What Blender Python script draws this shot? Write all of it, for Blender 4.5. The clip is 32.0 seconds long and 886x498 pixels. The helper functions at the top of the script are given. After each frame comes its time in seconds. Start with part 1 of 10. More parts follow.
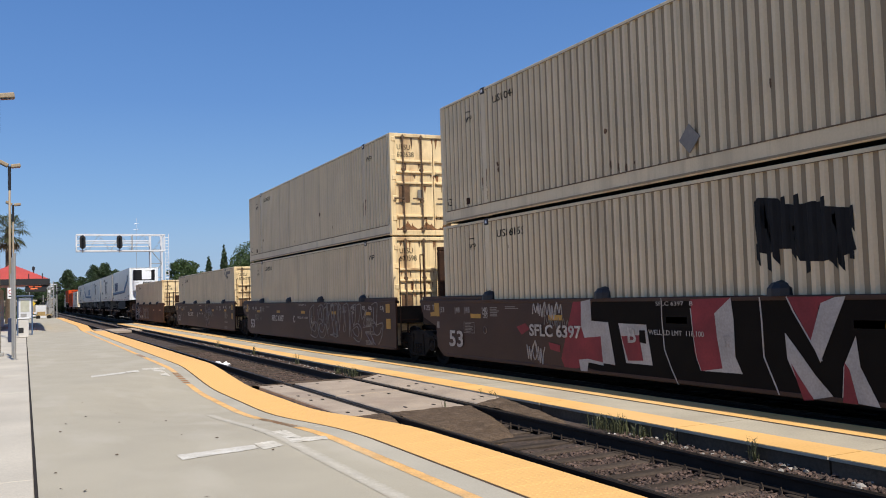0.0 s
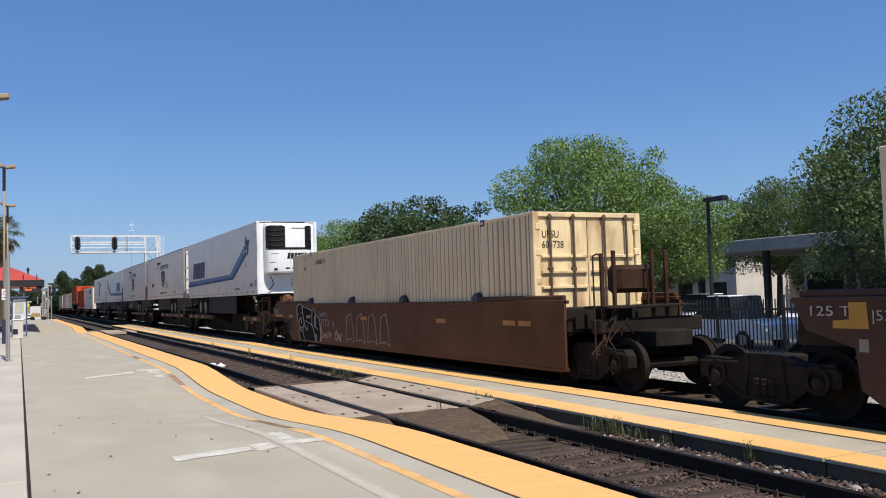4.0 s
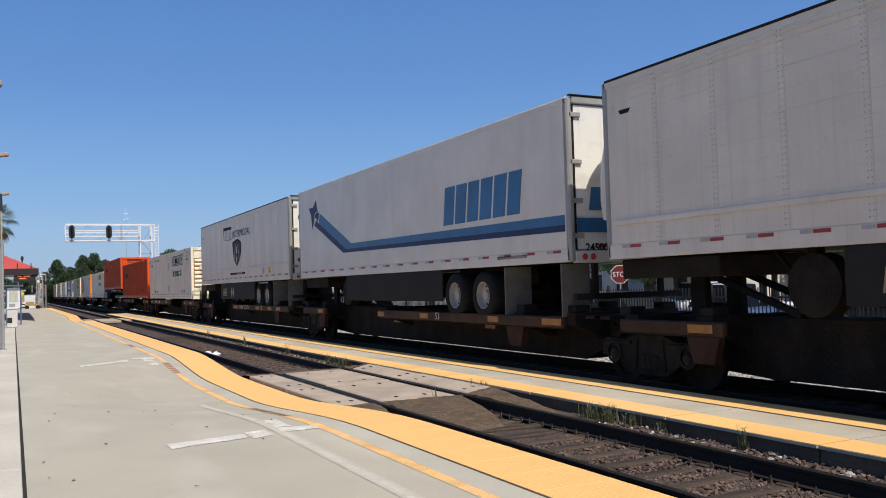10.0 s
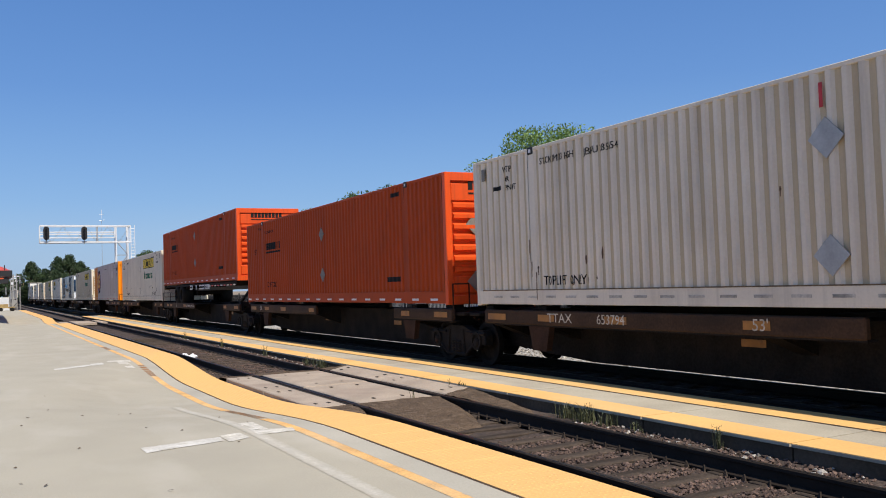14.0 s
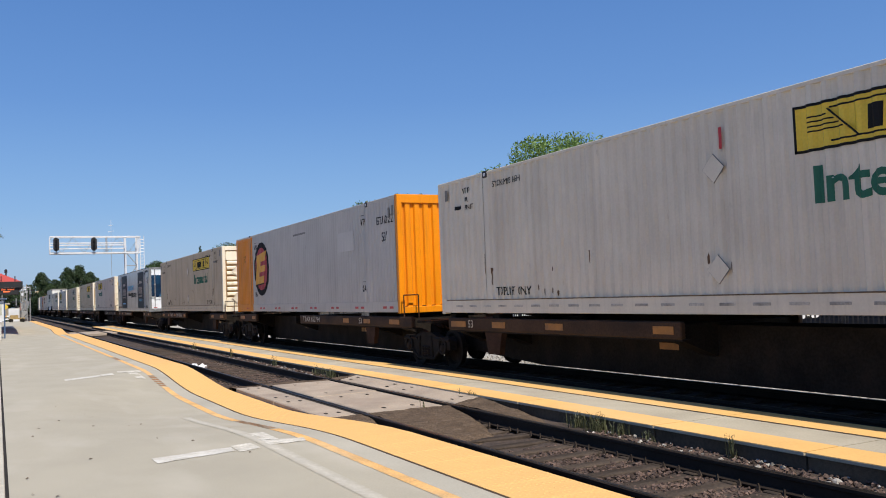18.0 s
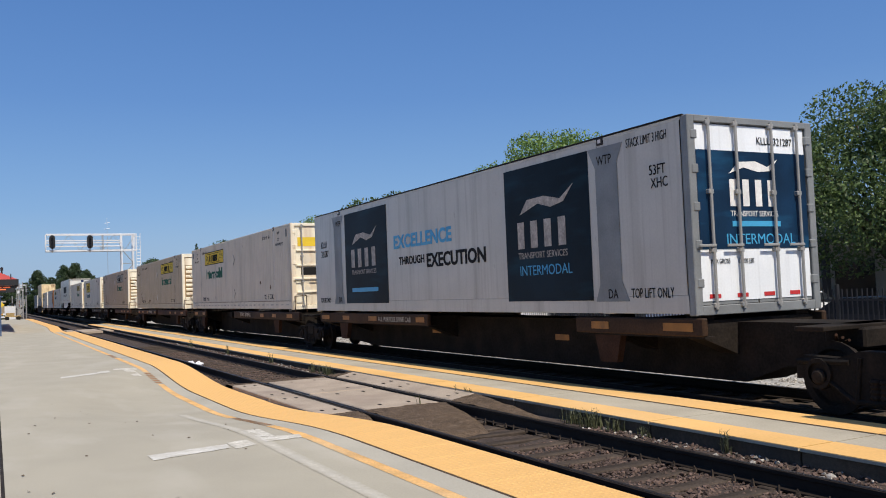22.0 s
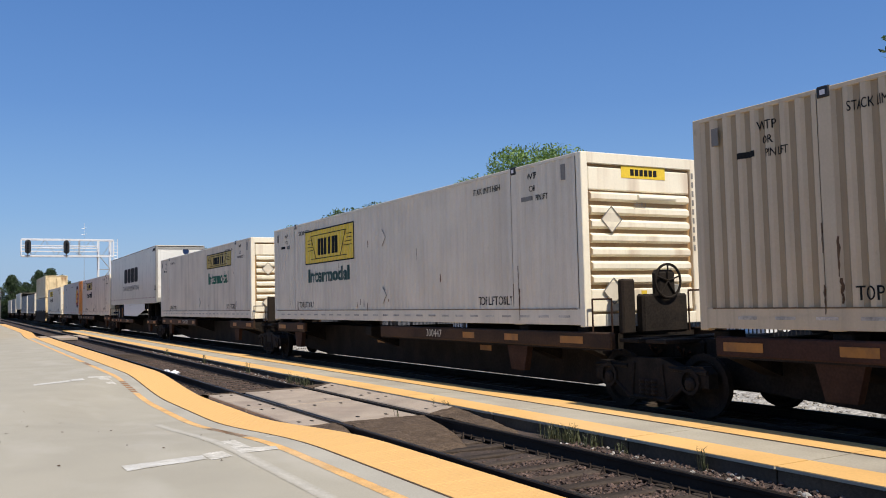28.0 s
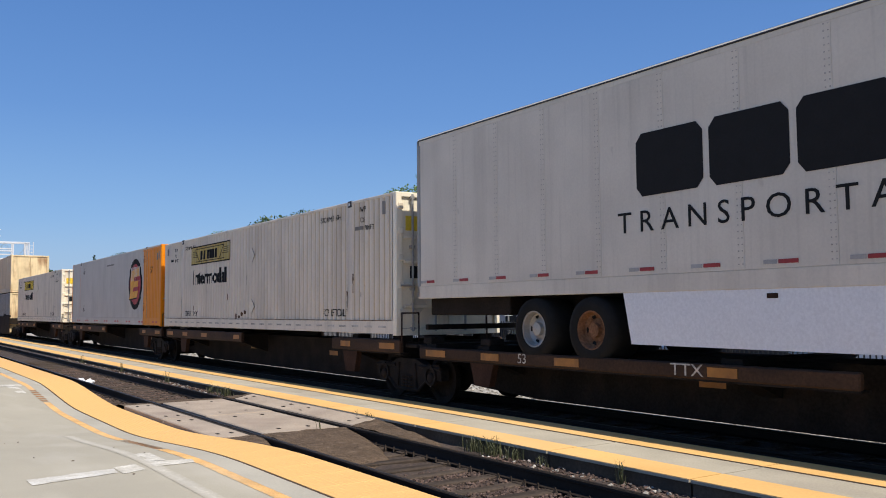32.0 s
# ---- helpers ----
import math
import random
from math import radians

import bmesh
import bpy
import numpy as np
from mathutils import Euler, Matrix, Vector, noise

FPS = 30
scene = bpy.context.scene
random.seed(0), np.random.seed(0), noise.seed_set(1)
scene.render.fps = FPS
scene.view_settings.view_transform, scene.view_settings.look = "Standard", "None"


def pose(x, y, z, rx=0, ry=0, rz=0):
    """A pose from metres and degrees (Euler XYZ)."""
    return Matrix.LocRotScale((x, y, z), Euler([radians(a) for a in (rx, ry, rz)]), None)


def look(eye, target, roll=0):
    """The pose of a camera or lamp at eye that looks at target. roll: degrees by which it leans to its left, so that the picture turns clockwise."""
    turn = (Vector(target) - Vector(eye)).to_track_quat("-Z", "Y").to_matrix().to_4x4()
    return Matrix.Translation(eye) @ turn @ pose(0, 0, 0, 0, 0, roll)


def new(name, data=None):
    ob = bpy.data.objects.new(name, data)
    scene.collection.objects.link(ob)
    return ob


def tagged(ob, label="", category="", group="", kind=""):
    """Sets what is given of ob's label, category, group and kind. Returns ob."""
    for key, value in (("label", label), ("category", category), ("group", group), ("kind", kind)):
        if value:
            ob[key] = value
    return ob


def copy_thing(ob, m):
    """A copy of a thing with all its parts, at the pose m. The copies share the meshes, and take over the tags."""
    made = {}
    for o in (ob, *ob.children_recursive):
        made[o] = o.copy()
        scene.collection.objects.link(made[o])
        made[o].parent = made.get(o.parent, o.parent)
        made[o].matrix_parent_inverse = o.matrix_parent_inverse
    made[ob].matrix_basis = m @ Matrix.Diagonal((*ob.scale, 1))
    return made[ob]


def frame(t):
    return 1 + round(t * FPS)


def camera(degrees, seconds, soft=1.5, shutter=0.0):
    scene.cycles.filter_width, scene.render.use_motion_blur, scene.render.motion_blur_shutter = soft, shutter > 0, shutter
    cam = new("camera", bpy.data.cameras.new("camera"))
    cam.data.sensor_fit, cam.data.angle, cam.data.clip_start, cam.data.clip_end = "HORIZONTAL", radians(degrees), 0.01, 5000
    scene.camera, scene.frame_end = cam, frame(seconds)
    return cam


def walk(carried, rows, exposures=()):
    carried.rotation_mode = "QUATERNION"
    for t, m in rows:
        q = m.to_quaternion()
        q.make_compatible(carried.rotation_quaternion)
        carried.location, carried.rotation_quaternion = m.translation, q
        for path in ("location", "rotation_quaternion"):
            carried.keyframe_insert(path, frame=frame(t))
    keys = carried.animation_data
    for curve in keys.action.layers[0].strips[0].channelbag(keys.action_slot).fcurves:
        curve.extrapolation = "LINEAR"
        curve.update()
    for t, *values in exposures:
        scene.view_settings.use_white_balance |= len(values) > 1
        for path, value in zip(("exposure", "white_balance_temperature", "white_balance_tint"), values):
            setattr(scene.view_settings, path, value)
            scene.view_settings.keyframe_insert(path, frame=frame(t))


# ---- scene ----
FOV = 54.46
# seconds, place, yaw, pitch, lean of the hand-held camera
PATH = [
    (0, -0.023, -0.024, 1.811, -25.98, 2.94, -1.76),
    (0.5, -0.019, -0.001, 1.805, -26.28, 2.83, -1.72),
    (1, -0.015, -0.003, 1.802, -26.33, 2.83, -1.87),
    (1.5, -0.016, 0.001, 1.798, -26.30, 2.90, -1.83),
    (2, -0.014, 0.006, 1.802, -26.29, 2.98, -1.65),
    (2.5, -0.019, 0.009, 1.801, -26.30, 2.98, -1.50),
    (3, -0.017, 0.002, 1.802, -26.28, 3.00, -1.60),
    (3.5, -0.016, -0.007, 1.804, -26.31, 3.01, -1.69),
    (5.5, -0.027, -0.008, 1.807, -26.02, 3.22, -1.61),
    (6, -0.017, -0.009, 1.823, -25.94, 3.15, -1.66),
    (6.5, -0.027, -0.017, 1.806, -25.96, 3.34, -1.46),
    (7, -0.027, -0.014, 1.796, -25.88, 3.40, -1.40),
    (7.5, -0.028, -0.009, 1.805, -25.81, 3.40, -1.46),
    (8, -0.026, 0.003, 1.799, -25.96, 3.34, -1.32),
    (8.5, -0.016, -0.003, 1.801, -26.20, 3.06, -1.43),
    (9, -0.016, -0.005, 1.797, -26.43, 2.77, -1.58),
    (9.5, -0.014, -0.001, 1.797, -26.38, 2.48, -1.75),
    (10, -0.011, 0.007, 1.793, -26.57, 2.30, -1.69),
    (10.5, -0.005, -0.010, 1.795, -26.80, 2.09, -1.71),
    (11, -0.006, -0.006, 1.792, -27.08, 1.85, -1.27),
    (11.5, -0.005, -0.001, 1.797, -27.06, 1.54, -0.68),
    (12, -0.001, -0.011, 1.799, -27.11, 1.88, -0.82),
    (12.5, 0.003, -0.012, 1.799, -27.32, 2.26, -1.29),
    (13, 0.017, 0.004, 1.793, -27.72, 2.29, -1.44),
    (13.5, 0.017, -0.007, 1.798, -28.05, 2.18, -1.70),
    (14, 0.014, -0.009, 1.803, -27.97, 2.28, -1.92),
    (14.5, -0.003, -0.012, 1.807, -27.58, 2.79, -2.08),
    (16.5, -0.005, 0.002, 1.803, -27.30, 3.09, -2.13),
    (17, 0.006, 0.011, 1.794, -27.42, 3.04, -2.10),
    (17.5, -0.002, 0.017, 1.801, -27.50, 2.91, -2.17),
    (18, -0.001, 0.013, 1.802, -27.45, 2.91, -2.16),
    (18.5, 0.000, -0.006, 1.801, -27.48, 2.87, -2.25),
    (19, 0.005, -0.010, 1.801, -27.57, 2.80, -2.25),
    (19.5, 0.007, -0.006, 1.803, -27.76, 2.78, -2.28),
    (20, -0.010, -0.003, 1.800, -27.83, 2.89, -2.01),
    (20.5, 0.005, 0.018, 1.798, -27.88, 2.91, -2.11),
    (21, 0.007, 0.008, 1.796, -27.76, 2.89, -2.12),
    (21.5, 0.002, -0.009, 1.805, -27.69, 2.78, -2.18),
    (22, 0.006, -0.004, 1.797, -27.66, 2.71, -2.26),
    (22.5, 0.001, -0.001, 1.796, -27.77, 2.75, -2.02),
    (23, 0.005, 0.015, 1.795, -27.90, 2.85, -2.19),
    (23.5, 0.006, 0.010, 1.798, -28.04, 3.05, -2.23),
    (24, 0.003, -0.005, 1.803, -28.13, 3.13, -2.20),
    (24.5, 0.013, -0.003, 1.798, -28.09, 3.21, -2.07),
    (25, 0.004, -0.012, 1.800, -28.05, 3.27, -2.00),
    (25.5, -0.001, 0.001, 1.797, -27.95, 3.26, -2.11),
    (26, -0.013, -0.001, 1.799, -27.81, 3.40, -2.18),
    (26.5, 0.001, 0.011, 1.804, -27.99, 3.60, -2.06),
    (28.5, -0.003, 0.008, 1.814, -29.45, 3.16, -0.91),
    (29, 0.026, -0.009, 1.818, -29.96, 2.97, -0.14),
    (29.5, 0.025, 0.001, 1.835, -31.10, 3.56, 0.23),
    (30, 0.037, 0.001, 1.825, -31.80, 3.63, -0.54),
    (30.5, 0.056, 0.015, 1.822, -32.67, 3.92, -0.43),
    (31, 0.049, 0.027, 1.836, -33.36, 4.16, -0.73),
    (31.5, 0.041, 0.028, 1.836, -33.55, 4.23, -0.77),
    (32, 0.048, 0.019, 1.832, -33.76, 4.06, -0.47),
]
cam = camera(FOV, 32.0, soft=1.0, shutter=0.0)
walk(cam, [(t, pose(x, y, z, 90 + p, 0, w) @ pose(0, 0, 0, 0, 0, r)) for t, x, y, z, w, p, r in PATH], exposures=[(0.0, 0.07), (3.0, 0.1), (6.0, 0.02), (10.0, 0.08), (14.0, 0.13), (17.0, 0.24), (18.0, 0.12), (19.0, -0.28), (20.0, 0.0), (25.0, -0.02), (28.0, 0.06), (30.0, 0.0), (31.0, 0.08), (32.0, 0.13)])

# ---- light ----
SUN_EL, SUN_AZ = 56.0, 5.7
world = bpy.data.worlds.new("sky")
scene.world = world
world.use_nodes = True
wn = world.node_tree.nodes
sky = wn.new("ShaderNodeTexSky")
sky.sky_type, sky.sun_disc = "NISHITA", False
sky.sun_elevation = radians(SUN_EL)
sky.sun_rotation = radians(180 - SUN_AZ)
sky.air_density, sky.dust_density, sky.ozone_density = 1.0, 1.6, 1.5
wn["Background"].inputs["Strength"].default_value = 0.084
rich = wn.new("ShaderNodeHueSaturation")
rich.inputs["Saturation"].default_value = 1.35
world.node_tree.links.new(sky.outputs["Color"], rich.inputs["Color"])
# a clear-sky gradient by elevation, deep blue overhead and paler towards the horizon, is blended with the sky model
place_ = wn.new("ShaderNodeTexCoord")
split_ = wn.new("ShaderNodeSeparateXYZ")
fade = wn.new("ShaderNodeValToRGB")
fade.color_ramp.elements[0].position, fade.color_ramp.elements[0].color = 0.0, (0.40, 0.58, 0.84, 1)
fade.color_ramp.elements[1].position, fade.color_ramp.elements[1].color = 1.0, (0.055, 0.15, 0.44, 1)
for at_, col_ in ((0.10, (0.235, 0.435, 0.80, 1)), (0.22, (0.145, 0.305, 0.69, 1)), (0.40, (0.09, 0.215, 0.56, 1))):
    e_ = fade.color_ramp.elements.new(at_)
    e_.color = col_
both = wn.new("ShaderNodeMix")
both.data_type = "RGBA"
both.inputs[0].default_value = 0.65
gain = wn.new("ShaderNodeVectorMath")
gain.operation = "SCALE"
gain.inputs["Scale"].default_value = 12.5
ln_ = world.node_tree.links.new
ln_(place_.outputs["Generated"], split_.inputs[0]), ln_(split_.outputs["Z"], fade.inputs["Fac"])
ln_(fade.outputs["Color"], gain.inputs[0])
ln_(rich.outputs["Color"], both.inputs[6]), ln_(gain.outputs[0], both.inputs[7])
ln_(both.outputs[2], wn["Background"].inputs["Color"])
sun = new("sun", bpy.data.lights.new("sun", "SUN"))
sun.data.energy, sun.data.angle, sun.data.color = 4.8, radians(0.5), (1.0, 0.92, 0.80)
sun.matrix_world = look((20, -60, 100), (20 - math.sin(radians(SUN_AZ)) * math.cos(radians(SUN_EL)) * 10,
                                         -60 + math.cos(radians(SUN_AZ)) * math.cos(radians(SUN_EL)) * 10,
                                         100 - math.sin(radians(SUN_EL)) * 10))

# ---- materials ----
def lin(r, g, b):
    """Linear colour from 0-255 values."""
    return tuple(((c / 255 + 0.055) / 1.055) ** 2.4 if c > 10 else c / 255 / 12.92 for c in (r, g, b)) + (1.0,)


def material(name, base, rough=0.7, metal=0.0, mottle=0.15, size=1.0, grain=0.06, grain_size=30.0, bump=0.15, stain=None,
             stain_amount=0.4, stain_size=(1.0, 1.0, 1.0), object_random=0.0, emit=0.0, spec=0.5, streak=0.0, shift=False):
    """Colour with broad mottling, fine grain, a stain with a stretched shape, and fine relief."""
    m = bpy.data.materials.new(name)
    m.use_nodes = True
    n, link = m.node_tree.nodes, m.node_tree.links.new
    bsdf = n["Principled BSDF"]
    at = n.new("ShaderNodeTexCoord").outputs["Object"]
    if shift:
        # no two things carry the same stains
        info, far, add = n.new("ShaderNodeObjectInfo"), n.new("ShaderNodeMath"), n.new("ShaderNodeVectorMath")
        far.operation, far.inputs[1].default_value = "MULTIPLY", 61.0
        link(info.outputs["Random"], far.inputs[0])
        link(at, add.inputs[0]), link(far.outputs[0], add.inputs[1])
        at = add.outputs[0]

    def noise_at(scale, detail=4.0, stretch=None):
        tex = n.new("ShaderNodeTexNoise")
        tex.inputs["Scale"].default_value, tex.inputs["Detail"].default_value = scale, detail
        src = at
        if stretch:
            mp = n.new("ShaderNodeMapping")
            mp.inputs["Scale"].default_value = stretch
            link(at, mp.inputs["Vector"])
            src = mp.outputs["Vector"]
        link(src, tex.inputs["Vector"])
        return tex.outputs["Fac"]

    def ramp(fac, lo, hi, a, b):
        r = n.new("ShaderNodeMapRange")
        r.inputs["From Min"].default_value, r.inputs["From Max"].default_value = lo, hi
        r.inputs["To Min"].default_value, r.inputs["To Max"].default_value = a, b
        link(fac, r.inputs["Value"])
        return r.outputs["Result"]

    def mix(kind, fac, a, b):
        x = n.new("ShaderNodeMix")
        x.data_type, x.blend_type = "RGBA", kind
        for sock, v in ((x.inputs[0], fac), (x.inputs[6], a), (x.inputs[7], b)):
            if isinstance(v, (float, tuple)):
                sock.default_value = v
            else:
                link(v, sock)
        return x.outputs[2]

    def grey(v):
        c = n.new("ShaderNodeCombineColor")
        for i in range(3):
            link(v, c.inputs[i])
        return c.outputs["Color"]

    col = base
    if mottle:
        col = mix("MULTIPLY", 1.0, col, grey(ramp(noise_at(size), 0.3, 0.7, 1 - mottle, 1 + mottle * 0.5)))
    if grain:
        col = mix("MULTIPLY", 1.0, col, grey(ramp(noise_at(grain_size, 2.0), 0.3, 0.7, 1 - grain, 1 + grain)))
    if object_random:
        info = n.new("ShaderNodeObjectInfo")
        col = mix("MULTIPLY", 1.0, col, grey(ramp(info.outputs["Random"], 0.0, 1.0, 1 - object_random, 1 + object_random)))
    if stain:
        col = mix("MIX", ramp(noise_at(1.0, 5.0, stain_size), 0.52, 0.74, 0.0, stain_amount), col, stain)
    if streak:
        # thin runs that rain has drawn down the paint, and a few small scabs
        col = mix("MIX", ramp(noise_at(1.0, 3.0, (13.0, 13.0, 0.45)), 0.54, 0.80, 0.0, streak), col, (0.075, 0.055, 0.038, 1))
        col = mix("MIX", ramp(noise_at(7.0, 4.0, (1.0, 1.0, 0.5)), 0.70, 0.78, 0.0, streak * 1.3), col, (0.09, 0.045, 0.022, 1))
    if isinstance(col, tuple):
        bsdf.inputs["Base Color"].default_value = col
    else:
        link(col, bsdf.inputs["Base Color"])
    bsdf.inputs["Roughness"].default_value, bsdf.inputs["Metallic"].default_value = rough, metal
    bsdf.inputs["Specular IOR Level"].default_value = spec
    if bump:
        b = n.new("ShaderNodeBump")
        b.inputs["Strength"].default_value, b.inputs["Distance"].default_value = bump, 0.01
        link(noise_at(grain_size * 1.7, 3.0), b.inputs["Height"])
        link(b.outputs["Normal"], bsdf.inputs["Normal"])
    if emit:
        bsdf.inputs["Emission Color"].default_value, bsdf.inputs["Emission Strength"].default_value = base, emit
    return m


def paint(name, rgb, rough=0.45, dirt=(96, 78, 58), amount=0.35, **kw):
    """Painted steel with rain-washed dirt running down."""
    kw.setdefault("mottle", 0.09), kw.setdefault("grain", 0.03), kw.setdefault("bump", 0.04), kw.setdefault("streak", 0.3), kw.setdefault("shift", True), kw.setdefault("spec", 0.3)
    kw.setdefault("stain_size", (2.2, 2.2, 0.16))
    return material(name, lin(*rgb), rough, stain=lin(*dirt), stain_amount=amount, **kw)


CONCRETE = material("platform_concrete", (0.388, 0.354, 0.274, 1), 0.9, mottle=0.08, size=0.9, grain=0.06, grain_size=70, bump=0.2,
                    stain=(0.50, 0.465, 0.385, 1), stain_amount=0.5, stain_size=(1.1, 0.5, 1))
WALKWAY = material("sidewalk_concrete", (0.50, 0.46, 0.38, 1), 0.9, mottle=0.15, size=0.6, grain=0.08, grain_size=50, bump=0.25,
                   stain=(0.33, 0.29, 0.23, 1), stain_amount=0.4, stain_size=(0.6, 0.3, 1))
STRIP = material("grey_edge_concrete", (0.415, 0.385, 0.31, 1), 0.9, mottle=0.14, size=0.8, grain=0.06, grain_size=60, bump=0.2)
TACTILE = material("yellow_tactile", (0.77, 0.455, 0.155, 1), 0.75, mottle=0.12, size=0.7, grain=0.05, grain_size=30, bump=0.2,
                   stain=(0.74, 0.52, 0.28, 1), stain_amount=0.5, stain_size=(0.8, 0.25, 1))
ORANGE_LINE = material("orange_line_paint", (0.76, 0.44, 0.155, 1), 0.8, mottle=0.25, size=3, grain=0.15, grain_size=40,
                       stain=(0.55, 0.42, 0.26, 1), stain_amount=0.5, stain_size=(3, 0.6, 1))
WHITE_LINE = material("worn_white_paint", (0.66, 0.63, 0.55, 1), 0.85, mottle=0.12, size=4, grain=0.15, grain_size=40,
                      stain=(0.45, 0.42, 0.355, 1), stain_amount=0.95, stain_size=(7, 7, 1))
FAINT_LINE = material("faded_white_paint", (0.52, 0.49, 0.415, 1), 0.85, mottle=0.12, size=3, grain=0.1, grain_size=40,
                      stain=(0.42, 0.40, 0.35, 1), stain_amount=0.7, stain_size=(3, 1.5, 1))
def worn(m, scale, low, high, across=None):
    """Paint rubbed through to the concrete in patches; across: (centre, half width) of a line along y whose edges fray."""
    n, link = m.node_tree.nodes, m.node_tree.links.new
    at, tex, r = n.new("ShaderNodeTexCoord"), n.new("ShaderNodeTexNoise"), n.new("ShaderNodeMapRange")
    tex.inputs["Scale"].default_value, tex.inputs["Detail"].default_value, tex.inputs["Roughness"].default_value = scale, 6.0, 0.7
    link(at.outputs["Object"], tex.inputs["Vector"])
    value = tex.outputs["Fac"]
    if across:
        sep, d, a, k = n.new("ShaderNodeSeparateXYZ"), n.new("ShaderNodeMath"), n.new("ShaderNodeMath"), n.new("ShaderNodeMath")
        link(at.outputs["Object"], sep.inputs[0])
        d.operation, a.operation, k.operation = "SUBTRACT", "ABSOLUTE", "MULTIPLY_ADD"
        link(sep.outputs["X"], d.inputs[0])
        d.inputs[1].default_value = across[0]
        link(d.outputs[0], a.inputs[0]), link(a.outputs[0], k.inputs[0])
        k.inputs[1].default_value = -0.32 / across[1]
        link(value, k.inputs[2])
        value = k.outputs[0]
    r.inputs["From Min"].default_value, r.inputs["From Max"].default_value = low, high
    link(value, r.inputs["Value"])
    mix, bsdf = n.new("ShaderNodeMix"), n["Principled BSDF"]
    mix.data_type = "RGBA"
    mix.inputs[6].default_value = (0.388, 0.354, 0.274, 1)
    link(bsdf.inputs["Base Color"].links[0].from_socket, mix.inputs[7]), link(r.outputs["Result"], mix.inputs[0])
    link(mix.outputs[2], bsdf.inputs["Base Color"])


FAINT_BAR = material("rubbed_white_paint", (0.64, 0.62, 0.56, 1), 0.85, mottle=0.15, size=4, grain=0.12, grain_size=40)
worn(FAINT_BAR, 6.0, 0.22, 0.60)
worn(WHITE_LINE, 7.0, 0.30, 0.58)
worn(FAINT_LINE, 16.0, 0.12, 0.62, (2.665, 0.085))
worn(ORANGE_LINE, 14.0, 0.02, 0.22, (3.185, 0.07))
STENCIL = material("brown_stencil_paint", (0.33, 0.16, 0.06, 1), 0.85, mottle=0.3, size=8, grain=0.2)
SEAM = material("joint_filler", (0.035, 0.03, 0.026, 1), 0.9, mottle=0.3, size=6, spec=0.15)
# dark base colour holds the shade on the upright platform and island faces
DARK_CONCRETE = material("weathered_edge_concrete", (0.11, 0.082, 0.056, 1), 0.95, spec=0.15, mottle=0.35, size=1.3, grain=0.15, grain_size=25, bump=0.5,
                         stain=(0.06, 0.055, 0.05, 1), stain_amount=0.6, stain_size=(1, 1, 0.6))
GROOVE = material("brown_joint", (0.085, 0.055, 0.038, 1), 0.95, mottle=0.3, size=4, spec=0.15)
ISLAND_TOP = material("island_concrete", (0.43, 0.385, 0.295, 1), 0.9, mottle=0.2, size=1.0, grain=0.1, grain_size=40, bump=0.3,
                      stain=(0.27, 0.23, 0.19, 1), stain_amount=0.5, stain_size=(1.2, 0.3, 1))
PANEL = material("crossing_panel_concrete", (0.375, 0.305, 0.235, 1), 0.92, mottle=0.2, size=1.6, grain=0.12, grain_size=35, bump=0.4,
                 stain=(0.25, 0.19, 0.15, 1), stain_amount=0.6, stain_size=(1.2, 0.9, 1), object_random=0.05)
ASPHALT = material("old_asphalt", (0.105, 0.074, 0.05, 1), 0.95, spec=0.2, stain=(0.20, 0.15, 0.11, 1), stain_amount=0.6, stain_size=(9, 9, 1), mottle=0.25, size=2.5, grain=0.6, grain_size=55, bump=1.0)
# base colour lowered for the shade under the train
DARK_BALLAST = material("oily_dark_ballast", (0.07, 0.054, 0.042, 1), 0.95, spec=0.1, mottle=0.4, size=2, grain=0.4, grain_size=25, bump=0.8)
RAIL = material("rusty_rail", (0.026, 0.019, 0.014, 1), 0.75, spec=0.2, mottle=0.3, size=3, grain=0.15)
RAIL_TOP = material("rail_head", (0.04, 0.033, 0.028, 1), 0.4, metal=0.6, mottle=0.2, size=3, grain=0.1)
TIE = material("old_tie_wood", (0.058, 0.044, 0.034, 1), 0.95, spec=0.2, mottle=0.35, size=3, grain=0.3, grain_size=25, bump=0.8, object_random=0.25,
               stain=(0.105, 0.08, 0.062, 1), stain_amount=0.6, stain_size=(0.6, 6, 3))
BALLAST = material("brown_ballast", (0.06, 0.042, 0.032, 1), 0.98, mottle=0.35, size=2.5, grain=0.5, grain_size=28, bump=1.0)
STONE = material("ballast_stones", (0.125, 0.082, 0.064, 1), 0.95, mottle=0.45, size=9, grain=0.25, grain_size=40, bump=0.5)
def per_piece(m, low, high):
    """Tone that differs from one loose piece to the next."""
    n, link = m.node_tree.nodes, m.node_tree.links.new
    geo, r, x = n.new("ShaderNodeNewGeometry"), n.new("ShaderNodeMapRange"), n.new("ShaderNodeVectorMath")
    r.inputs["To Min"].default_value, r.inputs["To Max"].default_value = low, high
    link(geo.outputs["Random Per Island"], r.inputs["Value"])
    x.operation = "SCALE"
    bsdf = n["Principled BSDF"]
    link(bsdf.inputs["Base Color"].links[0].from_socket, x.inputs[0]), link(r.outputs["Result"], x.inputs["Scale"])
    link(x.outputs[0], bsdf.inputs["Base Color"])


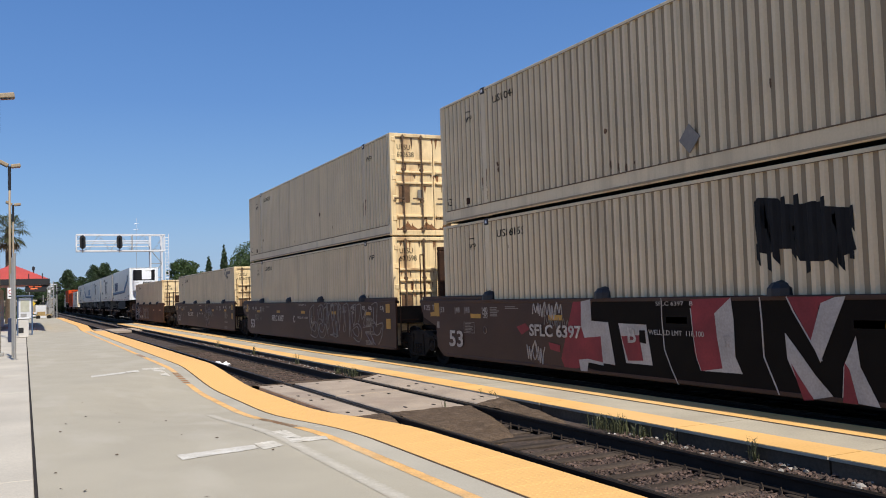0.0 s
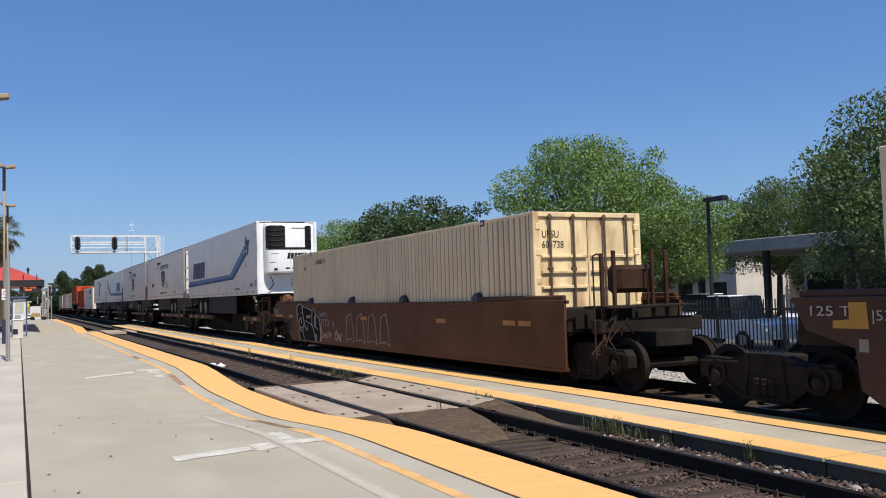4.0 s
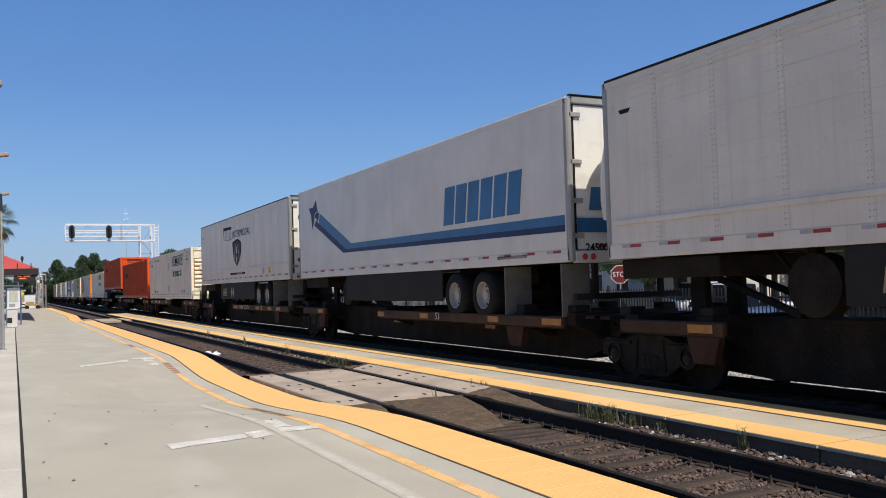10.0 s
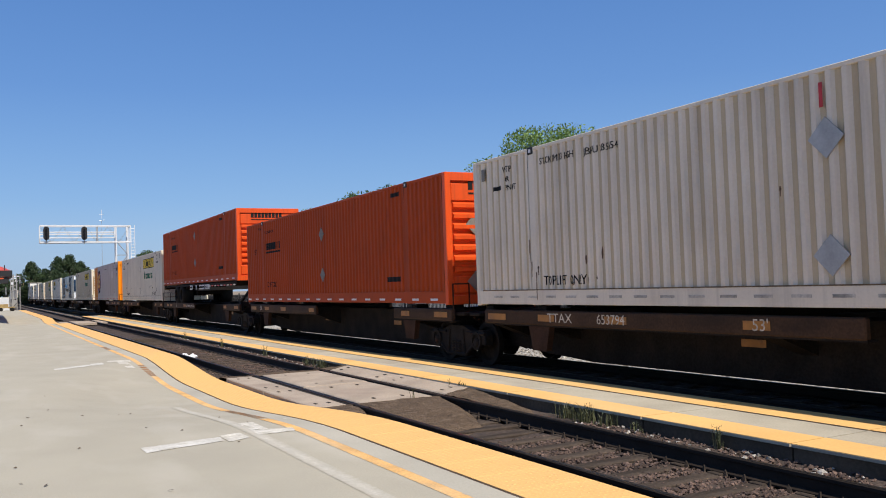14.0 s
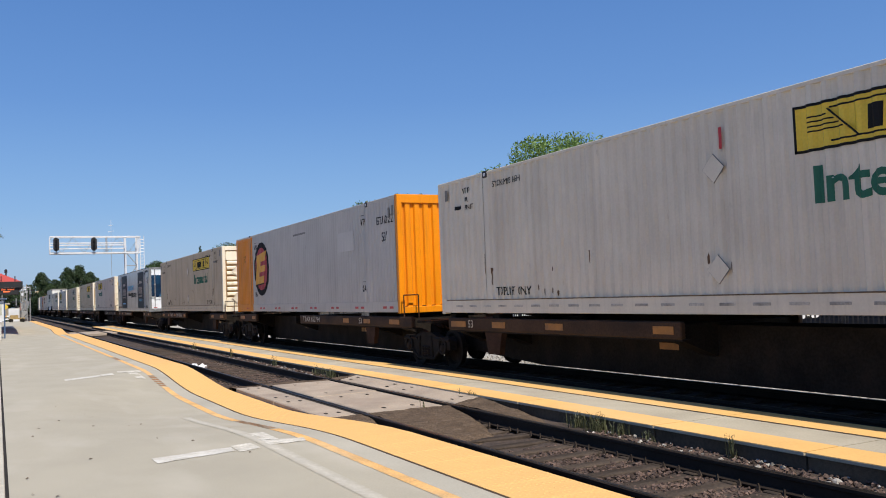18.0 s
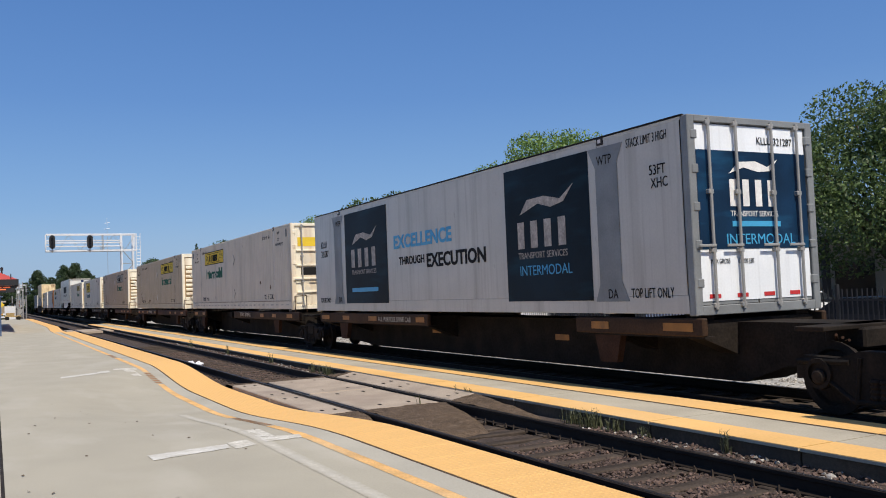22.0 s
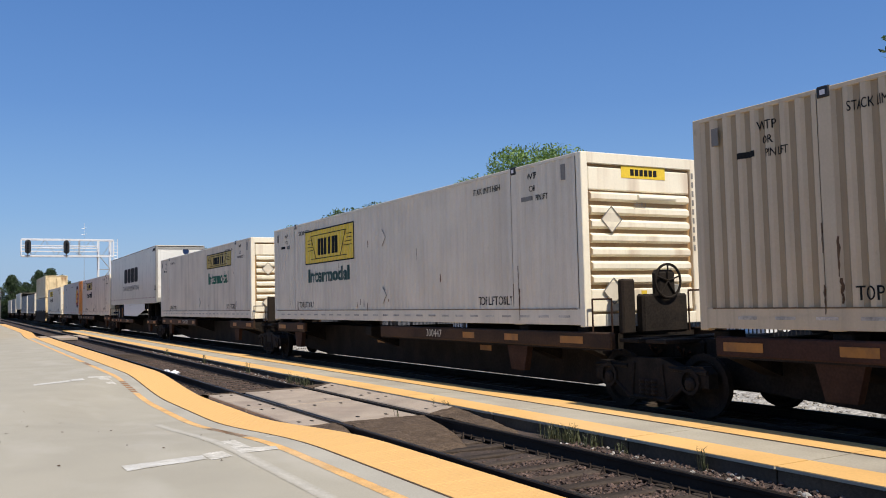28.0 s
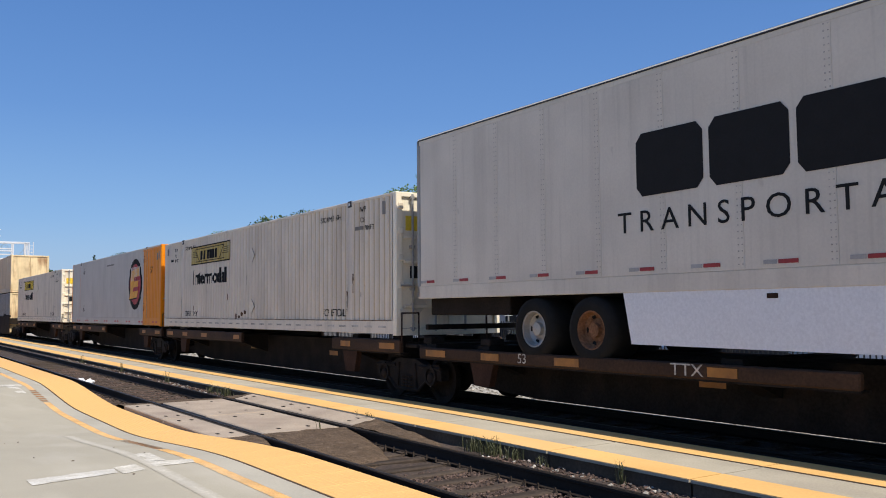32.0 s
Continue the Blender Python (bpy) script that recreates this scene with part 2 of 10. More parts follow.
per_piece(STONE, 0.35, 1.35)
PALE_STONE = material("pale_ballast_stones", (0.42, 0.39, 0.35, 1), 0.95, mottle=0.4, size=8, grain=0.2)
per_piece(PALE_STONE, 0.5, 1.2)
GREY_BALLAST = material("grey_ballast", (0.38, 0.365, 0.34, 1), 0.98, mottle=0.35, size=4, grain=0.5, grain_size=20, bump=1.0)
# tan raised so the ground bounces warm light onto the train's sides
DIRT = material("dry_ground", (0.26, 0.205, 0.14, 1), 0.98, mottle=0.3, size=0.2, grain=0.25, grain_size=8, bump=0.6)
LOT = material("parking_asphalt", (0.12, 0.115, 0.11, 1), 0.95, mottle=0.2, size=0.3, grain=0.2, grain_size=12)
STEEL = material("dull_galvanised_steel", (0.34, 0.335, 0.32, 1), 0.55, metal=0.3, mottle=0.12, size=2)
WHITE_STEEL = material("whitened_galvanised_truss", (0.72, 0.73, 0.74, 1), 0.5, metal=0.1, mottle=0.1, size=1)
TAN_POLE = material("tan_painted_pole", (0.33, 0.26, 0.17, 1), 0.6, mottle=0.1, size=2)
DARK_STEEL = material("dark_painted_steel", (0.022, 0.022, 0.024, 1), 0.55, metal=0.2, mottle=0.2, size=2)
GRIME = material("grimy_underframe_steel", (0.021, 0.0165, 0.013, 1), 0.85, spec=0.15, mottle=0.4, size=2, grain=0.3, stain=(0.03, 0.02, 0.014, 1),
                 stain_amount=0.6, stain_size=(2, 2, 2))
RUST = material("rusted_steel", (0.045, 0.022, 0.013, 1), 0.85, spec=0.2, mottle=0.35, size=3, grain=0.2, stain=(0.05, 0.03, 0.02, 1), stain_amount=0.7,
                stain_size=(3, 1, 2))
SILL = material("dark_brown_side_sill", (0.060, 0.031, 0.015, 1), 0.75, mottle=0.4, size=1.2, grain=0.2, stain=(0.016, 0.011, 0.008, 1),
                stain_amount=0.95, stain_size=(3, 0.7, 2), spec=0.25)
AMBER = material("amber_reflector_tape", (0.38, 0.155, 0.02, 1), 0.5, mottle=0.3, size=3, stain=(0.12, 0.06, 0.02, 1), stain_amount=0.7, stain_size=(4, 4, 4))
WELL_BROWN = material("brown_well_car_paint", (0.054, 0.026, 0.015, 1), 0.6, spec=0.3, mottle=0.3, size=0.6, grain=0.1, bump=0.1,
                      stain=(0.075, 0.04, 0.022, 1), stain_amount=0.7, stain_size=(1, 0.35, 2.5))
WELL_RUST = material("rust_orange_well_car_paint", (0.105, 0.046, 0.02, 1), 0.75, spec=0.2, mottle=0.3, size=0.8, grain=0.12, bump=0.1,
                     stain=(0.09, 0.045, 0.028, 1), stain_amount=0.7, stain_size=(1, 0.5, 2))
TYRE = material("tyre_rubber", (0.019, 0.018, 0.016, 1), 0.9, spec=0.15, mottle=0.2, size=6)
RIM = material("steel_wheel_rim", (0.42, 0.40, 0.36, 1), 0.5, metal=0.4, mottle=0.2, size=5, stain=(0.25, 0.12, 0.06, 1), stain_amount=0.5, stain_size=(5, 5, 5))
BLACK = material("black_lettering", (0.016, 0.016, 0.016, 1), 0.7, spec=0.15, mottle=0.1, size=5)
WHITE = material("white_lettering", (0.78, 0.77, 0.74, 1), 0.6, mottle=0.15, size=5)
GREY_MARK = material("faded_grey_lettering", (0.22, 0.205, 0.18, 1), 0.7, mottle=0.2, size=5)
GREY_BAND = material("grey_band_dirt", (0.50, 0.46, 0.395, 1), 0.7, mottle=0.5, size=3, grain=0.2)
RED_TAPE = material("red_reflector_tape", (0.52, 0.03, 0.03, 1), 0.4, mottle=0.1, size=5)
SILVER_TAPE = material("silver_reflector_tape", (0.72, 0.70, 0.70, 1), 0.35, mottle=0.1, size=5)
GREEN_INK = material("green_lettering", (0.010, 0.12, 0.066, 1), 0.55, mottle=0.12, size=5)
SIGN_YELLOW = material("yellow_sign_panel", (0.80, 0.56, 0.04, 1), 0.45, mottle=0.1, size=3)
SIGN_FADED = material("faded_grey_sign_panel", (0.47, 0.47, 0.38, 1), 0.6, mottle=0.2, size=3)
NAVY = material("dark_blue_ink", (0.010, 0.030, 0.095, 1), 0.5, spec=0.25, mottle=0.2, size=2)
BLUE = material("blue_ink", (0.018, 0.12, 0.26, 1), 0.45, mottle=0.2, size=2)
SKY_INK = material("bright_blue_ink", (0.06, 0.36, 0.62, 1), 0.45, mottle=0.1, size=2)
CRIMSON = material("crimson_disc", (0.42, 0.02, 0.03, 1), 0.45, mottle=0.3, size=2)
GOLD = material("golden_orange_ink", (0.80, 0.38, 0.03, 1), 0.45, mottle=0.15, size=3)
GLASS = material("dark_glass", (0.02, 0.024, 0.028, 1), 0.08, mottle=0)
BARK = material("bark", (0.11, 0.08, 0.055, 1), 0.95, spec=0.2, mottle=0.3, size=4, grain=0.3, grain_size=20, bump=0.8)
ROOF_RED = material("red_metal_roof", (0.50, 0.075, 0.045, 1), 0.5, mottle=0.1, size=1)
STUCCO = material("pale_stucco", (0.58, 0.56, 0.52, 1), 0.9, mottle=0.12, size=1)
CAR_WHITE = material("white_car_paint", (0.78, 0.78, 0.78, 1), 0.25, mottle=0.03, size=1)
CAR_DARK = material("dark_car_paint", (0.03, 0.034, 0.04, 1), 0.25, mottle=0.03, size=1)


def leaf_material(name, base):
    m = material(name, base, 0.55, mottle=0, grain=0, bump=0)
    n, link = m.node_tree.nodes, m.node_tree.links.new
    info, r, x = n.new("ShaderNodeNewGeometry"), n.new("ShaderNodeMapRange"), n.new("ShaderNodeMix")
    r.inputs["To Min"].default_value, r.inputs["To Max"].default_value = 0.55, 1.45
    link(info.outputs["Random Per Island"], r.inputs["Value"])
    x.data_type, x.blend_type, x.inputs[0].default_value, x.inputs[6].default_value = "RGBA", "MULTIPLY", 1.0, base
    c = n.new("ShaderNodeCombineColor")
    for i in range(3):
        link(r.outputs["Result"], c.inputs[i])
    link(c.outputs["Color"], x.inputs[7])
    b = n["Principled BSDF"]
    link(x.outputs[2], b.inputs["Base Color"])
    b.inputs["Transmission Weight"].default_value = 0.0
    b.inputs["Subsurface Weight"].default_value = 0.0
    t, s = n.new("ShaderNodeBsdfTranslucent"), n.new("ShaderNodeMixShader")
    link(x.outputs[2], t.inputs["Color"])
    s.inputs[0].default_value = 0.3
    link(b.outputs[0], s.inputs[1]), link(t.outputs[0], s.inputs[2])
    link(s.outputs[0], n["Material Output"].inputs["Surface"])
    return m


LEAF = leaf_material("green_leaves", (0.065, 0.108, 0.034, 1))
LEAF_MID = leaf_material("mid_green_leaves", (0.095, 0.145, 0.042, 1))
LEAF_DARK = leaf_material("dark_green_leaves", (0.048, 0.08, 0.032, 1))
LEAF_LIGHT = leaf_material("bright_green_leaves", (0.16, 0.25, 0.06, 1))
LEAF_PALM = leaf_material("palm_fronds", (0.10, 0.115, 0.045, 1))
DRY_FROND = leaf_material("dry_palm_fronds", (0.20, 0.145, 0.08, 1))
WEED = leaf_material("dry_weeds", (0.10, 0.105, 0.048, 1))


# ---- geometry ----
class Geo:
    """Vertices and faces gathered piece by piece."""

    def __init__(self):
        self.v, self.f = [], []

    def add(self, vs, fs):
        k = len(self.v)
        self.v += [tuple(p) for p in vs]
        self.f += [tuple(i + k for i in q) for q in fs]
        return self

    def box(self, x0, x1, y0, y1, z0, z1, b=0.0):
        if b <= 0:
            vs = [(x, y, z) for z in (z0, z1) for y in (y0, y1) for x in (x0, x1)]
            return self.add(vs, [(0, 2, 3, 1), (4, 5, 7, 6), (0, 1, 5, 4), (2, 6, 7, 3), (0, 4, 6, 2), (1, 3, 7, 5)])
        b = min(b, (x1 - x0) * 0.45, (y1 - y0) * 0.45, (z1 - z0) * 0.45)
        vs, ix = [], {}
        for sx in (0, 1):
            for sy in (0, 1):
                for sz in (0, 1):
                    c = (x1 if sx else x0, y1 if sy else y0, z1 if sz else z0)
                    o = (-b if sx else b, -b if sy else b, -b if sz else b)
                    for a in range(3):
                        ix[sx, sy, sz, a] = len(vs)
                        vs.append(tuple(c[i] + (0 if i == a else o[i]) for i in range(3)))
        fs = []
        for a in range(3):
            u, w = (a + 1) % 3, (a + 2) % 3
            for s in (0, 1):
                q = []
                for p, r in ((0, 0), (1, 0), (1, 1), (0, 1)):
                    k = [0, 0, 0]
                    k[a], k[u], k[w] = s, p, r
                    q.append(ix[(*k, a)])
                fs.append(tuple(q if s else q[::-1]))
            for p in (0, 1):
                for r in (0, 1):
                    k0, k1 = [0, 0, 0], [0, 0, 0]
                    k0[a], k1[a] = 0, 1
                    k0[u] = k1[u] = p
                    k0[w] = k1[w] = r
                    fs.append((ix[(*k0, u)], ix[(*k1, u)], ix[(*k1, w)], ix[(*k0, w)]))
        for sx in (0, 1):
            for sy in (0, 1):
                for sz in (0, 1):
                    fs.append(tuple(ix[sx, sy, sz, a] for a in range(3)))
        return self.add(vs, fs)

    def rod(self, p, q, r, n=8, r2=None, cap=True):
        p, q = Vector(p), Vector(q)
        r2 = r if r2 is None else r2
        d = (q - p).normalized()
        a = d.orthogonal().normalized()
        c = d.cross(a)
        vs = []
        for o, rr in ((p, r), (q, r2)):
            vs += [o + a * (math.cos(i * math.tau / n) * rr) + c * (math.sin(i * math.tau / n) * rr) for i in range(n)]
        fs = [(i, (i + 1) % n, n + (i + 1) % n, n + i) for i in range(n)]
        if cap:
            fs += [tuple(range(n))[::-1], tuple(range(n, 2 * n))]
        return self.add(vs, fs)

    def pipe(self, pts, r, n=6):
        for p, q in zip(pts, pts[1:]):
            self.rod(p, q, r, n)
        return self

    def turned(self, profile, centre, axis="x", n=24):
        """A shape turned about an axis: profile of (along, radius)."""
        vs, fs = [], []
        for a, r in profile:
            for i in range(n):
                c, s = math.cos(i * math.tau / n) * r, math.sin(i * math.tau / n) * r
                p = {"x": (a, c, s), "y": (c, a, s), "z": (c, s, a)}[axis]
                vs.append(tuple(p[k] + centre[k] for k in range(3)))
        m = len(profile)
        for j in range(m - 1):
            for i in range(n):
                fs.append((j * n + i, j * n + (i + 1) % n, (j + 1) * n + (i + 1) % n, (j + 1) * n + i))
        return self.add(vs, fs)

    def slab(self, outline, place, depth=0.004):
        """A flat outline of (u, v) points, set out by place(u, v, w), with a small thickness."""
        n = len(outline)
        vs = [place(u, v, 0.0) for u, v in outline] + [place(u, v, depth) for u, v in outline]
        fs = [tuple(range(n, 2 * n)), tuple(range(n))[::-1]] + [(i, (i + 1) % n, n + (i + 1) % n, n + i) for i in range(n)]
        return self.add(vs, fs)

    def mesh(self, name):
        me = bpy.data.meshes.new(name)
        me.from_pydata(self.v, [], self.f)
        me.update()
        return me


def fix(me):
    bm = bmesh.new()
    bm.from_mesh(me)
    bmesh.ops.recalc_face_normals(bm, faces=bm.faces)
    bm.to_mesh(me)
    bm.free()


def part(name, geo, mat, parent=None, label="", smooth=False, mended=True):
    """One mesh object from a Geo or a mesh, under a thing or a part."""
    me = geo if isinstance(geo, bpy.types.Mesh) else geo.mesh(name)
    if not isinstance(geo, bpy.types.Mesh) and mended:
        fix(me)
    if not me.materials:
        me.materials.append(mat)
    if smooth:
        me.polygons.foreach_set("use_smooth", [True] * len(me.polygons))
    ob = new(name, me)
    ob.parent = parent
    if label:
        tagged(ob, label)
    return ob


def thing(name, label, category, at=(0, 0, 0), group="", kind=""):
    ob = new(name)
    ob.empty_display_size = 0.2
    ob.location = at
    return tagged(ob, label, category, group, kind)


STORE = {}


def kept(key, make):
    """A mesh built once and shared by alike parts."""
    if key not in STORE:
        STORE[key] = make()
    return STORE[key]


def shared(name, key, make, mat, parent, label="", smooth=False):
    def build():
        me = make().mesh(name)
        fix(me)
        me.materials.append(mat)
        if smooth:
            me.polygons.foreach_set("use_smooth", [True] * len(me.polygons))
        return me
    return part(name, kept((key, mat.name), build), mat, parent, label)


def words(text, size, mat, parent, at, face="side", stretch=1.0, name="lettering", bold=0.0, slant=0.0):
    """Built-in font, flat on a side that faces -x, an end that faces -y, or the ground; at: lower left corner."""
    key = ("words", text, size, stretch, bold, slant, mat.name)

    def build():
        cu = bpy.data.curves.new("lettering", "FONT")
        cu.body, cu.size, cu.extrude, cu.offset, cu.shear = text, size, 0.0015, bold, slant
        cu.resolution_u = 3
        ob = bpy.data.objects.new("lettering_source", cu)
        me = bpy.data.meshes.new_from_object(ob)
        bpy.data.objects.remove(ob), bpy.data.curves.remove(cu)
        for v in me.vertices:
            v.co.x *= stretch
        me.name = name
        me.materials.clear(), me.materials.append(mat)
        return me
    ob = part(name, kept(key, build), mat, parent)
    turn = {"side": Matrix(((0, 0, -1), (-1, 0, 0), (0, 1, 0))), "end": Matrix(((1, 0, 0), (0, 0, -1), (0, 1, 0))), "top": Matrix.Identity(3)}[face]
    ob.matrix_local = Matrix.Translation(at) @ turn.to_4x4()
    return ob


# ---- the station: ground, platform, tracks ----
NEAR_X, TRAIN_X, TRAIN_Z = 5.73, 10.13, 0.08
GAUGE = 0.755


def ease(a, b, v):
    s = min(1.0, max(0.0, (v - a) / (b - a)))
    return s * s * (3 - 2 * s)


def dip(x, y):
    """How far the platform is lowered, from none to all, at the two walkways over the track; the flares run askew."""
    k = max(0.0, 3.55 - x)
    near = ease(9.13 + 0.413 * k, 14.8 + 0.413 * k, y) * (1 - ease(17.9 - 1.463 * k, 23.4 - 1.463 * k, y))
    far = 0.87 * ease(56.0, 60.0, y) * (1 - ease(66.0, 72.0, y))
    return max(near, far) * ease(0.3, 2.3, x)


def platform_z(x, y):
    return 0.20 - 0.03 * ease(2.2, 3.55, x) - 0.247 * dip(x, y)


ISLAND = (7.02, 8.80)


def island_z(x, y):
    return 0.10 - 0.045 * ease(8.0, 30.0, y)


YS = sorted(set([-14 + i * 2 for i in range(12)] + [8 + i * 0.25 for i in range(68)] + [26 + i * 3 for i in range(11)] + [56 + i for i in range(18)] +
                [74 + i * 4 for i in range(10)] + [112, 118, 124]))


def sheet(name, x0, x1, ys, height, mat, parent, nx=1, lift=0.0, thick=0.0, label=""):
    """A strip of ground between x0 and x1 along ys that follows height(x, y)."""
    g = Geo()
    xs = [x0 + (x1 - x0) * i / nx for i in range(nx + 1)]
    rows = [[(x, y, height(x, y) + lift) for x in xs] for y in ys]
    k = nx + 1
    g.add([p for r in rows for p in r], [(j * k + i, j * k + i + 1, j * k + k + i + 1, j * k + k + i) for j in range(len(ys) - 1) for i in range(nx)])
    if thick:
        for x in (x0, x1):
            vs = [(x, y, height(x, y) + lift) for y in ys] + [(x, y, height(x, y) + lift - thick) for y in ys]
            n = len(ys)
            g.add(vs, [(i, i + 1, n + i + 1, n + i) for i in range(n - 1)])
        for y in (ys[0], ys[-1]):
            vs = [(x, y, height(x, y) + lift) for x in xs] + [(x, y, height(x, y) + lift - thick) for x in xs]
            g.add(vs, [(i, i + 1, k + i + 1, k + i) for i in range(nx)])
    return part(name, g, mat, parent, label)


ground = part("ground", Geo().add([(-900, -700, -0.42), (900, -700, -0.42), (900, 1600, -0.42), (-900, 1600, -0.42)], [(0, 1, 2, 3)]), DIRT)
tagged(ground, "dry dusty open ground round the railway", "ground", kind="structure")

platform = thing("platform", "pale grey concrete station platform with a yellow edge", "platform", kind="structure")
sheet("slab", 0.075, 3.533, YS, platform_z, CONCRETE, platform, nx=20, thick=0.5)
sheet("grey_strip", 3.534, 3.564, YS, platform_z, GROOVE, platform, lift=0.002, thick=0.4)
sheet("tactile_bed", 3.565, 4.33, YS, platform_z, DARK_CONCRETE, platform, lift=-0.012, thick=0.6, label="dark stained concrete platform edge")
sheet("joint", 0.045, 0.075, YS, platform_z, SEAM, platform, lift=-0.012, thick=0.3, label="dark joint along the platform")
sheet("edge_band", 3.25, 3.533, YS, platform_z, STRIP, platform, nx=3, lift=0.004, label="smooth grey band beside the yellow edge")
for a_, b_ in ((-20, 11.1), (13.1, 19.4), (21.3, 27.0), (28.9, 58)):
    sheet("orange_line", 3.115, 3.255, [a_, *[y for y in YS if a_ < y < b_], b_] if a_ > 0 else [y for y in YS if y < b_] + [b_], platform_z, ORANGE_LINE, platform, nx=2, lift=0.0035, label="faded orange safety line")
sheet("white_line", 2.585, 2.745, [y for y in YS if 2 < y < 14.5], platform_z, FAINT_LINE, platform, nx=2, lift=0.003, label="faded white painted line")


wear = random.Random(17)


def ground_mark(name, pts, mat, label=""):
    """A painted patch on the platform, cut into short strips so that it follows the ramp."""
    g = Geo()
    (a, b, c, d) = pts
    n = 16
    vs = []
    for i in range(n + 1):
        s = i / n
        for p, q in ((a, b), (d, c)):
            x, y = p[0] + (q[0] - p[0]) * s, p[1] + (q[1] - p[1]) * s
            x, y = x + wear.uniform(-0.010, 0.010), y + wear.uniform(-0.014, 0.014)
            vs.append((x, y, platform_z(x, y) + 0.0048))
    g.add(vs, [(2 * i, 2 * i + 2, 2 * i + 3, 2 * i + 1) for i in range(n)])
    part(name, g, mat, platform, label)


for pts_, worn_ in (([(1.40, 9.42), (2.25, 9.56), (2.25, 9.29), (1.40, 9.10)], FAINT_BAR), ([(2.27, 9.64), (2.51, 9.72), (2.52, 9.34), (2.27, 9.20)], WHITE_LINE),
                    ([(2.72, 10.62), (2.93, 10.70), (2.88, 9.88), (2.68, 9.88)], WHITE_LINE), ([(2.68, 9.85), (3.17, 9.84), (3.12, 9.58), (2.67, 9.46)], WHITE_LINE),
                    ([(1.30, 20.9), (2.08, 21.45), (2.08, 21.05), (1.30, 20.5)], FAINT_BAR), ([(2.10, 21.6), (2.40, 21.8), (2.40, 21.3), (2.10, 21.1)], FAINT_BAR),
                    ([(2.55, 22.3), (3.09, 22.4), (3.06, 21.84), (2.52, 21.84)], WHITE_LINE), ([(2.72, 21.8), (2.95, 21.8), (2.98, 20.6), (2.80, 20.6)], WHITE_LINE)):
    ground_mark("white_mark", pts_, worn_, "worn white painted mark")
ground_mark("white_mark", [(3.40, 11.0), (3.525, 10.9), (3.53, 9.72), (3.46, 9.78)], WHITE_LINE, "white painted edge mark")
ground_mark("white_mark", [(3.42, 22.7), (3.52, 22.5), (3.52, 21.6), (3.45, 21.6)], WHITE_LINE)
for i in range(9):
    y = 11.2 + i * 0.205
    ground_mark("stencil_bar", [(3.12, y), (3.25, y + 0.03), (3.25, y + 0.13), (3.12, y + 0.10)], STENCIL)
for i in range(6):
    y = 19.5 + i * 0.30
    ground_mark("stencil_bar", [(3.10, y), (3.25, y + 0.05), (3.25, y + 0.21), (3.10, y + 0.16)], STENCIL)
for i in range(3):
    ground_mark("stencil_bar", [(3.11, 27.2 + i * 0.5), (3.25, 27.3 + i * 0.5), (3.25, 27.6 + i * 0.5), (3.11, 27.5 + i * 0.5)], STENCIL)

sidewalk = thing("pavement", "lighter concrete pavement beside the platform", "pavement", kind="structure")
flat = lambda x, y: 0.19
for j in range(30):
    y0 = -14 + j * 4.6
    g = Geo().box(-3.4, 0.045, y0 + 0.006, y0 + 4.594, -0.3, 0.186 + 0.002 * (j % 3), 0.008)
    part("paving_slab", g, WALKWAY, sidewalk)

island = thing("island_platform", "narrow concrete island platform with yellow edges", "platform", kind="structure")
IY = sorted(set([-10, -6, -3, 0, 2, 4, 6] + [8.2 + i * 3.05 for i in range(24)]))
for a, b in zip(IY, IY[1:]):
    # cast concrete lengths with open joints between them
    ys = [a + 0.012, (a + b) / 2, b - 0.012]
    x0, x1 = ISLAND
    sheet("cast_section", x0, x1, ys, island_z, ISLAND_TOP, island, nx=2, thick=0.03)
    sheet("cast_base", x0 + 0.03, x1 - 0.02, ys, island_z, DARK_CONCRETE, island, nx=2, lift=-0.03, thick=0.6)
    sheet("yellow_edge", x0 + 0.005, 7.53, ys, island_z, TACTILE, island, lift=0.007, thick=0.012)
    sheet("yellow_edge", 8.235, x1 - 0.005, ys, island_z, TACTILE, island, lift=0.007, thick=0.012)
    sheet("groove", 8.20, 8.232, ys, island_z, GROOVE, island, lift=0.005)


def rail_profile():
    return [(-0.075, -0.17), (0.075, -0.17), (0.075, -0.155), (0.012, -0.135), (0.010, -0.045), (0.036, -0.035), (0.036, -0.004), (0.028, 0.0),
            (-0.028, 0.0), (-0.036, -0.004), (-0.036, -0.035), (-0.010, -0.045), (-0.012, -0.135), (-0.075, -0.155)]


def rail_geo(x, z, y0, y1):
    p = rail_profile()
    n = len(p)
    g = Geo()
    g.add([(x + a, y, z + b) for y in (y0, y1) for a, b in p], [(i, (i + 1) % n, n + (i + 1) % n, n + i) for i in range(n)] + [tuple(range(n))[::-1], tuple(range(n, 2 * n))])
    return g


near_track = thing("near_track", "rusty railway track on brown ballast between the platforms", "railway track", kind="structure")
train_track = thing("main_track", "railway track in the shade under the train", "railway track", kind="structure")
for tx, tz, tr in ((NEAR_X, 0.0, near_track), (TRAIN_X, TRAIN_Z, train_track)):
    for s in (-1, 1):
        part("rail", rail_geo(tx + s * GAUGE, tz, -40, 700), RAIL, tr)
        g = Geo().box(tx + s * GAUGE - 0.024, tx + s * GAUGE + 0.024, -40, 700, tz, tz + 0.003)
        part("worn_rail_head", g, RAIL_TOP, tr)


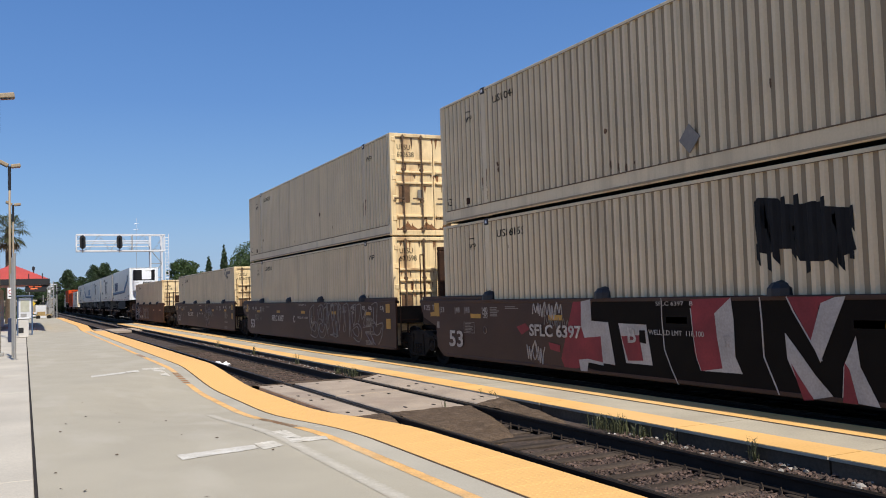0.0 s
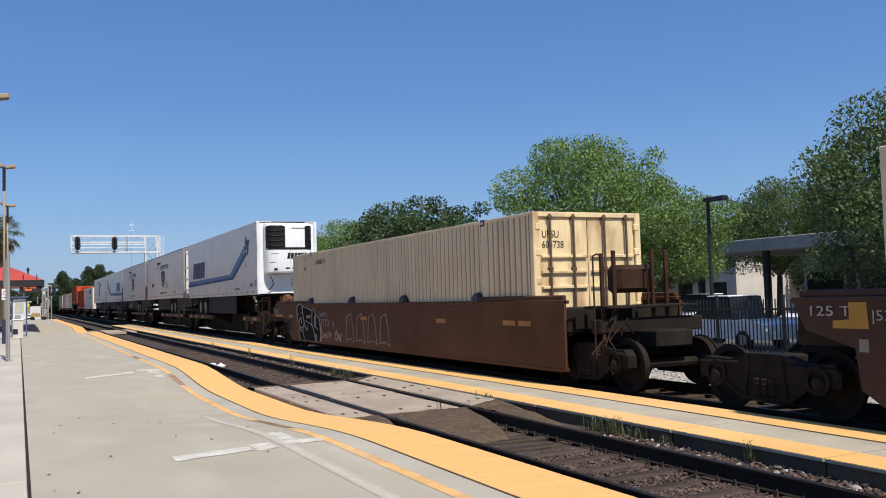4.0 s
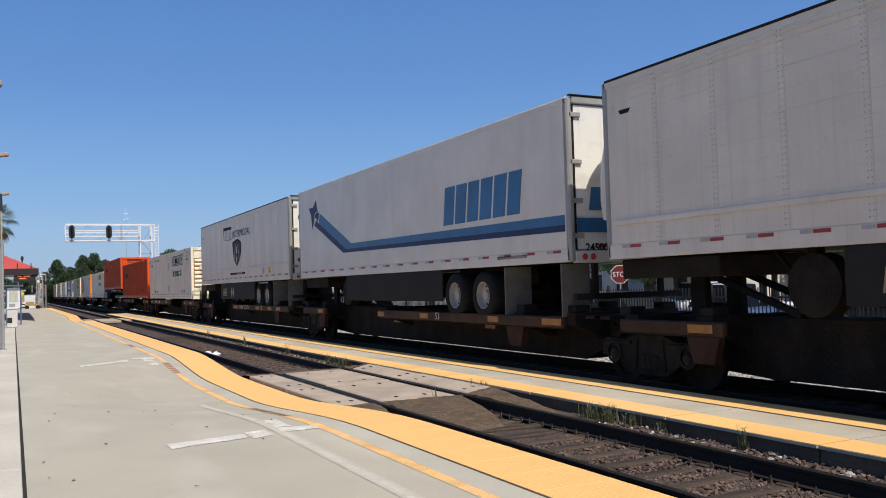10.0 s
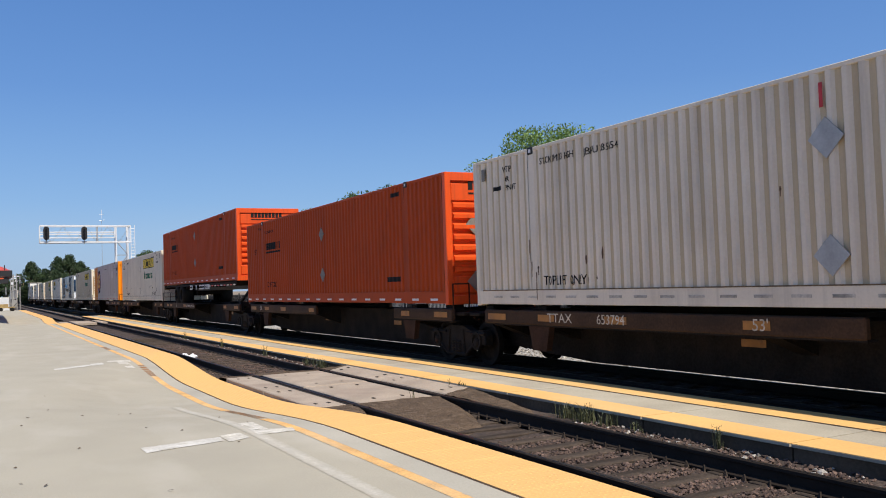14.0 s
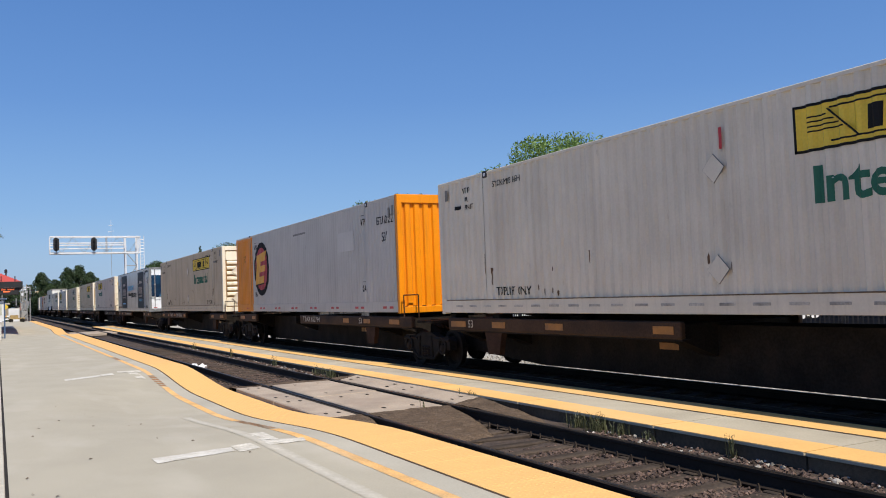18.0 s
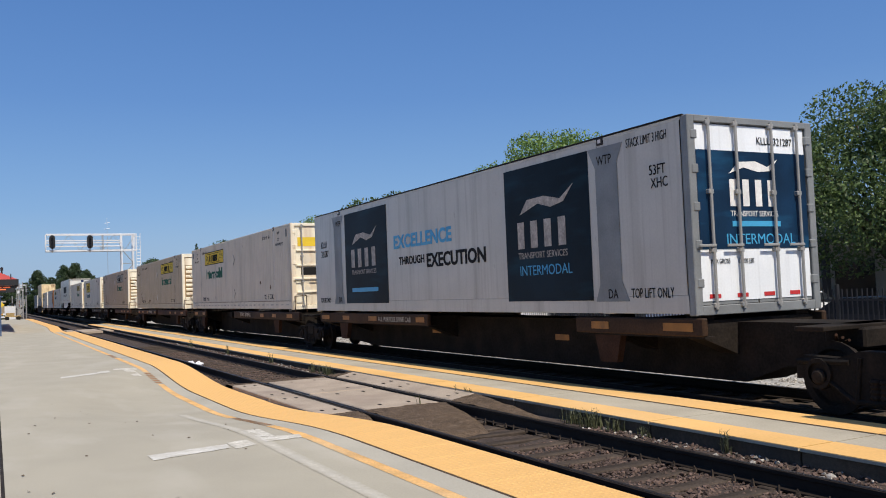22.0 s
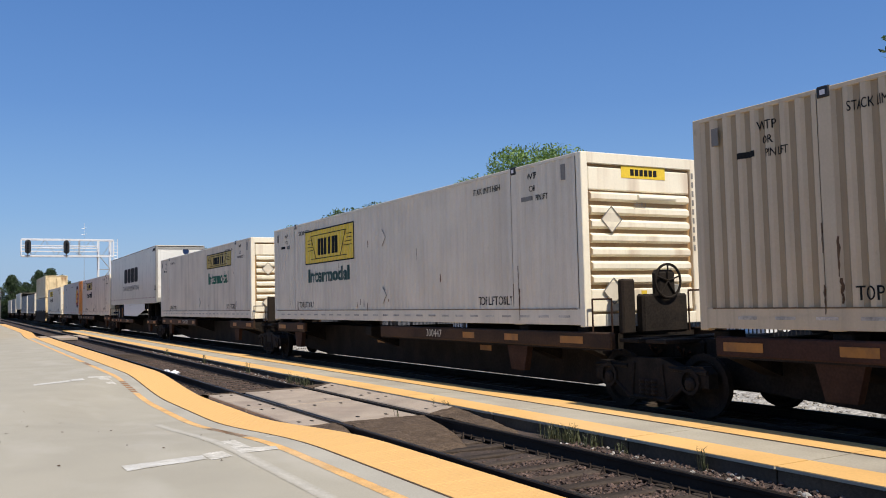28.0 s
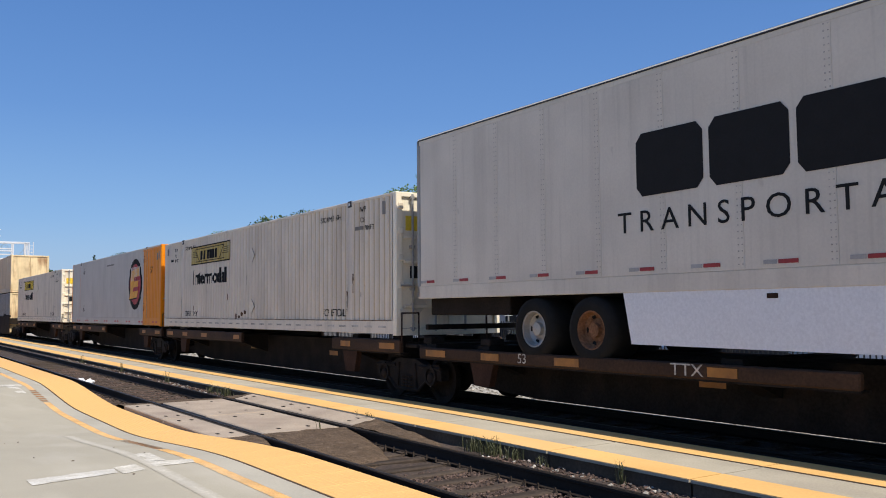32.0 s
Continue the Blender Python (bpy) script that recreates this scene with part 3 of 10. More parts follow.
def bed(name, x0, x1, z, mat, parent, rough=0.05, y0=-30.0, y1=120.0, step=0.5):
    """A ballast bed with an uneven surface."""
    g = Geo()
    nx = max(4, int((x1 - x0) / 0.25))
    ny = int((y1 - y0) / step)
    vs = []
    for j in range(ny + 1):
        y = y0 + (y1 - y0) * j / ny
        for i in range(nx + 1):
            x = x0 + (x1 - x0) * i / nx
            vs.append((x, y, z + rough * noise.noise(Vector((x * 2.3, y * 2.3, z)))))
    k = nx + 1
    g.add(vs, [(j * k + i, j * k + i + 1, j * k + k + i + 1, j * k + k + i) for j in range(ny) for i in range(nx)])
    g.add([(x0, y1, z), (x1, y1, z), (x1, 700, z), (x0, 700, z)], [(0, 1, 2, 3)])
    return part(name, g, mat, parent, mended=False)


bed("ballast_bed", 4.10, 7.08, -0.20, BALLAST, near_track)
bed("ballast_shoulder", 6.66, 7.06, -0.085, BALLAST, near_track)
bed("ballast_bed", 8.75, 11.3, TRAIN_Z - 0.2, DARK_BALLAST, train_track, step=1.0)
yard = bed("gravel_strip", 11.25, 17.4, -0.05, GREY_BALLAST, None, rough=0.07, step=1.0)
tagged(yard, "pale grey gravel strip beyond the track", "gravel", kind="stuff")

# sleepers, tie plates, spikes
for j in range(70):
    y = 3.2 + j * 0.53
    if 12.2 < y < 17.9:
        continue
    g = lambda: Geo().box(-1.30, 1.30, -0.1, 0.1, -0.1, 0.0, 0.012)
    o = shared("sleeper", ("sleeper", j % 3), g, TIE, near_track)
    o.location = (NEAR_X + random.uniform(-0.03, 0.03), y, -0.172 + random.uniform(-0.012, 0.008))
    o.rotation_euler = (random.uniform(-0.02, 0.02), 0, random.uniform(-0.03, 0.03))
    for s in (-1, 1):
        p = shared("tie_plate", "tie_plate", lambda: Geo().box(-0.14, 0.14, -0.085, 0.085, 0, 0.016, 0.006), TIE, near_track)
        p.location = (NEAR_X + s * GAUGE, y, -0.178)
        if y < 12 and s > 0:
            for dy in (-0.15, 0.15):
                k = shared("rail_anchor", "rail_anchor", lambda: Geo().add([(x, y, z) for x in (-0.008, 0.008) for y, z in ((-0.026, 0), (0.026, 0), (0.016, 0.03), (0.0, 0.065), (-0.018, 0.028))],
                                                                         [(0, 1, 2, 3, 4), (5, 6, 7, 8, 9), (0, 1, 6, 5), (1, 2, 7, 6), (2, 3, 8, 7), (3, 4, 9, 8), (4, 0, 5, 9)]), TIE, near_track)
                k.location = (NEAR_X + s * GAUGE - s * 0.12, y + dy + random.uniform(-0.03, 0.03), -0.172)
                k.rotation_euler = (random.uniform(-0.2, 0.2), 0.15 * s, random.uniform(-0.5, 0.5))
for j in range(60):
    o = shared("sleeper", "train_sleeper", lambda: Geo().box(-1.30, 1.30, -0.115, 0.115, -0.1, 0.0, 0.012), DARK_BALLAST, train_track)
    o.location = (TRAIN_X, 4 + j * 0.6, TRAIN_Z - 0.165)


def stones(name, count, box, z, size, mat, parent, keep=None):
    """Loose broken stones: squashed, cornered lumps."""
    rng = np.random.default_rng(len(name) + count)
    base = np.array([(1, 0, 0), (-1, 0, 0), (0, 1, 0), (0, -1, 0), (0, 0, 1), (0, 0, -1)], float)
    tri = [(0, 2, 4), (2, 1, 4), (1, 3, 4), (3, 0, 4), (2, 0, 5), (1, 2, 5), (3, 1, 5), (0, 3, 5)]
    vs, fs = [], []
    for _ in range(count):
        x, y = rng.uniform(box[0], box[1]), box[2] + (box[3] - box[2]) * rng.random() ** 1.4
        if keep and not keep(x, y):
            continue
        s = size * rng.uniform(0.5, 1.25)
        e = Euler(rng.uniform(0, 6.28, 3)).to_matrix()
        k = len(vs)
        for p in base * rng.uniform(0.6, 1.2, (6, 1)):
            q = e @ Vector(p * s)
            vs.append((x + q.x, y + q.y, z + q.z * 0.75 + s * 0.2))
        fs += [(a + k, b + k, c + k) for a, b, c in tri]
    me = bpy.data.meshes.new(name)
    me.from_pydata(vs, [], fs)
    me.update()
    ob = part(name, me, mat, parent)
    return ob


open_track = lambda x, y: not (9.2 < y < 18.6) and abs(abs(x - NEAR_X) - GAUGE) > 0.06 and (abs((y - 3.2 + 0.265) % 0.53 - 0.265) > 0.11 or abs(x - NEAR_X) > 1.3 or (x * 977 + y * 331) % 1 < 0.15)
tagged(stones("ballast_stones", 26000, (4.36, 6.6, 3.5, 34), -0.192, 0.030, STONE, near_track, open_track), "loose brown ballast stones", kind="stuff")
tagged(stones("ballast_shoulder_stones", 3600, (6.56, 7.05, 3.0, 40), -0.078, 0.032, STONE, near_track, lambda x, y: not (9.2 < y < 18.6)), "brown stones heaped against the island", kind="stuff")
tagged(stones("pale_stones", 260, (6.66, 7.05, 3.0, 40), -0.07, 0.032, PALE_STONE, near_track, lambda x, y: not (9.2 < y < 18.6)), "pale stones along the island", kind="stuff")
tagged(stones("gravel_stones", 6000, (11.3, 15.5, 6, 40), -0.045, 0.04, PALE_STONE, train_track), "pale gravel stones", kind="stuff")

crossing = thing("pedestrian_crossing", "concrete panel walkway over the near track with asphalt ramps", "crossing", kind="structure")
for x0, x1 in ((4.345, 4.87), (5.10, 6.36), (6.60, 7.015)):
    for y0, y1 in ((12.45, 15.13), (15.16, 17.85)):
        lift_ = random.uniform(-0.006, 0.004)
        g = Geo().box(x0, x1, y0, y1, -0.16, lift_, 0.015)
        if x0 > 6.5:
            # the last panel climbs to the island's edge
            g.v = [(x, y, z + 0.075 * (x - x0) / (x1 - x0)) for x, y, z in g.v]
        part("concrete_panel", g, PANEL, crossing)
        for fx in (0.3, 0.7):
            for fy in (0.14, 0.86):
                x, y = x0 + (x1 - x0) * fx, y0 + (y1 - y0) * fy
                h = shared("lifting_hole", "lifting_hole", lambda: Geo().box(-0.022, 0.022, -0.05, 0.05, 0, 0.006, 0.002), SEAM, crossing)
                h.location = (x, y, 0.001 + (0.075 * (x - x0) / (x1 - x0) if x0 > 6.5 else 0.0))
g = Geo()
for x0, x1 in ((4.87, 4.945), (6.515, 6.60)):
    g.box(x0, x1, 12.45, 17.85, -0.1, -0.012)
part("rubber_filler", g, SEAM, crossing)


def ramp_patch(ends, y0, top, low, seed, rise=0.0):
    """Asphalt that falls away from the panels in a rounded tongue; ends: (x, where it runs out)."""
    g = Geo()
    nx, ny = 22, 26
    x0, x1 = ends[0][0], ends[-1][0]
    rows = []
    for i in range(nx + 1):
        x = x0 + (x1 - x0) * i / nx
        for (xa, ya), (xb, yb) in zip(ends, ends[1:]):
            if xa <= x <= xb + 1e-6:
                rows.append((x, ya + (yb - ya) * ease(xa, xb, x) + 0.12 * noise.noise(Vector((x * 7, seed, 0)))))
                break
    vs = []
    for j in range(ny + 1):
        s = j / ny
        for x, y1 in rows:
            y = y0 + (y1 - y0) * s
            z = top + rise * (x - x0) / (x1 - x0) * (1 - s) + (low - top) * s ** 3.0 + 0.016 * noise.noise(Vector((x * 5, y * 5, seed))) + 0.008 * noise.noise(Vector((x * 17, y * 17, seed)))
            vs.append((x, y, z))
    k = nx + 1
    g.add(vs, [(j * k + i, j * k + i + 1, j * k + k + i + 1, j * k + k + i) for j in range(ny) for i in range(nx)])
    part("asphalt_ramp", g, ASPHALT, crossing, "crumbling dark asphalt ramp")


ramp_patch([(5.03, 9.75), (5.6, 9.9), (6.0, 10.2), (6.28, 10.9), (6.41, 12.1)], 12.45, -0.004, -0.21, 1.0)
ramp_patch([(6.56, 9.55), (6.72, 9.6), (6.9, 10.1), (7.04, 11.2)], 12.45, 0.0, -0.12, 2.0, 0.075)
ramp_patch([(4.34, 10.6), (4.6, 10.9), (4.93, 11.6)], 12.45, -0.006, -0.16, 3.0)
ramp_patch([(5.03, 19.2), (5.7, 19.4), (6.41, 18.9)], 17.85, -0.004, -0.21, 4.0)
ramp_patch([(6.56, 19.0), (7.04, 18.8)], 17.85, 0.0, -0.12, 5.0, 0.075)
ramp_patch([(4.34, 18.8), (4.93, 18.7)], 17.85, -0.006, -0.16, 6.0)
# the second walkway, farther along
g = Geo()
for x0, x1 in ((4.345, 4.87), (5.10, 6.36), (6.60, 7.015)):
    g.box(x0, x1, 60.5, 66.0, -0.16, 0.0, 0.015)
far_crossing = part("far_crossing", g, PANEL)
tagged(far_crossing, "second concrete panel walkway over the near track", "crossing", kind="structure")

# yellow tactile tiles with raised domes along the near edge
TILE, WIDE = 0.61, 0.765


def tactile_tile(domes):
    g = Geo().box(0.003, WIDE - 0.003, 0.003, TILE - 0.003, -0.010, 0.006, 0.002)
    if domes:
        n = 10
        for i in range(12):
            for j in range(n):
                x, y = (i + 0.5) * WIDE / 12, (j + 0.5) * TILE / n
                r = 0.0125
                g.add([(x - r, y - r, 0.006), (x + r, y - r, 0.006), (x + r, y + r, 0.006), (x - r, y + r, 0.006), (x - r * .55, y - r * .55, 0.009),
                       (x + r * .55, y - r * .55, 0.009), (x + r * .55, y + r * .55, 0.009), (x - r * .55, y + r * .55, 0.009)],
                      [(0, 1, 5, 4), (1, 2, 6, 5), (2, 3, 7, 6), (3, 0, 4, 7), (4, 5, 6, 7)])
    return g


def tactile_rows():
    j = 0
    y = -12.0
    while y < 122:
        domes = 3 < y < 24
        o = shared("tactile_tile", ("tactile", domes), lambda: tactile_tile(domes), TACTILE, platform)
        z0, z1 = platform_z(4, y), platform_z(4, y + TILE)
        o.location = (3.565, y, z0)
        o.rotation_euler = (math.atan2(z1 - z0, TILE), 0, 0)
        y += TILE
        j += 1

# ---- the train ----
MOVING = []


def travel(t):
    """How far the train has come along the track, in metres."""
    return -12.4734 * t + 0.00282 * (t - 16) ** 2


def rolling(name, label, category, front, z, group=""):
    """A thing that moves with the train; its origin is at its near end, on the track's centre line."""
    ob = thing(name, label, category, (TRAIN_X, front + travel(0), z), group)
    MOVING.append((ob, front, z))
    return ob


L, W, H = 16.15, 2.59, 2.90
SX = -W / 2


FOLD = (0.30, 0.47, 0.81)
FOLDED = {}


def corrugated(y0, y1, z0, z1, waves, depth, x):
    """A vertical sheet at x, folded in trapezoids."""
    g = Geo()
    p = (y1 - y0) / waves
    line = []
    s = 1 if x < 0 else -1
    for i in range(waves):
        a = y0 + i * p
        line += [(a, 0), (a + p * FOLD[0], 0), (a + p * FOLD[1], depth), (a + p * FOLD[2], depth)]
    line.append((y1, 0))
    vs = [(x + s * d, y, z) for z in (z0, z1) for y, d in line]
    n = len(line)
    return g.add(vs, [(i, i + 1, n + i + 1, n + i) for i in range(n - 1)])


def side_shape(g, outline, depth=0.004, x=SX):
    """A flat shape on the side that faces the platform; outline in (distance from the near end, height)."""
    return g.slab(outline, lambda y, z, w: (x - 0.004 - w, y, z), depth)


def end_shape(g, outline, depth=0.004, y=0.0):
    return g.slab(outline, lambda x, z, w: (x, y - 0.004 - w, z), depth)


def rect(a, b, c, d):
    return [(a, b), (c, b), (c, d), (a, d)]


def side_text(parent, text, size, mat, y, z, stretch=1.0, x=SX, bold=0.0, slant=0.0):
    return words(text, size, mat, parent, (x - 0.006, y, z), "side", stretch, bold=bold, slant=slant)


def end_text(parent, text, size, mat, x, z, y=0.0, stretch=1.0, bold=0.0):
    return words(text, size, mat, parent, (x, y - 0.006, z), "end", stretch, bold=bold)


def mark_blocks(parent, y, z, width, height, mat, count, lean=0.15, gap=0.16, name="brand_mark", x=SX):
    """A maker's mark as plain leaning blocks, y: far end where the mark begins; it runs to the near end."""
    w = width / count
    for i in range(count):
        a, b = y - i * w, y - (i + 1) * w + w * gap
        part("brand_block", side_shape(Geo(), [(a, z), (b, z), (b - height * lean, z + height), (a - height * lean, z + height)], x=x), mat, parent)


def end_blocks(parent, x, z, width, height, mat, count, lean=0.0, gap=0.2, y=0.0):
    w = width / count
    for i in range(count):
        a, b = x + i * w, x + (i + 1) * w - w * gap
        part("brand_block", end_shape(Geo(), [(a, z), (b, z), (b + height * lean, z + height), (a + height * lean, z + height)], y=y), mat, parent)


def placard(parent, y, z, mat, r=0.19):
    part("placard", side_shape(Geo(), [(y - r, z), (y, z - r), (y + r, z), (y, z + r)], 0.012), mat, parent)


def end_placard(parent, x, z, mat, r=0.2, y=0.0):
    part("placard", end_shape(Geo(), [(x - r, z), (x, z - r), (x + r, z), (x, z + r)], 0.012, y), mat, parent)


def container(name, label, front, z, mat, waves=72, depth=0.034, near="ribs", plain=False, post_mat=None, end_mat=None, group="containers on the train", posts=(2.0, 14.05),
              far_end=None, h=H, band=0.30, trough_mat=None):
    """A 53-foot box: frame, folded sides, roof, near end with pressed ribs or doors."""
    c = rolling(name, label, "container", front, z, group)
    pm, em = post_mat or mat, end_mat or mat
    FOLDED[c.name] = (waves, depth, posts, h, band)
    gx = SX
    for s in (-1, 1):
        x = s * W / 2
        cuts = [0.16, posts[0] - 0.10, posts[0] + 0.10, posts[1] - 0.10, posts[1] + 0.10, L - 0.16] if posts else [0.16, L - 0.16]
        key = ("side", waves, depth, s, posts, h, band)

        def sides(s=s, x=x, cuts=cuts):
            g = Geo()
            for a, b in zip(cuts[::2], cuts[1::2]):
                n = max(2, round(waves * (b - a) / L))
                q = corrugated(a, b, band, h - 0.055, n, depth, x)
                g.add(q.v, q.f)
            return g
        q = shared("side_panel", key, sides, mat, c)
        if trough_mat and len(q.data.materials) < 2:
            # troughs and far-facing slopes get a darker paint: dust plus painted shade
            q.data.materials.append(trough_mat)
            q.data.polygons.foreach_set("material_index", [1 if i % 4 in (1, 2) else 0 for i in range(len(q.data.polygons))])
        shared("bottom_rail", ("brail", s, h, band), lambda: Geo().box(min(x, x - s * 0.05), max(x, x - s * 0.05), 0.12, L - 0.12, 0.03, band, 0.006), mat, c)
        shared("top_rail", ("trail", s, h), lambda: Geo().box(min(x, x - s * 0.07), max(x, x - s * 0.07), 0.12, L - 0.12, h - 0.06, h, 0.008), mat, c)
        for y in posts or ():
            shared("lifting_post", ("lpost", s, y, h), lambda: Geo().box(min(x - s * 0.004, x - s * 0.1), max(x - s * 0.004, x - s * 0.1), y - 0.10, y + 0.10, 0.02, h - 0.01, 0.008), mat, c)
            shared("corner_casting", ("cast", s, y, h), lambda: Geo().box(min(x + s * 0.012, x - s * 0.15), max(x + s * 0.012, x - s * 0.15), y - 0.085, y + 0.085, h - 0.125, h + 0.015, 0.012), DARK_STEEL, c)
            shared("casting_slot", ("cslot", s, y, h), lambda: Geo().box(min(x + s * 0.013, x + s * 0.016), max(x + s * 0.013, x + s * 0.016), y - 0.035, y + 0.035, h - 0.09, h - 0.03), SILVER_TAPE, c)
    for s in (-1, 1):
        x = s * W / 2
        for y0, y1, m in ((0.0, 0.15, em), (L - 0.15, L, far_end or mat)):
            shared("corner_post", ("cpost", s, y0, h), lambda: Geo().box(min(x, x - s * 0.14), max(x, x - s * 0.14), y0, y1, 0.0, h, 0.012), m, c)
    shared("roof", ("roof", h), lambda: Geo().box(SX + 0.02, -SX - 0.02, 0.05, L - 0.05, h - 0.03, h - 0.006), mat, c)
    shared("floor_frame", ("floor", h), lambda: Geo().box(SX + 0.05, -SX - 0.05, 0.05, L - 0.05, 0.04, 0.18), GRIME, c)
    shared("far_wall", ("far", h), lambda: Geo().box(SX + 0.1, -SX - 0.1, L - 0.08, L - 0.03, 0.1, h - 0.05), far_end or mat, c)
    if near == "ribs":
        shared("end_wall", ("endwall", h), lambda: Geo().box(SX + 0.12, -SX - 0.12, 0.075, 0.11, 0.05, h - 0.02), END_RECESS if em is OFF_WHITE_END else em, c)
        shared("end_header", ("eh", h), lambda: Geo().box(SX + 0.13, -SX - 0.13, 0.0, 0.09, h - 0.19, h, 0.01), em, c)
        shared("end_sill", ("es", h), lambda: Geo().box(SX + 0.13, -SX - 0.13, 0.0, 0.09, 0.0, 0.2, 0.01), em, c)
        part("head_panel", kept(("hp", h, em.name), lambda: _m(Geo().box(SX + 0.16, -SX - 0.16, 0.028, 0.08, 2.27, h - 0.24, 0.02), em)), em, c)
        for i in range(7):
            zc = 2.17 - i * 0.233
            r = shared("pressed_rib", ("rib", h), lambda: Geo().add(
                [(x, y, z) for x in (SX + 0.2, -SX - 0.2) for y, z in ((0.076, 0.082), (0.002, 0.035), (0.002, -0.045), (0.076, -0.082))],
                [(0, 1, 5, 4), (1, 2, 6, 5), (2, 3, 7, 6), (0, 3, 2, 1), (4, 5, 6, 7)]), em, c)
            r.location = (0, 0, zc)
        shared("foot_panel", ("fp", h), lambda: Geo().box(SX + 0.16, -SX - 0.16, 0.03, 0.08, 0.24, 0.62, 0.02), em, c)
        shared("vent_box", ("vent", h), lambda: Geo().box(0.55, 0.80, -0.02, 0.06, 0.38, 0.68, 0.015), GREY_MARK, c)
        shared("data_plate", ("plate", h), lambda: Geo().box(0.28, 0.46, 0.005, 0.05, 0.4, 0.58), GREY_MARK, c)
        shared("document_tube", ("tube", h), lambda: Geo().rod((-0.1, -0.01, 2.17), (0.75, -0.01, 2.17), 0.045, 10), em, c)
    elif near in ("doors", "flush doors"):
        doors(c, h, em, plain=plain, ribs=near == "doors")
    else:
        shared("end_wall", ("flatend", h), lambda: end_folds(h), em, c)
    return c


def end_folds(h):
    """An end sheet with upright folds."""
    g = Geo().box(SX + 0.12, -SX - 0.12, 0.0, 0.1, h - 0.22, h, 0.01).box(SX + 0.12, -SX - 0.12, 0.0, 0.1, 0.0, 0.16, 0.01)
    n = 9
    w = (W - 0.28) / n
    line = []
    for i in range(n):
        a = SX + 0.14 + i * w
        line += [(a, 0.08), (a + w * 0.3, 0.08), (a + w * 0.42, 0.03), (a + w * 0.88, 0.03)]
    line.append((-SX - 0.14, 0.08))
    k = len(line)
    return g.add([(x, y, z) for z in (0.1, h - 0.1) for x, y in line], [(i, i + 1, k + i + 1, k + i) for i in range(k - 1)])


def _m(g, mat):
    me = g.mesh("panel")
    fix(me)
    me.materials.append(mat)
    return me


BAR_RUST = material("rusty_locking_bar", (0.13, 0.085, 0.055, 1), 0.75, mottle=0.35, size=5, grain=0.2, spec=0.25)


def doors(c, h, em, bar=None, y=0.0, base=0.0, plain=False, ribs=True):
    """Two swing doors with four locking bars, hinges and handles."""
    bar = bar or (BAR_RUST if "cream" in em.name else None)
    top_ = shared("door_header", ("dhead", h, y), lambda: Geo().box(SX + 0.13, -SX - 0.13, y, y + 0.1, h - 0.1, h, 0.01), em, c)
    low_ = shared("door_sill", ("dsill", y), lambda: Geo().box(SX + 0.13, -SX - 0.13, y, y + 0.1, 0.0, 0.14, 0.01), em, c)
    top_.location.z = low_.location.z = base
    for s in (-1, 1):
        x0, x1 = (SX + 0.15, -0.008) if s < 0 else (0.008, -SX - 0.15)
        d = shared("door", ("door", s, h, y), lambda: Geo().box(x0, x1, y + 0.045, y + 0.09, 0.14, h - 0.1, 0.01), em, c)
        d.location.z = base
        if plain:
            continue
        for zz in ((0.5, 1.40, 1.70, 2.00) if "cream" in em.name else (0.55, 1.0, 1.45, 1.95)) if ribs else ():
            shared("door_rib", ("drib", s, h, zz, y), lambda: Geo().box(x0 + 0.04, x1 - 0.04, y - 0.008, y + 0.05, zz, zz + 0.06, 0.01), em, d)
        for fx in (0.32, 0.80):
            bx = x0 + (x1 - x0) * (fx if s > 0 else 1 - fx)
            shared("locking_bar", ("bar", bx, h, y, bar and bar.name), lambda: Geo().rod((bx, y - 0.02, 0.08), (bx, y - 0.02, h - 0.04), 0.024, 8), bar or STEEL, d)
            for zz in (0.1, 0.9, 1.75, h - 0.14):
                shared("bar_bracket", ("brk", bx, zz, y, bar and bar.name), lambda: Geo().box(bx - 0.05, bx + 0.05, y - 0.035, y + 0.045, zz, zz + 0.07, 0.01), bar or STEEL, d)
            shared("handle", ("hdl", bx, h, y, bar and bar.name), lambda: Geo().box(bx - 0.30, bx + 0.03, y - 0.055, y - 0.035, 0.98, 1.02, 0.006), bar or STEEL, d)
        for zz in (0.4, 0.95, 1.5, 2.05, 2.55):
            xx = x0 - 0.04 if s < 0 else x1 + 0.04
            shared("hinge", ("hng", s, zz, y), lambda: Geo().box(xx - 0.06, xx + 0.06, y - 0.015, y + 0.05, zz, zz + 0.13, 0.012), em, d)


# ---- running gear ----
TRUCK_BLACK = material("oily_truck_casting", (0.012, 0.0095, 0.0075, 1), 0.8, mottle=0.5, size=4, grain=0.4, stain=(0.022, 0.014, 0.010, 1), stain_amount=0.7, stain_size=(4, 4, 4), spec=0.2)


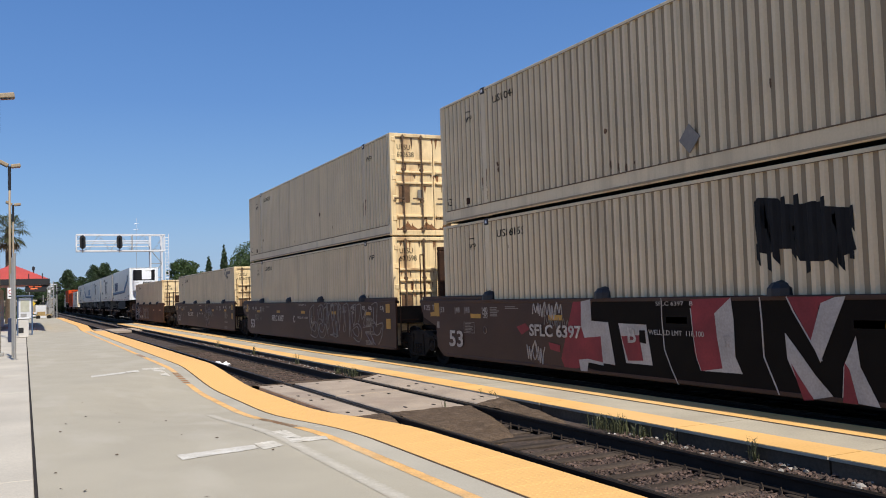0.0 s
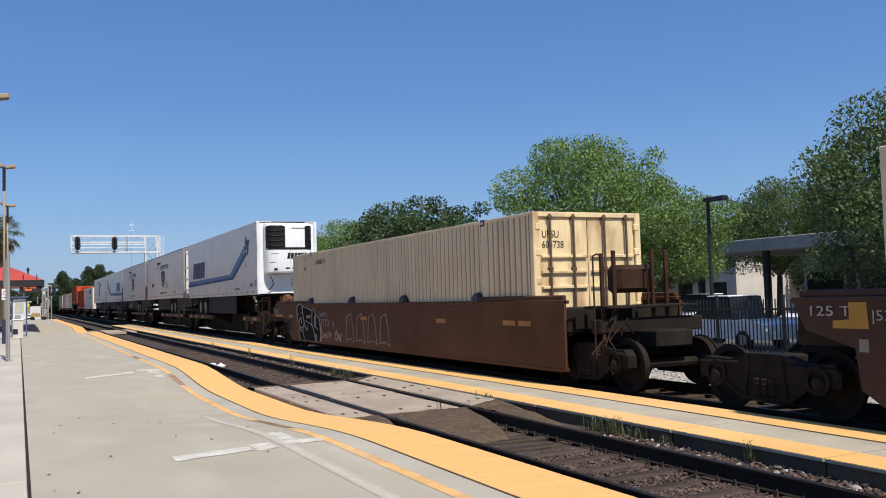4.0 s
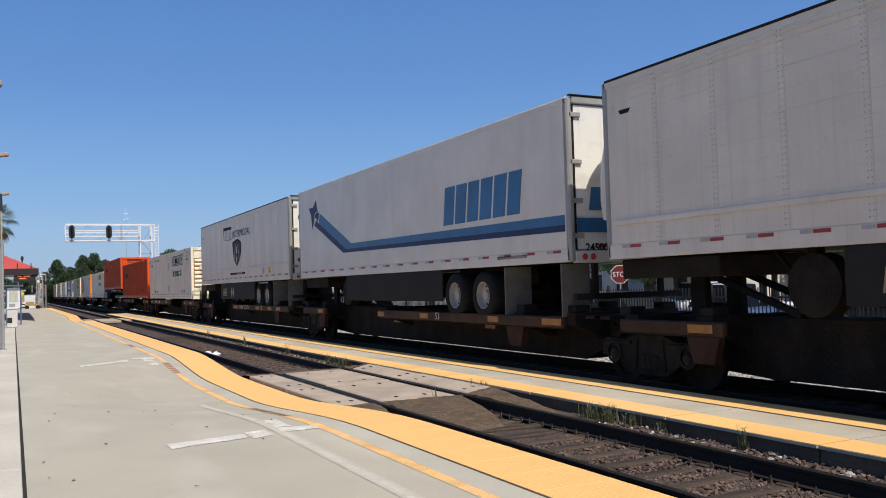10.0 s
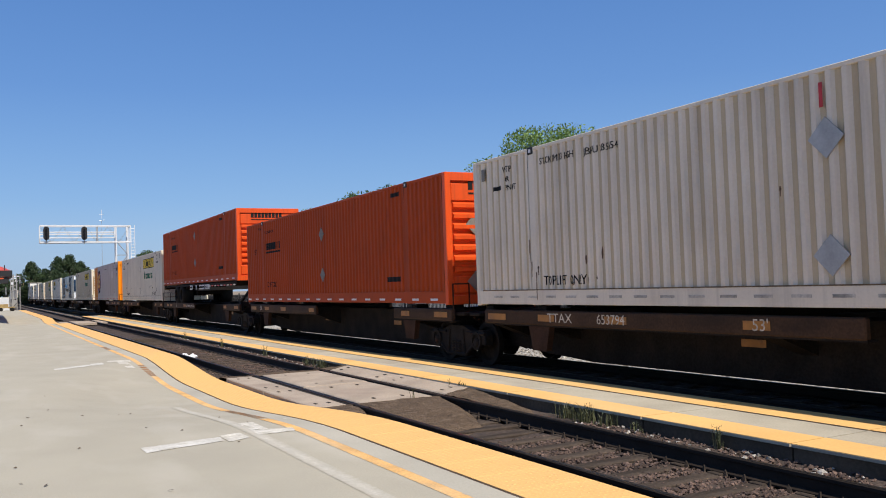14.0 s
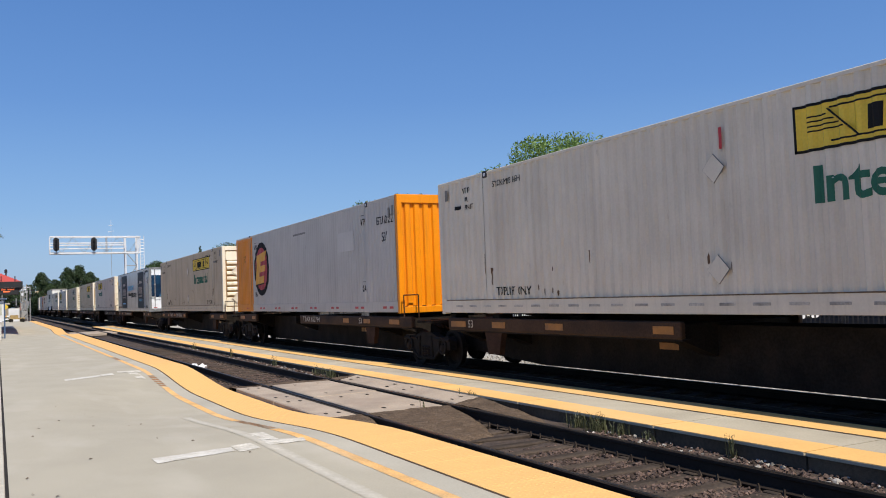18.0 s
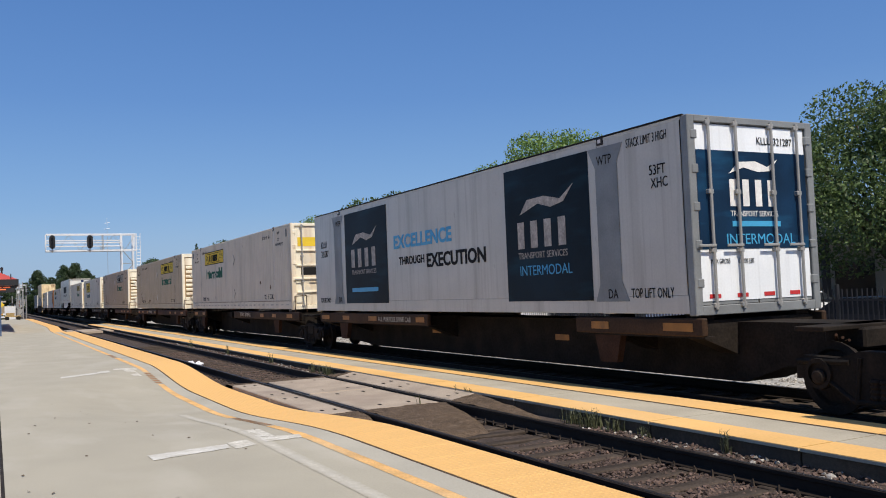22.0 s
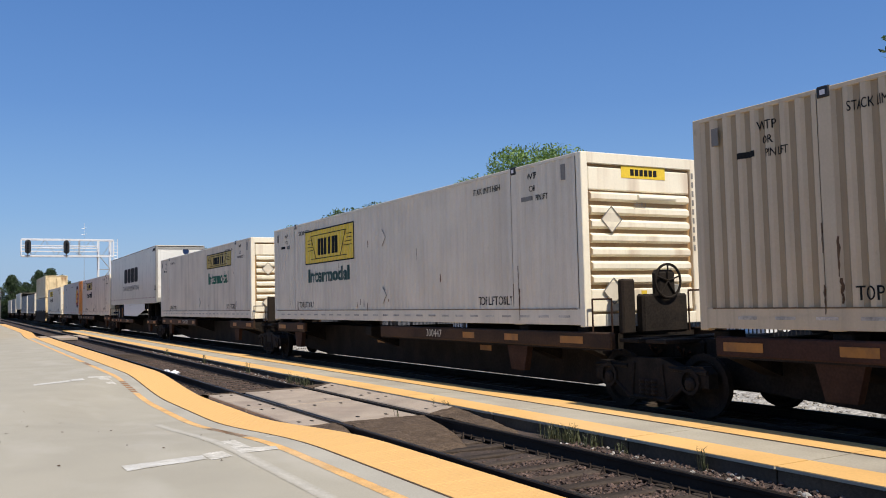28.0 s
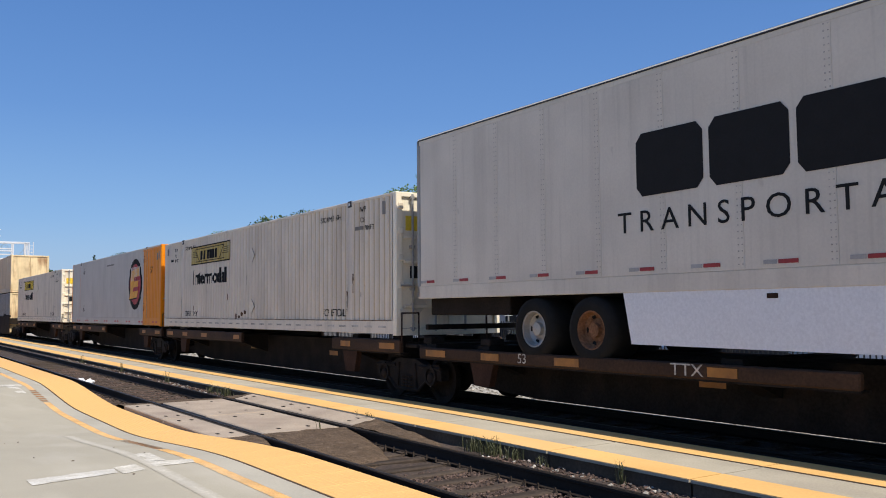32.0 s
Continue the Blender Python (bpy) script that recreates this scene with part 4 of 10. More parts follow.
def side_frame_geo(s):
    """The cast side frame of a two-axle truck."""
    g = Geo()
    x = s * 1.0
    top = [(-1.22, 0.62), (-1.12, 0.72), (-0.62, 0.70), (-0.30, 0.80), (0.30, 0.80), (0.62, 0.70), (1.12, 0.72), (1.22, 0.62)]
    low = [(1.22, 0.42), (0.72, 0.44), (0.42, 0.16), (-0.42, 0.16), (-0.72, 0.44), (-1.22, 0.42)]
    o = top + low
    n = len(o)
    vs = [(x - 0.09, y, z) for y, z in o] + [(x + 0.09, y, z) for y, z in o]
    g.add(vs, [tuple(range(n)), tuple(range(n, 2 * n))] + [(i, (i + 1) % n, n + (i + 1) % n, n + i) for i in range(n)])
    o = x + s * 0.09
    for y0, z0, y1, z1 in ((-1.2, 0.64, -0.45, 0.66), (0.45, 0.66, 1.2, 0.64), (-0.75, 0.42, -0.42, 0.2), (0.75, 0.42, 0.42, 0.2), (-0.42, 0.2, 0.42, 0.2), (-0.36, 0.22, -0.30, 0.72), (0.36, 0.22, 0.30, 0.72)):
        g.rod((o, y0, z0), (o, y1, z1), 0.035, 6)
    for y in (-0.88, 0.88):
        g.turned([(o - s * 0.02, 0.2), (o + s * 0.04, 0.19), (o + s * 0.04, 0.14)], (0, y, 0.50), "x", 14)
    return g


def wheel_geo():
    return Geo().turned([(-0.07, 0.0), (-0.07, 0.10), (-0.03, 0.14), (-0.03, 0.33), (-0.065, 0.38), (-0.065, 0.415), (0.045, 0.43), (0.05, 0.46), (0.08, 0.46), (0.08, 0.36), (0.02, 0.33), (0.02, 0.12), (0.05, 0.0)], (0, 0, 0), "x", 24)


def truck(car, y, plain=False):
    """A two-axle truck under a car, with its centre at y."""
    z = TRAIN_Z
    for s in (-1, 1):
        f = shared("truck_side_frame", ("tsf", s), lambda: side_frame_geo(s), TRUCK_BLACK, car)
        f.location = (0, y, z)
        for dy in () if plain else (-0.13, 0.0, 0.13):
            k = shared("truck_spring", ("spring", s), lambda: Geo().turned([(0, 0.055), (0.03, 0.075), (0.06, 0.055), (0.09, 0.075), (0.12, 0.055), (0.15, 0.075), (0.18, 0.055), (0.21, 0.075), (0.24, 0.055)], (s * 1.07, 0, 0), "z", 10), GRIME, f)
            k.location = (0, dy, 0.24)
        for dy in (-0.88, 0.88):
            a = None if plain else shared("bearing_cap", ("bcap", s), lambda: Geo().turned([(s * 1.16, 0.0), (s * 1.15, 0.07), (s * 1.12, 0.10), (s * 0.98, 0.10)], (0, 0, 0), "x", 14), GRIME, f)
            if a:
                a.location = (0, dy, 0.46)
            w = shared("wheel", ("wheel", s), lambda: wheel_geo(), GRIME, car)
            w.location = (s * GAUGE, y + dy, z + 0.43)
            if s < 0:
                w.rotation_euler = (0, 0, math.pi)
    b = shared("truck_bolster", "bolster", lambda: Geo().box(-0.95, 0.95, -0.2, 0.2, 0.5, 0.78, 0.03).rod((-0.75, -0.88, 0.43), (0.75, -0.88, 0.43), 0.08, 8).rod((-0.75, 0.88, 0.43), (0.75, 0.88, 0.43), 0.08, 8), GRIME, car)
    b.location = (0, y, z)


def hand_brake(car, y, x=0.1):
    """Wheel, gear case and stand of a hand brake."""
    g = Geo()
    n = 20
    ring = [(x + 0.28 * math.cos(i * math.tau / n), y, 2.06 + 0.28 * math.sin(i * math.tau / n)) for i in range(n + 1)]
    g.pipe(ring, 0.022, 6)
    for i in range(5):
        a = i * math.tau / 5 + 0.3
        g.rod((x, y, 2.06), (x + 0.27 * math.cos(a), y, 2.06 + 0.27 * math.sin(a)), 0.016, 6)
    part("brake_wheel", g, GRIME, car, "spoked brake wheel")
    part("brake_gear_case", Geo().box(x - 0.22, x + 0.22, y + 0.02, y + 0.2, 1.75, 2.25, 0.06), GRIME, car)
    part("brake_stand", Geo().box(x - 0.5, x + 0.5, y + 0.06, y + 0.26, 1.2, 1.85, 0.04), GRIME, car)
    part("step_post", Geo().box(x - 0.9, x - 0.62, y + 0.1, y + 0.24, 1.2, 2.1, 0.03), GRIME, car)


def rusty_brake(car, y, x, z=1.79):
    """An open hand brake: orange-rusted drum and thin wheel between slim posts, with loose rods and hoses round it."""
    n = 22
    g = Geo().pipe([(x + 0.29 * math.cos(i * math.tau / n), y - 0.06, z + 0.29 * math.sin(i * math.tau / n)) for i in range(n + 1)], 0.014, 6)
    for i in range(6):
        a = i * math.tau / 6 + 0.2
        g.rod((x, y - 0.1, z), (x + 0.28 * math.cos(a), y - 0.06, z + 0.28 * math.sin(a)), 0.011, 6)
    part("brake_wheel", g, RUST, car, "thin rusty brake wheel")
    part("brake_drum", Geo().turned([(-0.09, 0.0), (-0.09, 0.08), (-0.05, 0.10), (-0.05, 0.18), (0.03, 0.23), (0.16, 0.23), (0.18, 0.0)], (x, y, z), "y", 18), ORANGE_RUST, car, "orange-rusted brake drum")
    for px, top in ((x + 0.44, 2.26), (x + 1.27, 2.28), (x - 0.32, 1.95)):
        part("step_post", Geo().box(px - 0.035, px + 0.035, y - 0.03, y + 0.05, 0.72 if px > x else 1.1, top, 0.012), RUST, car)
    for k, (a, b) in enumerate((((x - 0.62, 1.12), (x - 0.2, 1.5)), ((x - 0.15, 0.95), (x + 0.1, 1.55)), ((x + 0.12, 0.9), (x + 0.4, 1.3)))):
        part("bracket_plate", Geo().box(a[0], b[0], y + 0.06 + 0.03 * k, y + 0.10 + 0.03 * k, a[1], b[1], 0.015), GRIME if k % 2 else RUST, car)
    part("deck_plate", Geo().box(x + 0.5, 1.25, y - 0.5, y + 0.4, 1.14, 1.2, 0.01), RUST, car)
    rng = random.Random(31)
    for k in range(11):
        px, pz = x + rng.uniform(-0.95, 1.0), rng.uniform(0.6, 1.3)
        q = [(px, y - 0.1, pz)]
        for _ in range(3):
            q.append((q[-1][0] + rng.uniform(-0.3, 0.3), y - rng.uniform(0.02, 0.3), q[-1][2] + rng.uniform(-0.3, 0.22)))
        part("air_hose" if k % 2 else "brake_rod", Geo().pipe(q, 0.013 if k % 2 else 0.017, 6), GRIME if k % 3 == 0 else RUST, car)
    for z0 in (0.62, 0.86, 1.1):
        grab_iron(car, [(SX + 0.06, y - 0.05, z0), (SX + 0.62, y - 0.05, z0)])
    grab_iron(car, [(SX + 0.06, y - 0.05, 0.55), (SX + 0.06, y - 0.05, 1.3)])
    grab_iron(car, [(SX + 0.10, y + 0.3, 1.2), (SX + 0.10, y + 0.3, 1.88), (SX + 0.42, y + 0.3, 1.9), (SX + 0.45, y + 0.3, 1.2)])


ORANGE_RUST = material("orange_rust", (0.26, 0.13, 0.065, 1), 0.9, mottle=0.4, size=6, grain=0.3, stain=(0.06, 0.03, 0.02, 1), stain_amount=0.7, stain_size=(6, 6, 6), spec=0.2)


def grab_iron(car, pts, mat=None):
    part("grab_iron", Geo().pipe(pts, 0.016, 6), mat or RUST, car)


def tape(parent, spans, z, mat, h=0.10, x=SX, name="reflector_tape"):
    for a, b in spans:
        part(name, side_shape(Geo(), rect(a, z, b, z + h), x=x), mat, parent)


def spine_car(front, near_sill=(-0.1, 2.6), far_sill=(8.6, 15.9), gap=1.6, near_truck=False, label="grimy dark brown steel spine car with amber reflectors", deck=None, far_truck=True,
              near_ext=0.8, mat=None, brake=False, grabs=False, sz=(0.985, 1.25), far_at=None, plain=False, gussets=(2.1, 14.05), ambers=((0.1, 0.72), (2.0, 2.45), (3.55, 4.0), (8.75, 9.2), (11.55, 12.1), (13.5, 14.0), (15.1, 15.75))):
    """One platform of a spine car: deep centre sill, cross arms, shallow side sills, trucks at its ends."""
    c = rolling("spine_car", label, "railway car", front, 0.0, "spine cars of the train")
    m = mat or SILL
    e = L + gap - near_ext
    o = [(-near_ext + 0.1, 1.16), (-near_ext + 0.1, 0.64), (min(0.15, 1.25 - near_ext), 0.55), (min(0.9, 2.0 - near_ext), 0.285), (L - 2.6, 0.285), (L - 0.8, 0.40), (e - 0.1, 0.56), (e - 0.1, 1.16)]
    part("centre_sill", Geo().slab(o, lambda y, z, w: (0.42 - w, y, z), 0.84), GRIME, c)
    for s in (-1, 1):
        x = s * 1.285
        for a, b in (near_sill, far_sill):
            q = part("side_sill", Geo().box(min(x, x - s * 0.10), max(x, x - s * 0.10), a, b, *sz, 0.02), m, c, "dark brown side sill with worn paint")
            part("sill_flange", Geo().box(min(x - s * 0.02, x - s * 0.22), max(x - s * 0.02, x - s * 0.22), a, b, sz[0] - 0.025, sz[0] + 0.002), GRIME, q)
    for y in (0.25, 2.0, 8.9, 14.05, 15.7):
        part("cross_arm", Geo().add([(x, y + d, z) for d in (-0.16, 0.16) for x, z in ((-1.19, 1.2), (1.19, 1.2), (1.19, 0.98), (0.42, 0.68), (-0.42, 0.68), (-1.19, 0.98))],
                                    [(0, 1, 2, 3, 4, 5), (6, 7, 8, 9, 10, 11)] + [(i, (i + 1) % 6, 6 + (i + 1) % 6, 6 + i) for i in range(6)]), GRIME, c)
    for y in (0.25, 2.0, 14.05, 15.9):
        for s in (-1, 1):
            part("pedestal", Geo().box(s * 1.0 - 0.16, s * 1.0 + 0.16, y - 0.14, y + 0.14, 1.2, 1.325, 0.015), GRIME, c)
    for y in gussets:
        part("sill_gusset", Geo().slab([(y - 0.34, sz[0]), (y - 0.21, 0.52), (y + 0.21, 0.52), (y + 0.34, sz[0])], lambda y, z, w: (-1.24 + w, y, z), 0.12), RUST, c)
    for a, b in ambers:
        if near_sill[0] <= a and b <= near_sill[1] or far_sill[0] <= a and b <= far_sill[1]:
            tape(c, [(a, b)], (sz[0] + sz[1]) / 2 - 0.06, AMBER, 0.12, x=-1.285)
    if not plain:
        tape(c, [(4.3, 4.75), (9.6, 10.05)], 0.74, AMBER, 0.11, x=-0.42)
    for y in (-near_ext + 0.25, L + gap - near_ext - 0.25):
        part("end_platform", Geo().box(-1.15, 1.15, y - 0.22, y + 0.22, 1.1, 1.16, 0.01).box(-0.5, 0.5, y - 0.3, y + 0.3, 0.85, 1.12, 0.03), GRIME, c)
        g = Geo()
        for i in range(3):
            g.pipe([(-0.9 + i * 0.12, y - 0.2, 1.05 - 0.04 * i), (-0.5, y + 0.1, 0.88), (0.2 + i * 0.1, y + 0.25, 0.9)], 0.02, 6)
        part("air_hose", g, RUST, c)
    if far_truck:
        truck(c, far_at or L + gap - near_ext, plain)
    if near_truck:
        truck(c, near_truck)
        part("coupler", Geo().box(-0.14, 0.14, -near_ext - 1.5, -near_ext + 0.3, 0.78, 1.02, 0.04).box(-0.2, 0.2, -near_ext - 1.75, -near_ext - 1.4, 0.72, 1.08, 0.05), RUST, c)
    if grabs:
        grab_iron(c, [(SX + 0.05, -0.12, 1.2), (SX + 0.05, -0.12, 1.78), (SX + 0.45, -0.12, 1.78), (SX + 0.45, -0.12, 1.2)])
        grab_iron(c, [(-SX - 0.5, -0.2, 1.2), (-SX - 0.5, -0.2, 1.9), (-SX - 0.1, -0.2, 1.9)])
    if brake:
        hand_brake(c, -0.45)
    if deck:
        a, b = deck
        for s in (-1, 1):
            part("wheel_deck", Geo().box(min(s * 0.5, s * 1.28), max(s * 0.5, s * 1.28), a, b, sz[1] - 0.09, sz[1] - 0.035, 0.008), GRIME, c)
    return c


def tyre_pair(body, y, s, r=0.50, rim_mat=None, drop=0.0):
    """One wheel of a trailer: tyre and rim."""
    t = shared("tyre", ("tyre", r, s), lambda: Geo().turned([(-0.28, r * 0.58), (-0.30, r * 0.78), (-0.26, r * 0.97), (-0.18, r), (0.18, r), (0.26, r * 0.97), (0.29, r * 0.75), (0.27, r * 0.58)], (0, 0, 0), "x", 32), TYRE, body, smooth=True)
    rim = shared("rim", ("rim", r, s), lambda: Geo().turned([(-0.27, r * 0.60), (-0.27, r * 0.54), (-0.16, r * 0.50), (-0.13, r * 0.36), (-0.16, r * 0.22), (-0.22, r * 0.20), (-0.23, 0.0)], (0, 0, 0), "x", 24), rim_mat or RIM, t)
    for i in range(5):
        a = i * math.tau / 5
        h = shared("hand_hole", ("hh", r, s, i), lambda: Geo().turned([(-0.149, 0.0), (-0.149, 0.045)], (0, math.cos(a) * r * 0.43, math.sin(a) * r * 0.43), "x", 8), TYRE, rim)
    t.location = (s * 0.99, y, r - drop)
    if s > 0:
        t.rotation_euler = (0, 0, math.pi)
    return t


def trailer(name, label, front, side_mat, end_mat, wheels, panels=0, h=3.0, skirt=None, nose=False, stand=None, rail_mat=None, z=1.18, floor=0.87, top_mat=None, group="trailers on the train", drop=0.16, rims=(None, None)):
    """A 53-foot road trailer; z is the deck under its tyres, floor the body's underside above that."""
    t = rolling(name, label, "trailer", front, z, group)
    f, top = floor, floor + h
    for s in (-1, 1):
        x = s * W / 2
        xa, xb = min(x, x - s * 0.03), max(x, x - s * 0.03)
        if panels:
            p = (L - 0.3) / panels
            for i in range(panels):
                a = 0.15 + i * p
                q = shared("side_panel", ("tp", s, p, h, f), lambda: Geo().box(xa, xb, 0.0012, p - 0.0012, f + 0.24, top - 0.12, 0.003), side_mat, t)
                q.location = (0, a, 0)
                if s < 0:
                    def rivets():
                        g = Geo()
                        for k in range(34):
                            zz = f + 0.3 + k * (h - 0.45) / 33
                            for yy in (0.02, 0.075):
                                g.box(x - 0.007, x, yy, yy + 0.014, zz, zz + 0.014)
                        return g
                    tagged(shared("rivet_seam", ("rivets", h, f), rivets, GREY_BAND, q), kind="stuff")
        else:
            part("side_panel", Geo().box(xa, xb, 0.12, L - 0.12, f + 0.24, top - 0.12, 0.004), side_mat, t)
        part("bottom_rail", Geo().box(min(x, x - s * 0.06), max(x, x - s * 0.06), 0.05, L - 0.05, f, f + 0.24, 0.01), rail_mat or side_mat, t)
        part("top_rail", Geo().box(min(x, x - s * 0.06), max(x, x - s * 0.06), 0.05, L - 0.05, top - 0.13, top, 0.015), rail_mat or side_mat, t)
        for y0, y1 in ((0.0, 0.13), (L - 0.13, L)):
            part("corner_post", Geo().box(min(x, x - s * 0.12), max(x, x - s * 0.12), y0, y1, f, top, 0.03), end_mat, t)
    part("roof", Geo().box(SX + 0.02, -SX - 0.02, 0.06, L - 0.06, top - 0.03, top + 0.01), top_mat or side_mat, t)
    part("floor_frame", Geo().box(SX + 0.06, -SX - 0.06, 0.1, L - 0.1, f + 0.02, f + 0.14), GRIME, t)
    part("far_wall", Geo().box(SX + 0.1, -SX - 0.1, L - 0.06, L - 0.02, f + 0.05, top - 0.03), end_mat, t)
    for y, rim_ in zip(wheels, rims):
        for s in (-1, 1):
            tyre_pair(t, y, s, rim_mat=rim_, drop=drop)
        part("axle", Geo().rod((-1.0, y, 0.5 - drop), (1.0, y, 0.5 - drop), 0.07, 8).box(-0.6, 0.6, y - 0.1, y + 0.1, 0.4 - drop, 0.6 - drop, 0.03), GRIME, t)
    mid = sum(wheels) / len(wheels)
    part("slider_frame", Geo().box(-0.62, -0.48, mid - 1.6, mid + 1.6, 0.55, f + 0.05).box(0.48, 0.62, mid - 1.6, mid + 1.6, 0.55, f + 0.05), GRIME, t)
    if stand:
        g = Geo().box(-0.75, -0.6, stand - 0.09, stand + 0.09, 0.1, f + 0.05, 0.01).box(0.6, 0.75, stand - 0.09, stand + 0.09, 0.1, f + 0.05, 0.01).rod((-0.67, stand, 0.5), (0.67, stand, 0.5), 0.04)
        g.rod((-0.67, stand, 0.2), (-0.4, stand + 0.9, f), 0.035).rod((0.67, stand, 0.2), (0.4, stand + 0.9, f), 0.035)
        part("landing_gear", g, GRIME, t)
    return t


def hitch(car, y, toward=1):
    """The folding stand that carries a trailer's nose."""
    g = Geo()
    for s in (-1, 1):
        g.add([(x, yy, zz) for x in (s * 0.38 - 0.06, s * 0.38 + 0.06) for yy, zz in ((y - 0.2, 1.15), (y + 0.12, 1.15), (y + 0.12, 1.98), (y - 0.2, 1.98))],
              [(0, 1, 2, 3), (4, 5, 6, 7), (0, 1, 5, 4), (1, 2, 6, 5), (2, 3, 7, 6), (3, 0, 4, 7)])
        g.rod((s * 0.38, y + toward * 2.0, 1.2), (s * 0.38, y, 1.9), 0.06, 8)
    g.box(-0.55, 0.55, y - 0.4, y + 0.4, 1.93, 2.04, 0.03)
    part("hitch_stand", g, GRIME, car, "grimy folding trailer hitch")


def well_car(front, label, mat, near_ext=0.25, far_ext=1.3, trucks=("far",), end_frame=True, far_truck=0.75, near_truck=-0.6):
    """A deep well between two end platforms, with full-depth side plates."""
    c = rolling("well_car", label, "railway car", front, 0.0, "well cars of the train")
    top, low = 1.64, 0.36
    out = [(-near_ext, top), (-near_ext, low + 0.05), (-near_ext + 0.1, low), (L + 0.02, low), (L + 0.34, 0.55), (L + 0.40, 1.04), (L + far_ext - 0.2, 1.24), (L + far_ext, top)]
    for s in (-1, 1):
        x = s * 1.36
        n = len(out)
        xa, xb = x, x - s * 0.05
        g = Geo().add([(xa, y, z) for y, z in out] + [(xb, y, z) for y, z in out], [tuple(range(n)), tuple(range(n, 2 * n))] + [(i, (i + 1) % n, n + (i + 1) % n, n + i) for i in range(n)])
        q = part("side_plate", g, mat, c)
        part("top_chord", Geo().box(min(x + s * 0.012, x - s * 0.12), max(x + s * 0.012, x - s * 0.12), -near_ext, L + far_ext, top - 0.06, top + 0.012, 0.012), mat, q)
        part("bottom_chord", Geo().box(min(x + s * 0.012, x - s * 0.16), max(x + s * 0.012, x - s * 0.16), -near_ext + 0.12, L - 0.12, low - 0.012, low + 0.06, 0.012), mat, q)
        for a, b in ((-near_ext + 0.05, 2.25), (L - 2.3, L + far_ext - 0.1)):
            part("end_guide", Geo().box(min(x - s * 0.02, x - s * 0.10), max(x - s * 0.02, x - s * 0.10), a, b, top, top + 0.10, 0.02), mat, q)
        for y in (2.25, 6.2, 10.0, L - 2.15):
            part("container_guide", Geo().turned([(0, 0.19), (0.1, 0.185), (0.17, 0.13), (0.21, 0.0)], (x - s * 0.09, y, top), "z", 10), DARK_STEEL, q)
    part("well_floor", Geo().box(-1.30, 1.30, 0.1, L - 0.1, 0.36, 0.44), GRIME, c)
    for y0, y1 in ((-near_ext, 0.0), (L + 0.05, L + far_ext)):
        part("bulkhead", Geo().box(-1.3, 1.3, y0 + 0.02, y1 - 0.02, 1.05, 1.5, 0.02).box(-0.45, 0.45, y0 - 0.7, y1 + 0.7, 0.85, 1.25, 0.03), GRIME, c)
    if end_frame == "open":
        y = -near_ext - 0.75
        for x, z0, z1 in ((-1.06, 0.8, 2.45), (-0.80, 1.2, 2.5), (0.05, 1.0, 2.5), (0.36, 0.9, 2.5)):
            part("step_post", Geo().box(x - 0.035, x + 0.035, y - 0.03, y + 0.03, z0, z1, 0.01), RUST, c)
        part("brake_case", Geo().box(-0.62, 0.22, y + 0.1, y + 0.5, 1.75, 2.25, 0.08), RUST, c, "rusty brake housing")
        part("cross_beam", Geo().box(-1.15, 1.15, y - 0.05, y + 0.25, 1.05, 1.3, 0.02).box(-0.4, 0.4, y - 0.6, y + 0.7, 0.8, 1.1, 0.03), GRIME, c)
        part("walkway", Geo().box(-1.1, 0.9, y - 0.2, y + 0.5, 1.48, 1.53, 0.01), GRIME, c)
        grab_iron(c, [(-1.24, y, 0.62), (-1.24, y, 2.4), (-1.15, y, 2.44), (-1.06, y, 2.4)])
        grab_iron(c, [(-0.06, y, 1.5), (-0.06, y, 2.3), (0.02, y, 2.3)])
        rng = random.Random(8)
        for k in range(10):
            q = [(rng.uniform(-1.2, 0.5), y - 0.08, rng.uniform(0.7, 1.4))]
            for _ in range(3):
                q.append((q[-1][0] + rng.uniform(-0.3, 0.3), y - rng.uniform(0.02, 0.2), q[-1][2] + rng.uniform(-0.35, 0.25)))
            part("air_hose" if k % 2 else "brake_rod", Geo().pipe(q, 0.014, 6), GRIME if k % 3 else RUST, c)
    elif end_frame:
        y = -near_ext - 0.15
        part("end_post", Geo().box(-0.14, 0.06, y - 0.08, y + 0.08, 1.2, 2.95, 0.02).box(0.30, 0.50, y - 0.08, y + 0.08, 1.2, 2.95, 0.02).box(-0.14, 0.50, y - 0.08, y + 0.08, 2.95, 3.06, 0.02), RUST, c, "dark rusty end frame")
        part("reflector", Geo().box(0.08, 0.28, y - 0.09, y - 0.082, 2.96, 3.05), AMBER, c)
        grab_iron(c, [(SX + 0.04, y + 0.05, 0.6), (SX + 0.04, y + 0.05, 2.75), (SX + 0.10, y + 0.05, 2.8)])
        grab_iron(c, [(SX + 0.62, y, 1.3), (SX + 0.62, y, 2.85), (SX + 0.72, y, 2.85), (SX + 0.72, y, 1.3)])
        for zz in (0.55, 0.85, 1.15):
            grab_iron(c, [(SX + 0.02, y + 0.02, zz), (SX + 0.55, y + 0.02, zz)])
    if "far" in trucks:
        truck(c, L + far_ext + far_truck)
    if "near" in trucks:
        truck(c, -near_ext + near_truck)
    return c

